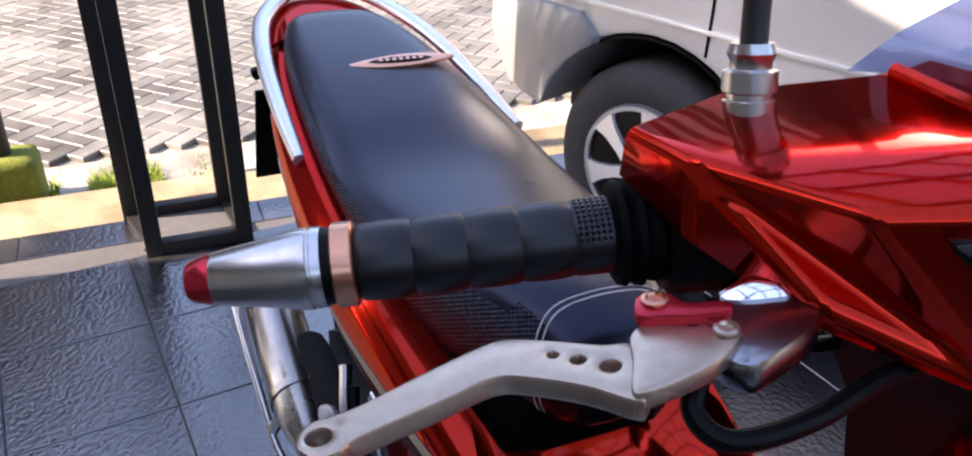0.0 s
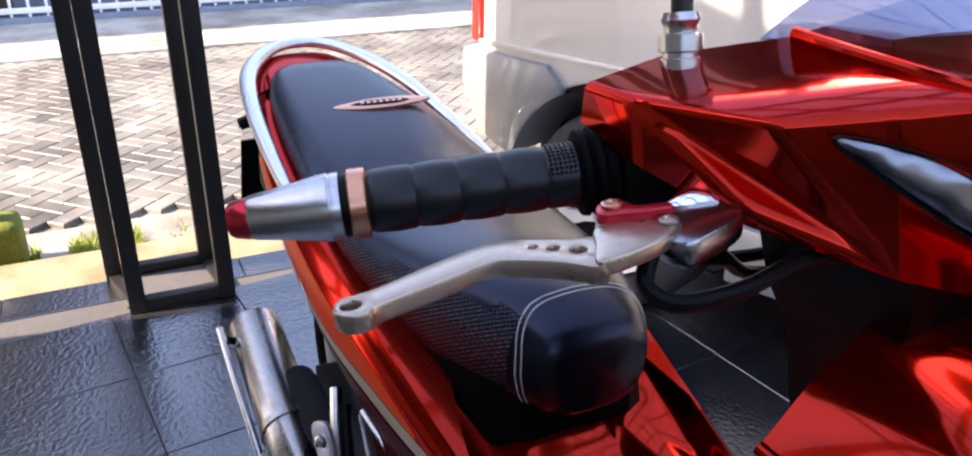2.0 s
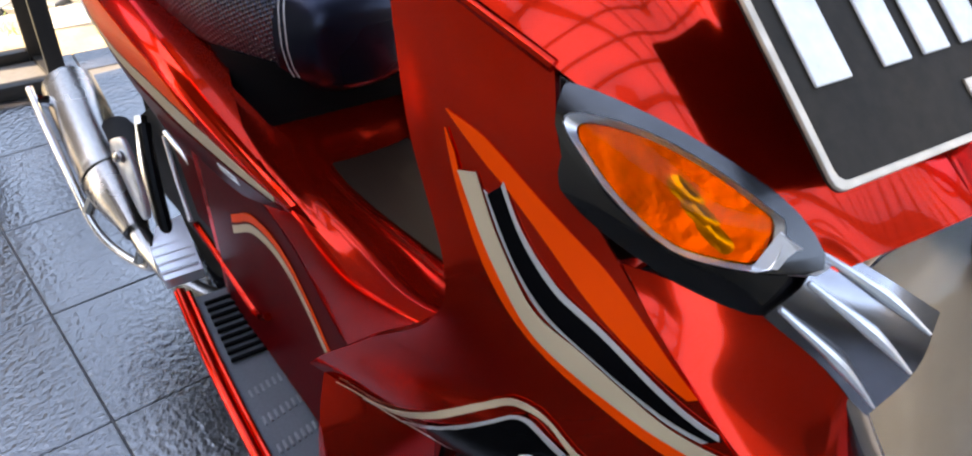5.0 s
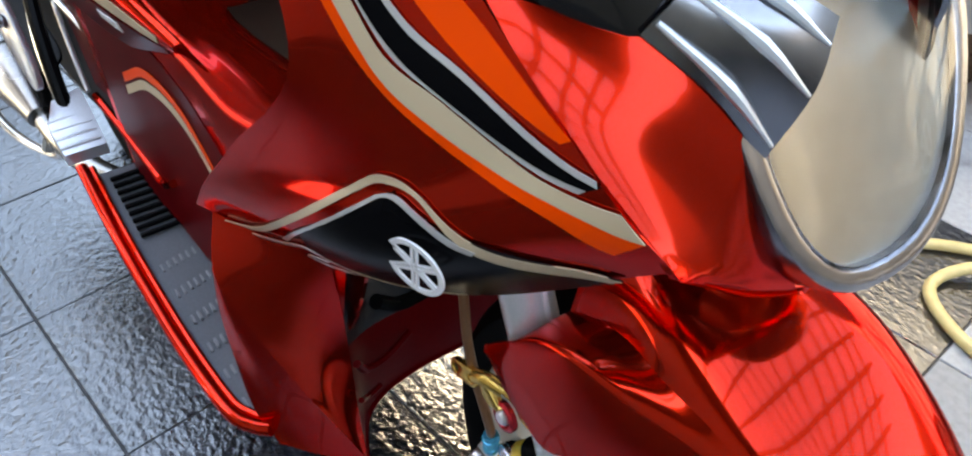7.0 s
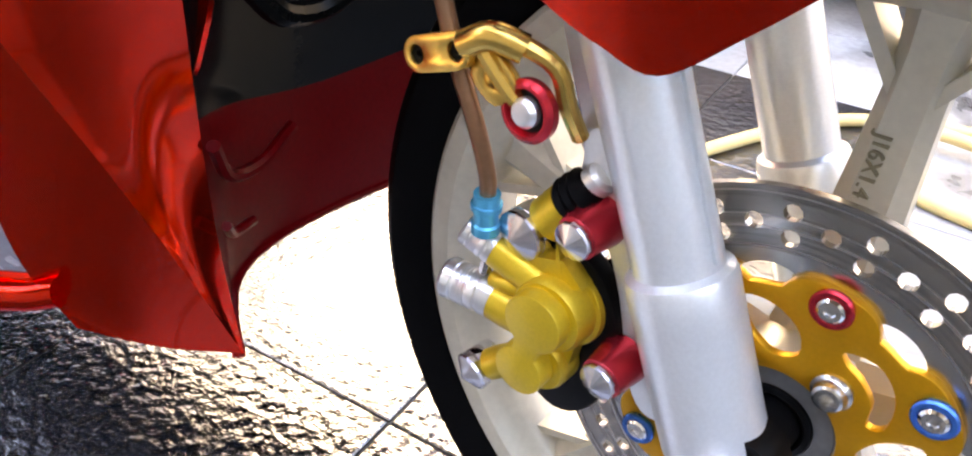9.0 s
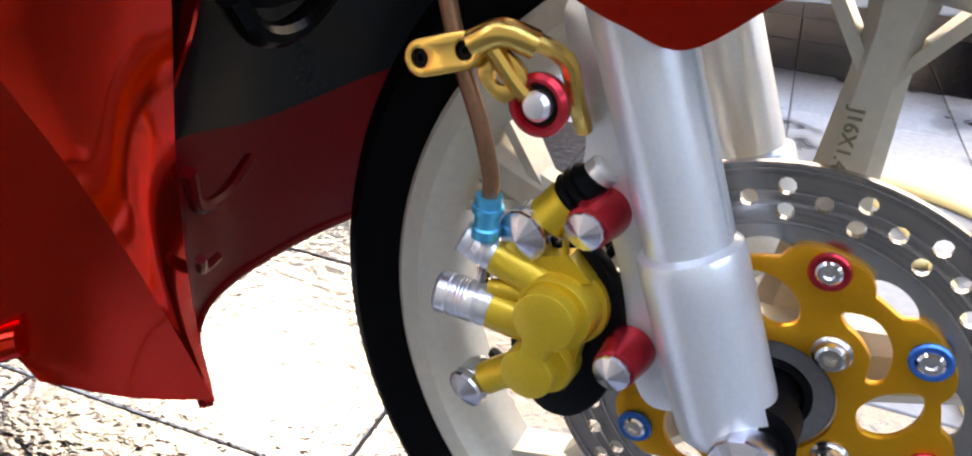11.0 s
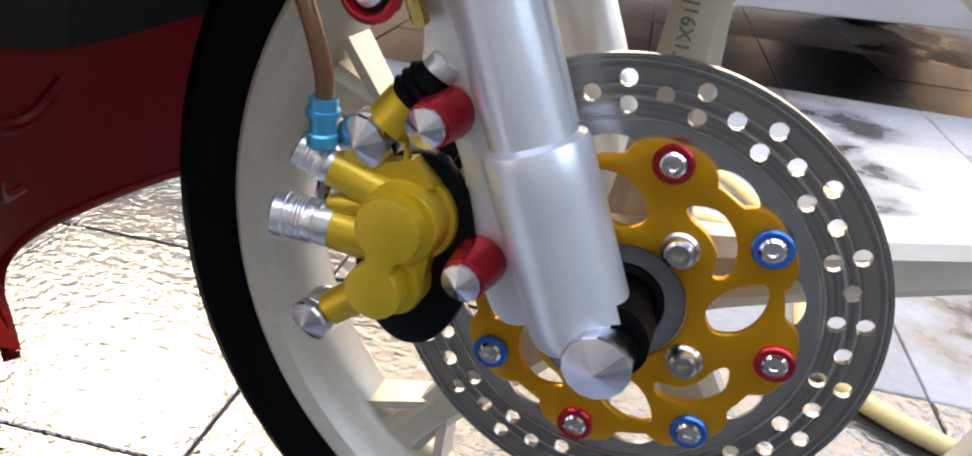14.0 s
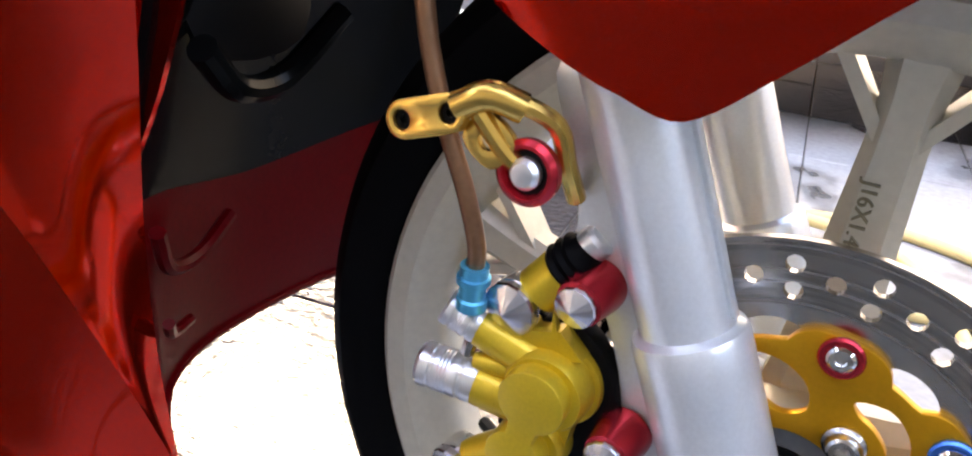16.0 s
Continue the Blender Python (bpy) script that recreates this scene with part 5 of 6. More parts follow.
part("panel_boss", tube([(-0.262, -0.128, 0.43), (-0.270, -0.100, 0.405), (-0.276, -0.060, 0.402), (-0.270, -0.02, 0.43)], 0.007, 5, 10), GREYP, inner_p)
part("panel_recess", dome(rounded([(-.03, -.035), (.03, -.035), (.035, .03), (-.025, .035)], 4), frame_of((-0.287, -0.075, 0.455), (0.2, 1, 0), (1, -0.2, 0.2)), 0.004), BLACK, inner_p)
belly_s = surface([[Vector(p) for p in r] for r in (
    [(-0.296, -0.150, 0.352), (-0.315, -0.110, 0.346), (-0.328, -0.035, 0.332), (-0.318, 0.060, 0.336), (-0.293, 0.112, 0.346)],
    [(-0.285, -0.150, 0.285), (-0.308, -0.118, 0.295), (-0.325, -0.040, 0.290), (-0.315, 0.065, 0.290), (-0.288, 0.112, 0.290)],
    [(-0.276, -0.150, 0.204), (-0.300, -0.130, 0.238), (-0.322, -0.060, 0.236), (-0.322, 0.070, 0.222), (-0.284, 0.112, 0.204)]) ], 8, 6)
belly = part("belly_panel", sheet(belly_s, 0.005), DRED, scooter, "dark red belly panel with arched lower edge", 40)
part("belly_lip", tube([on(belly_s, 1, v / 8, 0.0) for v in range(9)], 0.0032, 3, 8), DRED, belly)
part("belly_ledge", joined(tube([(-0.278, -0.146, 0.345), (-0.288, -0.132, 0.318), (-0.296, -0.105, 0.312), (-0.303, -0.075, 0.322)], 0.004, 5, 8),
                           tube([(-0.272, -0.149, 0.30), (-0.283, -0.138, 0.285), (-0.292, -0.118, 0.28)], 0.003, 4, 8)), DRED, belly)
part("floor_tunnel_under", loft([[Vector((x, y + 0.075 * x, z)) for y, z in ((-0.12, 0.29), (-0.10, 0.252), (0.10, 0.252), (0.12, 0.29), (0.11, 0.4), (-0.11, 0.4))] for x in (-0.36, -0.6, -0.85)]), BLACK, scooter)

# -- foot tunnel, footboards --
def sec(x, pts):
    return [Vector((x, 0.075 * x + y, z)) for y, z in pts]


tun_s = surface([
    sec(-0.215, [(0.0, .630), (-.055, .630), (-.080, .635), (-.105, .630), (-.120, .610), (-.122, .595), (-.122, .58)]),
    sec(-0.300, [(0.0, .585), (-.065, .585), (-.090, .592), (-.125, .588), (-.135, .560), (-.128, .46), (-.125, .36)]),
    sec(-0.420, [(0.0, .556), (-.055, .556), (-.080, .566), (-.115, .562), (-.138, .535), (-.140, .43), (-.150, .30)]),
    sec(-0.540, [(0.0, .548), (-.055, .548), (-.080, .562), (-.108, .562), (-.130, .545), (-.138, .43), (-.150, .295)]),
    sec(-0.610, [(0.0, .552), (-.050, .553), (-.072, .566), (-.105, .572), (-.135, .570), (-.142, .44), (-.150, .30)]),
    sec(-0.665, [(0.0, .592), (-.050, .594), (-.075, .602), (-.112, .604), (-.142, .596), (-.148, .45), (-.150, .30)]),
    sec(-0.740, [(0.0, .650), (-.050, .650), (-.085, .650), (-.130, .648), (-.160, .630), (-.155, .45), (-.150, .30)])], 7, 5)
tun = part("floor_tunnel", sheet(tun_s, 0.004), RED, scooter, "glossy red centre tunnel with grey top mat", 45)
part("floor_tunnel", flipped(sheet(tun_s, 0.004)), RED, scooter, "glossy red centre tunnel with grey top mat", 45)
mat_g = [[on(tun_s, u / 20, v, 0.0025) for v in (0.0, 0.06, 0.12, 0.165)] for u in range(5, 14)]
part("tunnel_mat", sheet(mat_g, 0.002), MAT, tun, "brown-grey rubber mat")
# shade of the tunnel's lower side, painted as a dark red band
part("tunnel_side_shade", band(tun_s, [(.30, .80), (.42, .74), (.56, .72), (.70, .72), (.84, .74), (.97, .76)], [(.30, .995), (.42, .995), (.56, .995), (.70, .995), (.84, .995), (.97, .995)], 1, 0.0008, 6, 5), DRED, tun, "lower side of the tunnel, red darkened for its shade")
mat_h = [[MIRROR @ p for p in r] for r in mat_g]
part("tunnel_mat", sheet(mat_h, 0.002, True), MAT, tun, "brown-grey rubber mat")
part("tunnel_bolt", lathe([(0, 0.007), (0.003, 0.0065), (0.0045, 0.004), (0.003, 0.0)], on(tun_s, 0.28, 0.1, 0.003), (0.1, 0, 1), 14), STEEL, tun)
for c, u in ((ORANGE, 0.0), (BEIGE, 0.016)):
    part("tunnel_stripe", band(tun_s, [(.84, .80 + u), (.68, .76 + u), (.52, .76 + u), (.39, .82 + u), (.30, .93 + u)], [(.84, .812 + u), (.68, .772 + u), (.52, .772 + u), (.39, .832 + u), (.30, .942 + u)]), c, tun)
part("seat_pan", loft([sec(-0.622, [(-.060, .605), (.060, .605), (.056, .675), (-.056, .675)]), sec(-0.650, [(-.098, .590), (.098, .590), (.085, .665), (-.085, .665)]), sec(-0.72, [(-.128, .60), (.128, .60), (.11, .66), (-.11, .66)]), sec(-0.85, [(-.13, .62), (.13, .62), (.12, .69), (-.12, .69)])]), RUBBER, scooter, "black seat pan", 40)
board = loft([[Vector((x, y, z)) for y, z in ((-0.257, zz - 0.012), (-0.257, zz), (-0.10, zz), (-0.10, zz - 0.012))] for x, zz in ((-0.335, 0.281), (-0.45, 0.272), (-0.62, 0.284), (-0.745, 0.318))])
fb = part("footboard", board, BOARD, scooter, "dark grey ribbed footboard with red outer rail", 30)
part("footboard", flipped(loft([[Vector((x, y, z)) for y, z in ((-0.257, zz - 0.012), (-0.257, zz), (-0.10, zz), (-0.10, zz - 0.012))] for x, zz in ((-0.335, 0.281), (-0.45, 0.272), (-0.62, 0.284), (-0.745, 0.318))])), BOARD, scooter, "dark grey ribbed footboard with red outer rail", 30)
part("footboard_rail", tube([(-0.302, -0.229, 0.286), (-0.318, -0.241, 0.282), (-0.350, -0.253, 0.279), (-0.45, -0.260, 0.277), (-0.55, -0.262, 0.281), (-0.65, -0.263, 0.297), (-0.752, -0.263, 0.331)], 0.0075, 6, 12), RED, fb, "red rail")
part("rail_inner_edge", tube([(-0.316, -0.229, 0.287), (-0.332, -0.237, 0.284), (-0.36, -0.245, 0.281), (-0.45, -0.250, 0.279), (-0.55, -0.252, 0.284), (-0.65, -0.253, 0.300), (-0.745, -0.253, 0.330)], 0.004, 6, 8), RED, fb)
for k in range(9):
    x = -0.635 - 0.0115 * k
    z = 0.288 + (-0.62 - x) * 0.27
    part("footboard_rib", brick((x - 0.0025, -0.240, z - 0.002), (x + 0.0025, -0.165, z + 0.003), 0.001), RUBBER, fb, "", 0)
for k in range(6):
    for j in range(9):
        x = -0.350 - 0.046 * k - 0.0018 * j
        z = 0.2735 + 0.002 * abs(k - 2)
        part("footboard_tread", brick((x - 0.007, -0.238 + 0.008 * j, z - 0.002), (x + 0.007, -0.2345 + 0.008 * j, z + 0.003), 0.0008, None, 1), TREAD, fb, "", 0)
peg = part("rear_footpeg", loft([[Vector(p) for p in l] for l in (
    [(-0.765, -0.275, 0.330), (-0.765, -0.225, 0.330), (-0.765, -0.225, 0.345), (-0.765, -0.275, 0.345)],
    [(-0.800, -0.278, 0.345), (-0.805, -0.225, 0.350), (-0.805, -0.225, 0.372), (-0.800, -0.278, 0.368)],
    [(-0.832, -0.262, 0.360), (-0.838, -0.225, 0.365), (-0.838, -0.225, 0.388), (-0.832, -0.262, 0.383)])]), ALU, scooter, "cast aluminium rear footpeg", 30)
for k in range(4):
    x = -0.774 - 0.011 * k
    part("peg_rib", brick((x - 0.003, -0.277, 0.345 + 0.006 * k), (x + 0.003, -0.228, 0.352 + 0.0065 * k), 0.001), ALU, peg, "", 0)

# -- seat --
def seat_section(x, hw, zb, zt, sq=0.62):
    c = 0.075 * x
    out = []
    n = 28
    for k in range(n):
        a = 2 * math.pi * k / n
        cx, sz = math.cos(a), math.sin(a)
        y = hw * math.copysign(abs(cx) ** sq, cx)
        z = (zt + zb) / 2 + (zt - zb) / 2 * math.copysign(abs(sz) ** 0.7, sz)
        if sz < 0:
            y *= 1 - 0.16 * abs(sz)
        out.append(Vector((x, c + y, z)))
    return out


SEAT = ((-0.596, 0.034, 0.655, 0.705), (-0.603, 0.058, 0.640, 0.728), (-0.625, 0.075, 0.625, 0.748), (-0.675, 0.097, 0.610, 0.762), (-0.76, 0.125, 0.615, 0.762), (-0.88, 0.145, 0.650, 0.752), (-1.00, 0.146, 0.690, 0.752),
        (-1.12, 0.138, 0.705, 0.776), (-1.24, 0.125, 0.725, 0.797), (-1.36, 0.105, 0.750, 0.814), (-1.435, 0.078, 0.770, 0.822), (-1.47, 0.045, 0.785, 0.812))
cols = []
for k in range(28):
    cols.append(catmull([seat_section(*s)[k] for s in SEAT], 5))
loops = [[cols[k][i] for k in range(28)] for i in range(len(cols[0]))]
seat_bm = loft(loops)
seat = part("seat", seat_bm, VINYL, scooter, "black vinyl dual seat with perforated sides and pale stitching", 60)
seat.data.materials.append(CARBON)
for p in seat.data.polygons:
    if p.normal.z < 0.72 and -1.5 < p.center.x < -0.640 and p.center.z > 0.60:
        p.material_index = 1


def on_seat(x, ang):
    """A point of the seat's skin at a place along it and round it (0 to 360, 90 is up)."""
    i = next(q for q in range(len(loops) - 1) if loops[q + 1][0].x < x)
    f = (loops[i][0].x - x) / (loops[i][0].x - loops[i + 1][0].x)
    q = (ang % 360) / 360 * 28
    k = int(q)
    p, r = [loops[j][k % 28].lerp(loops[j][(k + 1) % 28], q - k) for j in (i, i + 1)]
    return p.lerp(r, f)


for dx in (0.0, -0.006):
    pts = []
    for k in range(27):
        a_ = 205 - 230 * k / 26
        pts.append(on_seat(-0.626 + dx - 0.024 * max(0.0, math.sin(radians(a_))) ** 2, a_))
    part("stitch", tube(pts, 0.0010, 2, 6), STITCH, seat, "pale double stitching")
for sg in (0, 1):
    edge = [on_seat(x, 196 if sg == 0 else 344) for x in (-0.70, -0.80, -0.90, -1.0, -1.1, -1.2, -1.3, -1.4)]
    part("seat_piping", tube(edge, 0.003, 3, 6), BLACK, seat)
lg = frame_of(Vector((-1.235, -0.0925 + 0.035, 0.7985)), (0.10, 1, 0.02), (0.12, 0, 1))
part("seat_logo", dome(rounded([(-.078, -.002), (-.045, .012), (.0, .021), (.045, .018), (.080, .004), (.05, -.010), (.0, -.018), (-.045, -.015)], 4), lg, 0.002, 0.004, 3), COPPER, seat, "copper oval print")
part("logo_field", dome(rounded([(-.050, -.001), (-.020, .011), (.025, .011), (.048, .002), (.025, -.009), (-.020, -.010)], 4), lg @ Matrix.Translation((0, 0, 0.0012)), 0.0012, 0.002, 3), BLACKD, seat)
for k in range(7):
    part("logo_bar", brick((-0.034 + 0.010 * k, -0.0035, 0.002), (-0.028 + 0.010 * k, 0.0045, 0.0030), 0, lg), COPPER, seat, "", 0)

# -- side covers --
cov_s = surface([[Vector(p) for p in r] for r in (
    [(-0.515, -0.172, .575), (-0.517, -0.178, .572), (-0.520, -0.178, .566), (-0.525, -0.174, .560)],
    [(-0.640, -0.196, .615), (-0.640, -0.208, .602), (-0.640, -0.205, .565), (-0.645, -0.190, .520)],
    [(-0.760, -0.215, .655), (-0.760, -0.232, .632), (-0.765, -0.225, .565), (-0.770, -0.200, .490)],
    [(-0.930, -0.232, .695), (-0.930, -0.256, .665), (-0.930, -0.246, .590), (-0.930, -0.215, .505)],
    [(-1.120, -0.236, .730), (-1.120, -0.258, .702), (-1.120, -0.250, .640), (-1.120, -0.220, .575)],
    [(-1.320, -0.222, .765), (-1.320, -0.240, .742), (-1.320, -0.236, .700), (-1.320, -0.215, .655)],
    [(-1.500, -0.185, .795), (-1.500, -0.196, .780), (-1.500, -0.195, .755), (-1.500, -0.182, .725)]) ], 6, 6)
for fl in (False, True):
    f = flipped if fl else (lambda b: b)
    cov = part("side_cover", f(sheet(cov_s, 0.004)), RED, scooter, "glossy red side cover with orange and beige stripes", 45)
    part("cover_orange", f(band(cov_s, [(.22, .38), (.35, .30), (.50, .26), (.62, .25), (.78, .28)], [(.22, .42), (.35, .46), (.50, .52), (.62, .50), (.78, .42)], 1)), ORANGE, cov, "orange stripe decal")
    part("cover_beige", f(band(cov_s, [(.03, .45), (.18, .44), (.35, .48), (.50, .54), (.64, .53), (.80, .44)], [(.03, .62), (.18, .58), (.35, .58), (.50, .61), (.64, .58), (.80, .48)], 1, 0.0014)), BEIGE, cov, "beige stripe decal")
    part("cover_black", f(band(cov_s, [(.02, .72), (.18, .62), (.35, .62), (.50, .64), (.66, .62), (.85, .6)], [(.02, .98), (.18, .99), (.35, .99), (.50, .99), (.66, .99), (.85, .99)], 1, 0.0013)), DRED, cov, "dark red lower field")
    for k in range(5):
        u = 0.53 + 0.042 * k
        part("cover_bar", f(band(cov_s, [(u, .50), (u + .004, .57), (u + .008, .66)], [(u + .026, .49), (u + .03, .56), (u + .034, .65)], 1, 0.0022, 3, 2)), WHITED, cov, "", 0)
    part("cover_mark", f(band(cov_s, [(.13, .70), (.155, .68), (.18, .67)], [(.13, .80), (.155, .77), (.18, .74)], 1, 0.0022, 3, 2)), WHITED, cov, "", 0)
    # the seat rests on this shelf
    part("cover_shelf", f(sheet([[r[0], r[0].lerp(Vector((r[0].x, 0.075 * r[0].x, r[0].z - 0.005)), 0.02 + 0.58 * max(0.0, min(1.0, (-0.60 - r[0].x) / 0.24)))] for r in cov_s if r[0].x < -0.56], 0.004)), RED, cov, "", 40)
tail_s = surface([[Vector((x, 0.075 * x + y, z)) for y, z in ((-w, z0), (-w * .8, z1), (-w * .4, z1 + 0.008), (w * .4, z1 + 0.008), (w * .8, z1), (w, z0))] for x, w, z0, z1 in ((-1.40, .125, .775, .792), (-1.48, .100, .79, .803), (-1.55, .075, .785, .805), (-1.61, .04, .76, .785))], 5, 4)
part("tail_cover", sheet(tail_s, 0.004, True), RED, scooter, "red tail cover behind the seat", 50)
part("tail_lamp", dome(rounded([(-.05, -.02), (.05, -.02), (.055, .018), (-.055, .018)], 4), frame_of((-1.605, -0.12, 0.755), (0.075, -1, 0), (-1, -0.075, 0.2)), 0.02), REDA, scooter, "red tail lamp")
rail_c = catmull([(-1.10, -0.242, 0.725), (-1.22, -0.243, 0.752), (-1.36, -0.238, 0.784), (-1.47, -0.218, 0.806), (-1.545, -0.170, 0.822), (-1.570, -0.118, 0.828), (-1.545, -0.062, 0.828), (-1.47, -0.008, 0.815), (-1.36, 0.035, 0.79), (-1.22, 0.060, 0.758), (-1.10, 0.072, 0.73)], 6)
rail_l = []
for i, p in enumerate(rail_c):
    d = (rail_c[min(i + 1, len(rail_c) - 1)] - rail_c[max(i - 1, 0)]).normalized()
    out = d.cross(Vector((0, 0, 1))).normalized()
    up = out.cross(d)
    f = 0.55 + 0.45 * math.sin(math.pi * i / (len(rail_c) - 1)) ** 0.6
    rail_l.append([p + out * 0.0155 * f * math.copysign(abs(math.cos(a)) ** 0.7, math.cos(a)) + up * 0.009 * math.sin(a) for a in [2 * math.pi * k / 16 for k in range(16)]])
part("grab_rail", loft(rail_l), ALU, scooter, "broad silver grab rail round the tail", 60)
part("mud_flap", plate([[(-0.07, -0.10), (0.07, -0.10), (0.062, 0.10), (-0.062, 0.10)]], 0.006, frame_of((-1.60, -0.17, 0.555), (0.05, -1, 0), (-1, -0.05, 0.25)), 0.001), BLACK, scooter, "black mud flap")
part("tail_arm", tube([(-1.42, -0.11, 0.70), (-1.52, -0.13, 0.66), (-1.60, -0.15, 0.64)], 0.02, 4, 8), BLACK, scooter)
part("indicator_stalk", tube([(-1.50, -0.19, 0.72), (-1.52, -0.235, 0.70)], 0.012, 1, 8), BLACK, scooter)

# -- rear wheel, engine and exhaust --
RX = Vector((-1.24, 0.075 * -1.24, 0.266))
rw = part("rear_wheel", wheel_ring(rim_prof, RX), WHEELP, scooter, "champagne-painted cast rear wheel")
part("tyre", wheel_ring([(r, y * 1.15) for r, y in tyre_prof], RX, 72), RUBBER, rw, "black rubber road tyre")
for k in range(6):
    a = radians(30 + 60 * k)
    part("spoke", tube([RX + Vector((math.cos(a) * 0.02, 0, math.sin(a) * 0.02)), RX + Vector((math.cos(a) * 0.185, 0, math.sin(a) * 0.185))], [0.018, 0.014], 1, 10), WHEELP, rw)
part("hub", lathe([(-0.06, 0.03), (0.06, 0.03)], RX, (0, 1, 0), 24), STEEL, rw)
part("engine_case", loft([[Vector((x, 0.075 * x + y, z)) for y, z in ((-.10, z0), (-.10, z1), (.12, z1), (.14, z0))] for x, z0, z1 in ((-0.70, .24, .44), (-0.86, .22, .47), (-1.05, .22, .46), (-1.25, .22, .33))]), BLACK, scooter, "black engine and drive case", 30)
part("frame_cover", loft([[Vector((x, 0.075 * x + y, z)) for y, z in ((-.125, z0), (-.12, z1), (.12, z1), (.13, z0))] for x, z0, z1 in ((-0.66, .30, .56), (-0.85, .36, .60), (-1.1, .50, .66), (-1.4, .63, .74))]), BLACK, scooter, "", 30)
red_tri = [(-0.790, -0.212, 0.410), (-0.900, -0.205, 0.470), (-0.840, -0.196, 0.500), (-0.700, -0.190, 0.480), (-0.690, -0.196, 0.400)]
part("lower_side_panel", loft([[Vector(p) for p in red_tri], [Vector(p) + Vector((0, 0.02, 0)) for p in red_tri]]), DRED, scooter, "dark red lower side panel", 20)
part("panel_edge", tube([(-0.905, -0.212, 0.472), (-0.85, -0.218, 0.435), (-0.795, -0.222, 0.402)], 0.0035, 3, 8), ALU, scooter)
part("panel_edge", tube([(-0.905, -0.210, 0.478), (-0.84, -0.200, 0.462), (-0.77, -0.196, 0.445)], 0.0035, 3, 8), ALU, scooter)
part("panel_lip", tube([(-0.80, -0.215, 0.392), (-0.72, -0.205, 0.37), (-0.64, -0.198, 0.352), (-0.60, -0.195, 0.372)], 0.005, 5, 8), RED, scooter)
M0, M1 = Vector((-1.405, -0.270, 0.352)), Vector((-1.055, -0.266, 0.272))
muf = part("exhaust_muffler", lathe([(0, 0.0), (0, 0.030), (0.004, 0.040), (0.012, 0.046), (0.10, 0.047), (0.22, 0.047), (0.30, 0.044), (0.335, 0.036), (0.37, 0.026), (0.40, 0.020), (0.40, 0)], M0, M1 - M0, 36), MUFFS, scooter, "brushed steel exhaust muffler with chrome guard")
part("exhaust_pipe", tube([M1 + Vector((0.0, 0, -0.003)), (-0.96, -0.255, 0.245), (-0.85, -0.22, 0.235), (-0.72, -0.12, 0.23), (-0.62, -0.06, 0.26)], 0.017, 5, 14), MUFFS, muf)
part("heat_shield", plate([rounded([(-.085, -.022), (.055, -.026), (.085, -.012), (.082, .018), (.03, .026), (-.075, .022)], 4)], 0.006, frame_of((-1.125, -0.232, 0.342), (0.97, 0.05, -0.22), (0.2, -0.35, 0.9)), 0.002), BLACK, muf, "black heat shield")
guard = part("exhaust_guard", tube([(-1.372, -0.334, 0.372), (-1.28, -0.330, 0.328), (-1.17, -0.322, 0.272), (-1.105, -0.315, 0.232), (-1.05, -0.296, 0.212), (-0.985, -0.268, 0.214), (-0.962, -0.262, 0.232)], 0.0068, 5, 12), STEEL, muf, "chrome guard rail")
for p, q in (((-1.345, -0.330, 0.360), (-1.345, -0.300, 0.350)), ((-1.13, -0.317, 0.250), (-1.13, -0.295, 0.285)), ((-1.0, -0.275, 0.216), (-1.0, -0.262, 0.245))):
    part("guard_clip", tube([p, q], 0.010, 1, 8), CHROME, guard)
part("muffler_strap", lathe([(0, 0.0485), (0.014, 0.0485)], M0 + (M1 - M0) * 0.72, M1 - M0, 36), MUFFS, muf)
br2 = part("exhaust_bracket", plate([rounded([(-.05, -.018), (.03, -.012), (.05, .0), (.03, .014), (-.045, .022), (-.06, .005)], 4), ring(0.008, 16, -0.035, 0.003)], 0.008, frame_of((-0.842, -0.276, 0.452), (0.55, 0.05, -0.83), (0.15, -0.9, 0.35)), 0.0015), ALU, scooter, "cast aluminium exhaust bracket")
part("bracket_bolt", lathe([(0, 0.008), (0.005, 0.008), (0.007, 0.005), (0.007, 0)], (-0.862, -0.279, 0.483), (0.15, -0.9, 0.35), 12), STEEL, br2)
part("frame_tube", tube([(-0.90, -0.235, 0.50), (-0.86, -0.245, 0.44), (-0.82, -0.25, 0.36)], 0.009, 4, 10), BLACK, scooter)
part("frame_tube", tube([(-0.98, -0.225, 0.47), (-0.93, -0.24, 0.42), (-0.88, -0.245, 0.36), (-0.85, -0.24, 0.31)], 0.009, 4, 10), STEEL, scooter)
part("side_stand", tube([(-0.70, 0.12, 0.22), (-0.75, 0.26, 0.012)], 0.011, 1, 10), BLACK, scooter)
part("stand_foot", brick((-0.785, 0.24, 0.0), (-0.725, 0.29, 0.012), 0.003), BLACK, scooter)

# -- handlebar --
B0, B1 = Vector((-0.417, -0.408, 0.999)), Vector((-0.358, -0.215, 1.020))
BD = (B1 - B0).normalized()
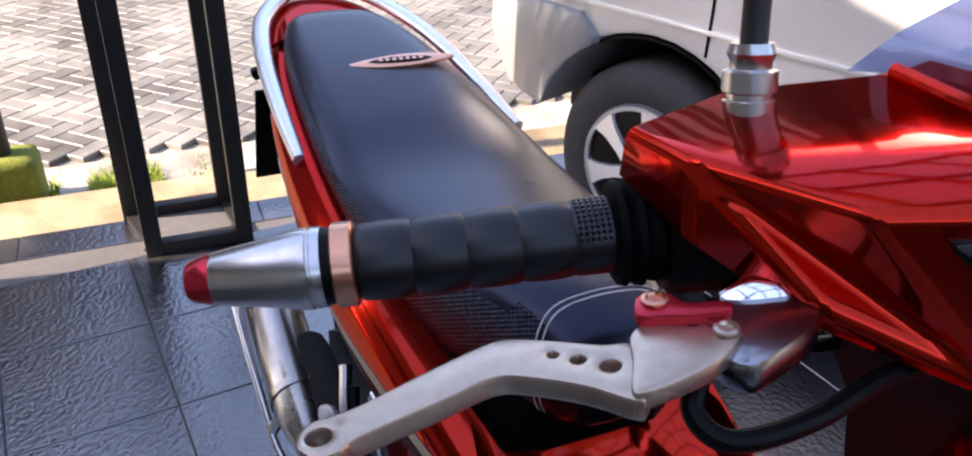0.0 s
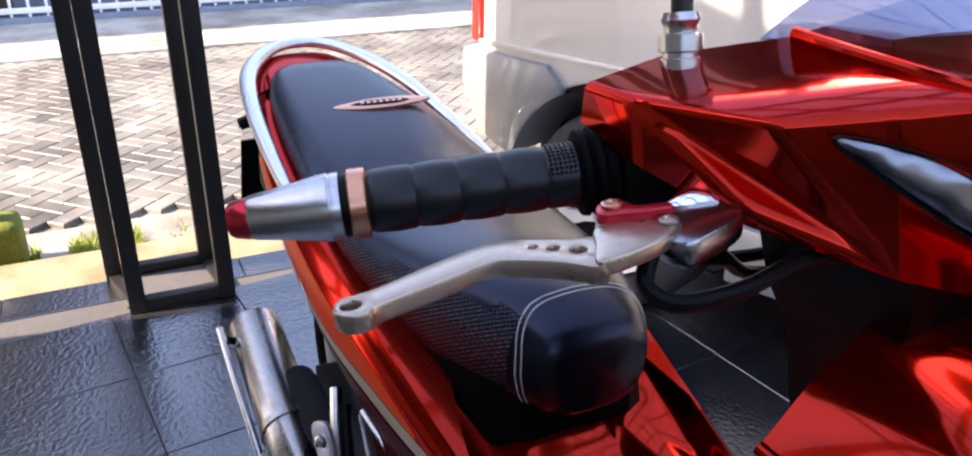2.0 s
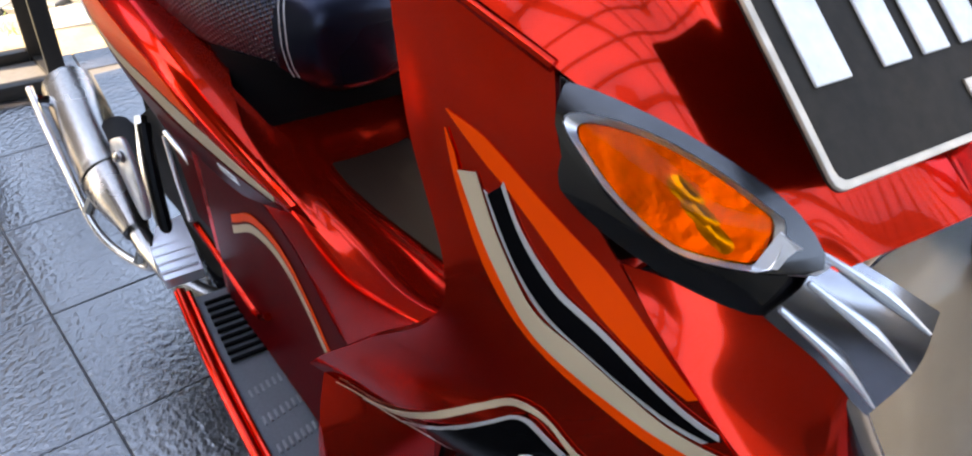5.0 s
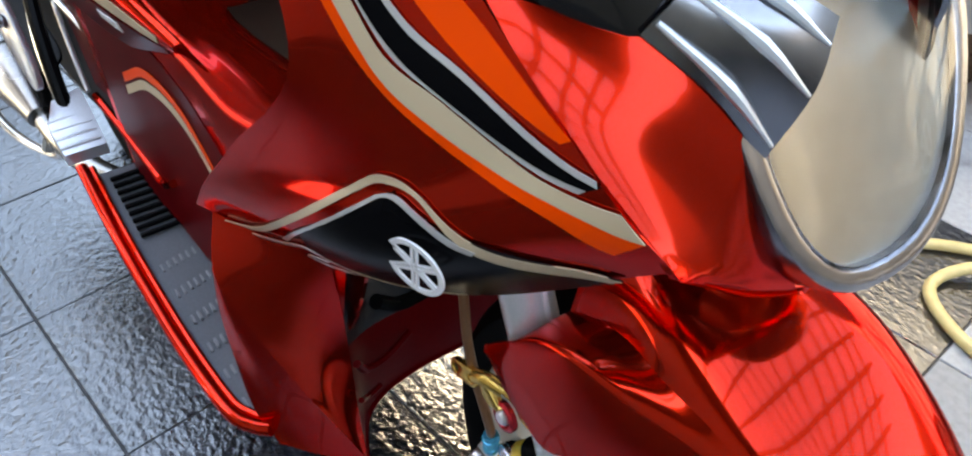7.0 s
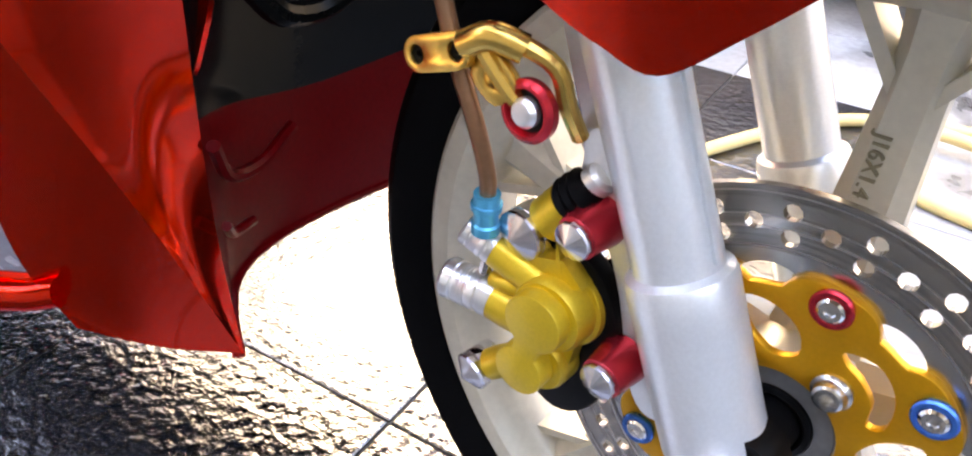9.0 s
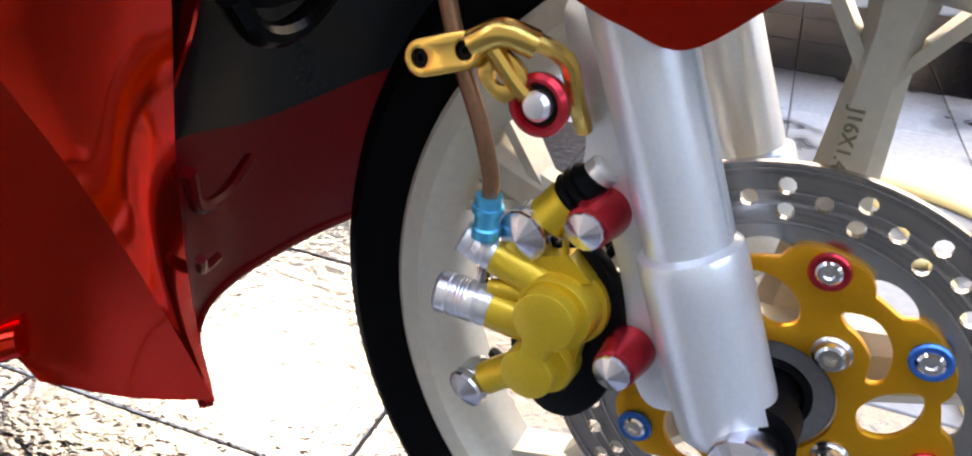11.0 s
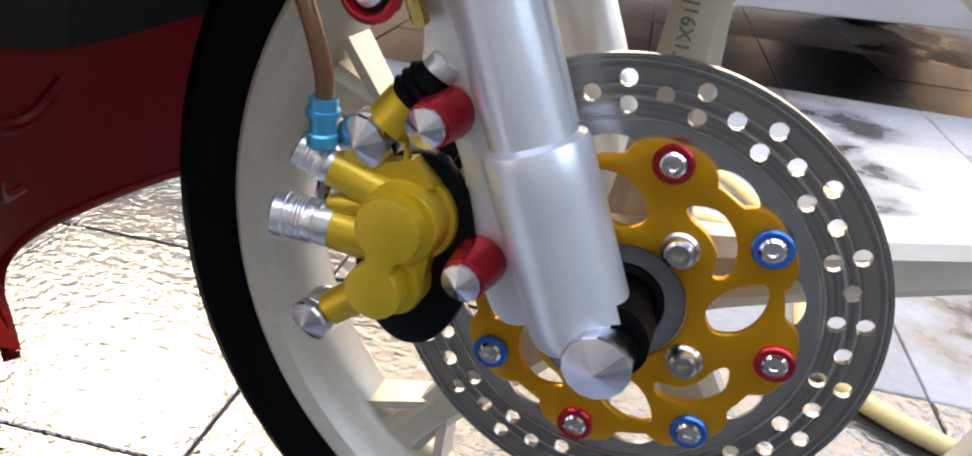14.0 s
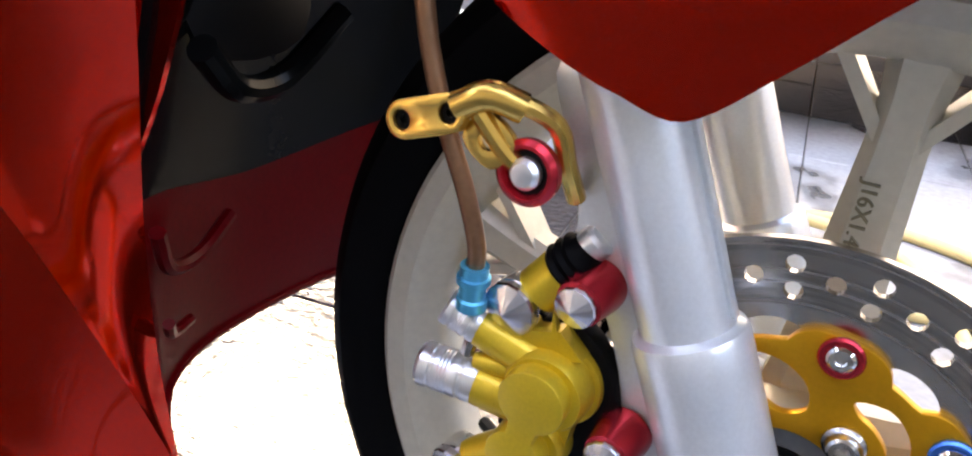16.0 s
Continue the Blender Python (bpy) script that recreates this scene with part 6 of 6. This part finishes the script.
bar_end = part("bar_end_weight", lathe([(0.010, 0.0), (0.010, 0.0105), (0.012, 0.0115), (0.030, 0.0142), (0.046, 0.0172), (0.051, 0.0176), (0.0515, 0.0168), (0.0525, 0.0168), (0.053, 0.0174), (0.057, 0.0172), (0.057, 0)], B0, BD, 36), STEEL, scooter, "machined aluminium bar end with red tip")
part("red_tip", lathe([(0.0, 0.0), (0.0, 0.0078), (0.002, 0.0092), (0.009, 0.0108), (0.0115, 0.0108), (0.0115, 0)], B0, BD, 28), REDA, bar_end, "red anodised tip")
part("end_ring", lathe([(0.0572, 0.0), (0.0572, 0.0165), (0.0608, 0.0165), (0.0608, 0)], B0, BD, 28), BLACK, bar_end)
part("copper_ring", lathe([(0.061, 0.0), (0.061, 0.0172), (0.0618, 0.0182), (0.0695, 0.0182), (0.0703, 0.0172), (0.0703, 0)], B0, BD, 36), COPPER, bar_end, "copper ring")
prof = [(0.0705, 0.0), (0.0705, 0.0150), (0.072, 0.0162)]
s_ = 0.072
for k in range(4):
    L = 0.0225
    prof += [(s_ + 0.002, 0.0165), (s_ + L * 0.5, 0.0171), (s_ + L - 0.002, 0.0167), (s_ + L, 0.0159)]
    s_ += L
prof += [(s_ + 0.002, 0.0166), (0.178, 0.0168), (0.178, 0.0)]
grip = part("throttle_grip", lathe(prof, B0, BD, 40), GRIPR, scooter, "black rubber throttle grip with finger ridges")
ax1 = BD.orthogonal().normalized()
stud = bmesh.new()
for i in range(6):
    for j in range(9):
        a = math.pi * 2 * j / 40
        nrm = (Vector((0.45, -0.1, 0.88)) - BD * Vector((0.45, -0.1, 0.88)).dot(BD)).normalized()
        nrm = Matrix.Rotation(radians(-36 + 9 * j), 3, BD) @ nrm
        c = B0 + BD * (0.164 + 0.0024 * i) + nrm * 0.0168
        bmesh.ops.create_cube(stud, size=0.0013, matrix=Matrix.Translation(c))
part("grip_studs", stud, GRIPR, grip, "", 0)
part("grip_flange", lathe([(0.178, 0.0), (0.178, 0.0185), (0.180, 0.0225), (0.183, 0.0232), (0.185, 0.0205), (0.187, 0.0232), (0.190, 0.0238), (0.192, 0.0210), (0.194, 0.0222), (0.197, 0.0225), (0.199, 0.019), (0.199, 0)], B0, BD, 40), RUBBER, grip, "ribbed rubber flange")
part("throttle_housing", joined(lathe([(0.199, 0.0), (0.199, 0.026), (0.203, 0.029), (0.235, 0.030), (0.24, 0.026), (0.24, 0)], B0, BD, 32),
                                brick((-0.340, -0.205, 1.000), (-0.300, -0.15, 1.038), 0.012)), BLACK, scooter, "black throttle housing")
part("handlebar", tube([B0 + BD * 0.23, (-0.335, -0.12, 1.03), (-0.33, 0.0, 1.03), (-0.335, 0.12, 1.03), (-0.36, 0.215, 1.02), (-0.417, 0.40, 0.992)], 0.011, 5, 12), STEEL, scooter)
part("left_grip", tube([(-0.365, 0.235, 1.018), (-0.41, 0.385, 0.996)], 0.0165, 1, 24), GRIPR, scooter, "black rubber grip")

# -- brake lever --
LM = frame_of((-0.304, -0.379, 1.004), (0.289, 0.947, 0.137), (-0.078, -0.119, 0.99))
# its plane: x along the bar, y away from the rider's hand negative
lev_o = rounded([(-.0075, -.002), (-.0045, .0072), (.0045, .0096), (.014, .0135), (.034, .0245), (.056, .0355), (.066, .0372), (.082, .0325), (.098, .0262), (.108, .0245), (.1130, .0160), (.1065, -.004), (.1015, -.0055),
                 (.088, .0050), (.070, .0140), (.058, .0165), (.040, .0085), (.013, -.0030), (.007, -.0085), (-.001, -.0095)], 4)
lev_h = [ring(0.0042, 16, 0, 0), ring(0.0019, 12, .0803, .0243), ring(0.0026, 12, .0884, .0196), ring(0.0034, 14, .0984, .0136)]
lever = part("brake_lever", plate([lev_o] + lev_h, 0.0095, LM, 0.0016), LEVERM, scooter, "worn alloy brake lever with round holes")
part("lever_shoulder", plate([rounded([(.1015, -.0035), (.1075, -.005), (.122, -.0005), (.1335, .0055), (.1445, .0155), (.1452, .0225), (.138, .0268), (.1295, .0262), (.124, .0345), (.1145, .0315), (.108, .0255), (.1055, .012)], 4)], 0.008, LM @ Matrix.Translation((0, 0, 0.0022)), 0.0016), LEVERM, lever)
adj = part("span_adjuster", plate([rounded([(.112, .030), (.114, .0405), (.120, .0438), (.127, .0405), (.131, .0335), (.1435, .0315), (.1445, .0255), (.131, .0255), (.122, .0275)], 4)], 0.0055, LM @ Matrix.Translation((0, 0, 0.0070)), 0.0011), REDA, lever, "red anodised span adjuster")
part("adjuster_screw", lathe([(0, 0.0050), (0.0015, 0.0050), (0.0018, 0.0035), (0.0006, 0.0028), (0.0006, 0)], LM @ Vector((.1200, .0362, .0072)), LM.to_3x3() @ Vector((0, 0, 1)), 20), COPPER, adj)
part("pivot_screw", lathe([(0, 0.0046), (0.0012, 0.0046), (0.0016, 0.003), (0.0004, 0.0024), (0.0004, 0)], LM @ Vector((.1405, .0195, .0026)), LM.to_3x3() @ Vector((0, 0, 1)), 20), LEVERM, adj)
perch = part("lever_perch", plate([rounded([(.134, .016), (.142, .004), (.154, .008), (.176, .024), (.180, .044), (.166, .058), (.152, .056), (.146, .042), (.138, .028)], 4)], 0.014, LM @ Matrix.Translation((0, 0, -0.001)), 0.003), DULLC, scooter, "grey metal lever perch")
part("perch_bolt", dome(rounded([(-.014, -.005), (.012, -.008), (.015, .004), (-.008, .008)], 4), LM @ Matrix.Translation((.162, .046, 0.0)), 0.005), CHROME, perch)
part("brake_cable", tube([LM @ Vector(p) for p in ((.130, .014, -.008), (.124, .004, -.018), (.134, -.006, -.024), (.165, .002, -.028), (.20, .02, -.03), (.23, .03, -.035))], 0.0042, 6, 10), BLACK, perch)
for pts in ([(-0.335, -0.20, 0.99), (-0.36, -0.17, 0.955), (-0.36, -0.10, 0.945), (-0.34, -0.03, 0.955)], [(-0.32, -0.17, 0.975), (-0.335, -0.13, 0.95), (-0.33, -0.06, 0.945), (-0.31, 0.0, 0.94)]):
    part("control_cable", tube(pts, 0.0042, 6, 10), BLACK, scooter, "black control cable")

# -- handlebar cowl --
CV = {"a": (-0.366, -0.235, 1.0652), "b": (-0.331, -0.229, 1.065), "c": (-0.273, -0.202, 1.068), "m": (-0.246, -0.160, 1.0751), "r": (-0.222, -0.120, 1.0820), "s": (-0.340, -0.126, 1.0856),
      "k": (-0.368, -0.185, 1.0751), "d": (-0.280, -0.203, 1.029), "e": (-0.366, -0.236, 1.045), "f": (-0.325, -0.228, 1.034), "g": (-0.278, -0.198, 1.016), "h": (-0.238, -0.148, 1.004),
      "i": (-0.186, -0.085, 0.990), "t": (-0.178, 0.0, 1.076), "u": (-0.345, 0.0, 1.106), "v": (-0.166, 0.0, 0.972)}


def cowl_bm():
    """Half of the handlebar cowl: flat pressed faces that meet in soft edges."""
    bm = bmesh.new()
    vs = {k: bm.verts.new(p) for k, p in CV.items()}
    for names in ("ksrmcba", "aefb", "bfgd", "bdh", "bhc", "chm", "dgh", "mhir", "srtu", "rivt"):
        bm.faces.new([vs[k] for k in names])
    bmesh.ops.recalc_face_normals(bm, faces=bm.faces)
    if sum(f.normal.z for f in bm.faces) < 0:
        bmesh.ops.reverse_faces(bm, faces=bm.faces)
    bmesh.ops.bevel(bm, geom=[e for e in bm.edges if e.is_manifold], offset=0.0042, segments=5, affect='EDGES', profile=0.5)
    bmesh.ops.solidify(bm, geom=bm.faces[:], thickness=0.0025)
    return bm


def crisp(ob, area=2e-5):
    """Keeps the large faces flat and the rounded edges between them smooth."""
    me = ob.data
    me.shade_smooth()
    seen = {}
    for p in me.polygons:
        for e in p.edge_keys:
            seen.setdefault(e, []).append(p.area > area)
    for e in me.edges:
        big = seen.get(e.key, [])
        e.use_edge_sharp = len(set(big)) > 1
    return ob


for fl in (False, True):
    f = (lambda b: flipped(b, Matrix.Diagonal((1, -1, 1, 1)))) if fl else (lambda b: b)
    cw = crisp(part("handlebar_cowl", f(cowl_bm()), RED, scooter, "glossy red handlebar cowl", 0))
    part("cowl_ridge", f(tube([(-0.341, -0.125, 1.0865), (-0.300, -0.124, 1.0848), (-0.255, -0.122, 1.083), (-0.224, -0.119, 1.081)], 0.0034, 4, 10)), RED, cw, "raised red ridge of the cowl")
    HL = frame_of((-0.2335, -0.128, 1.033), (0.481, 0.782, -0.398), (0.874, -0.461, 0.152))
    o_ = rounded([(-.064, 0.004), (-.03, .0135), (.015, .0165), (.046, .009), (.061, -.005), (.045, -.009), (.01, -.008), (-.03, -.003)], 4)
    part("lamp_bowl", f(dome(o_, HL @ Matrix.Translation((0, 0, 0.010)), 0.004, 0.002, 6)), LAMPIN, cw)
    ln = part("cowl_lens", f(dome([(x * 1.03, y * 1.05) for x, y in o_], HL @ Matrix.Translation((0, 0, 0.012)), 0.007, 0.002, 5)), CLEAR, cw, "clear cowl lamp lens")
    ln.visible_shadow = False
    part("lamp_frame", f(plate([[(x * 1.03, y * 1.06) for x, y in o_], [(x * 1.0, y * 1.0) for x, y in o_]], 0.004, HL @ Matrix.Translation((0, 0, 0.014)), 0.0008)), BLACK, cw)
vis_s = surface([[Vector(p) for p in r] for r in (
    [(-0.362, -0.128, 1.080), (-0.355, -0.105, 1.100), (-0.352, -0.055, 1.118), (-0.352, 0.0, 1.124)],
    [(-0.345, -0.112, 1.082), (-0.330, -0.092, 1.096), (-0.318, -0.05, 1.108), (-0.314, 0.0, 1.112)],
    [(-0.318, -0.092, 1.084), (-0.295, -0.075, 1.092), (-0.275, -0.04, 1.096), (-0.268, 0.0, 1.098)])], 4, 6)
part("visor", sheet(vis_s, 0.002), SMOKE, scooter, "smoky blue meter visor", 50)
part("visor", flipped(sheet(vis_s, 0.002), Matrix.Diagonal((1, -1, 1, 1))), SMOKE, scooter, "smoky blue meter visor", 50)
part("meter_body", dome(rounded([(-.05, -.09), (.05, -.09), (.055, .09), (-.055, .09)], 4), frame_of((-0.355, 0, 1.065), (1, 0, 0.3), (-0.3, 0, 1)), 0.02), BLACK, scooter)
part("cowl_underside", loft([[Vector(p) for p in l] for l in (
    [(-0.34, -0.225, 1.040), (-0.30, -0.208, 1.030), (-0.34, -0.20, 1.055)], [(-0.35, -0.10, 0.985), (-0.24, -0.10, 1.000), (-0.35, -0.09, 1.06)], [(-0.35, 0.10, 0.985), (-0.24, 0.10, 1.000), (-0.35, 0.09, 1.06)], [(-0.34, 0.225, 1.040), (-0.30, 0.208, 1.030), (-0.34, 0.20, 1.055)])]), BLACK, scooter, "", 30)
part("inner_column_cover", loft([[Vector((x0, -w, z)), Vector((x1, -w * 0.9, z)), Vector((x1 + 0.02, 0, z)), Vector((x1, w * 0.9, z)), Vector((x0, w, z))] for x0, x1, w, z in ((-0.345, -0.25, 0.060, 0.80), (-0.340, -0.255, 0.090, 0.90), (-0.335, -0.250, 0.120, 0.945), (-0.340, -0.235, 0.140, 1.01))]), BLACK, scooter, "black inner column cover", 40)
mir = part("mirror_stem", tube([(-0.352, -0.186, 1.070), (-0.362, -0.184, 1.11), (-0.370, -0.182, 1.16), (-0.385, -0.19, 1.26), (-0.40, -0.21, 1.33)], 0.0056, 5, 14), STEELB, scooter, "dark mirror stem with turned collar")
part("mirror_collar", lathe([(0, 0.0105), (0.008, 0.0105), (0.0085, 0.0092), (0.011, 0.0092), (0.012, 0.0112), (0.020, 0.0112), (0.021, 0.0085), (0.024, 0.0085), (0.027, 0.0100), (0.031, 0.0088), (0.031, 0)], (-0.353, -0.186, 1.068), (-0.22, 0.03, 1), 28), STEEL, mir, "turned steel collar")
part("mirror_head", dome(rounded([(-.06, -.035), (.06, -.03), (.065, .025), (-.055, .035)], 4), frame_of((-0.405, -0.215, 1.36), (0.1, 1, 0), (1, -0.1, 0.1)), 0.02), BLACK, mir)
part("mirror_glass", plate([rounded([(-.055, -.031), (.055, -.027), (.06, .022), (-.05, .031)], 4)], 0.002, frame_of((-0.411, -0.215, 1.36), (-0.1, -1, 0), (-1, 0.1, -0.1))), CHROME, mir)

# ---- floor tiles and pavers ----
def tile_mesh(name, sx, sy, h, material, bevel):
    bm = brick((-sx / 2, -sy / 2, -h), (sx / 2, sy / 2, 0))
    es = [e for e in bm.edges if all(v.co.z > -1e-6 for v in e.verts)]
    bmesh.ops.bevel(bm, geom=es, offset=bevel, segments=1, affect='EDGES')
    me = bpy.data.meshes.new(name)
    bm.to_mesh(me)
    bm.free()
    me.materials.append(material)
    return me


TS = 0.32
TROT = Matrix.Rotation(radians(6.5), 4, 'Z')
wet_and_shade_me, dry_me = tile_mesh("tile", TS - 0.003, TS - 0.003, 0.02, WET_AND_SHADE, 0.0015), tile_mesh("tile", TS - 0.003, TS - 0.003, 0.02, DRY, 0.0015)
rng = random.Random(11)
for i in range(-9, 12):
    for j in range(-9, 13):
        p = Matrix.Translation((-0.308, 0.005, 0)) @ TROT @ Vector(((i + 0.5) * TS, (j + 0.5) * TS, 0))
        if not (-2.24 < p.x < 3.2 and -2.3 < p.y < 3.4):
            continue
        # dark tiles from y 1.62 to 2.24 stand in for the van's shadow
        t = new("tile", dry_me if ((0.42 < p.y < 3.4 and p.x > 0.05) or (0.95 < p.y < 3.4 and p.x > -0.6)) and not 1.62 < p.y < 2.24 else wet_and_shade_me)
        t.matrix_basis = Matrix.Translation((p.x, p.y, rng.uniform(-0.0008, 0.0008))) @ TROT @ Matrix.Rotation(rng.uniform(-0.002, 0.002), 4, 'X')
        t.parent = floor
# cut tiles along the edge
for j in range(-7, 11):
    y = j * TS
    t = new("tile", tile_mesh("tile", 0.13, TS - 0.004, 0.02, WET_AND_SHADE, 0.0015))
    t.matrix_basis = Matrix.Translation((-2.333, y, 0.0))
    t.parent = floor

pav_me = tile_mesh("paver", 0.152, 0.0745, 0.03, PAVE, 0.003)
L, W_ = 0.155, 0.0775
spots = []
HB = Matrix.Rotation(radians(45), 4, 'Z')
for a in range(-130, 130):
    for b in range(-60, 60):
        for kind in (0, 1):
            x = a * W_ + b * 2 * L
            y = a * W_
            if kind == 0:
                c, r = Vector((x + L / 2, y + W_ / 2, 0)), 0.0
            else:
                c, r = Vector((x + L + W_ / 2, y, 0)), math.pi / 2
            p = HB @ c
            q = Vector((p.x - 4.4, p.y, 0))
            if -5.72 < q.x < -3.10 and -2.6 < q.y < 2.8:
                spots.append((q, r))
spots = sorted({(round(q.x, 3), round(q.y, 3), round(r, 3)) for q, r in spots}, key=lambda s: (s[0] + 3.0) ** 2 + (s[1] + 0.3) ** 2)
far = bmesh.new()
rng = random.Random(5)
for n, (x, y, r) in enumerate(spots):
    m = Matrix.Translation((x, y, -0.090 + rng.uniform(-0.001, 0.001))) @ HB @ Matrix.Rotation(r, 4, 'Z') @ Matrix.Rotation(rng.uniform(-0.006, 0.006), 4, 'X')
    if n < 300:
        t = new("paver", pav_me)
        t.matrix_basis = m
        t.parent = road
    else:
        far.from_mesh(pav_me)
        far.verts.ensure_lookup_table()
        for v in far.verts[-len(pav_me.vertices):]:
            v.co = m @ v.co
tagged(part("far_pavers", far, PAVE, road, "", 0), kind="stuff")
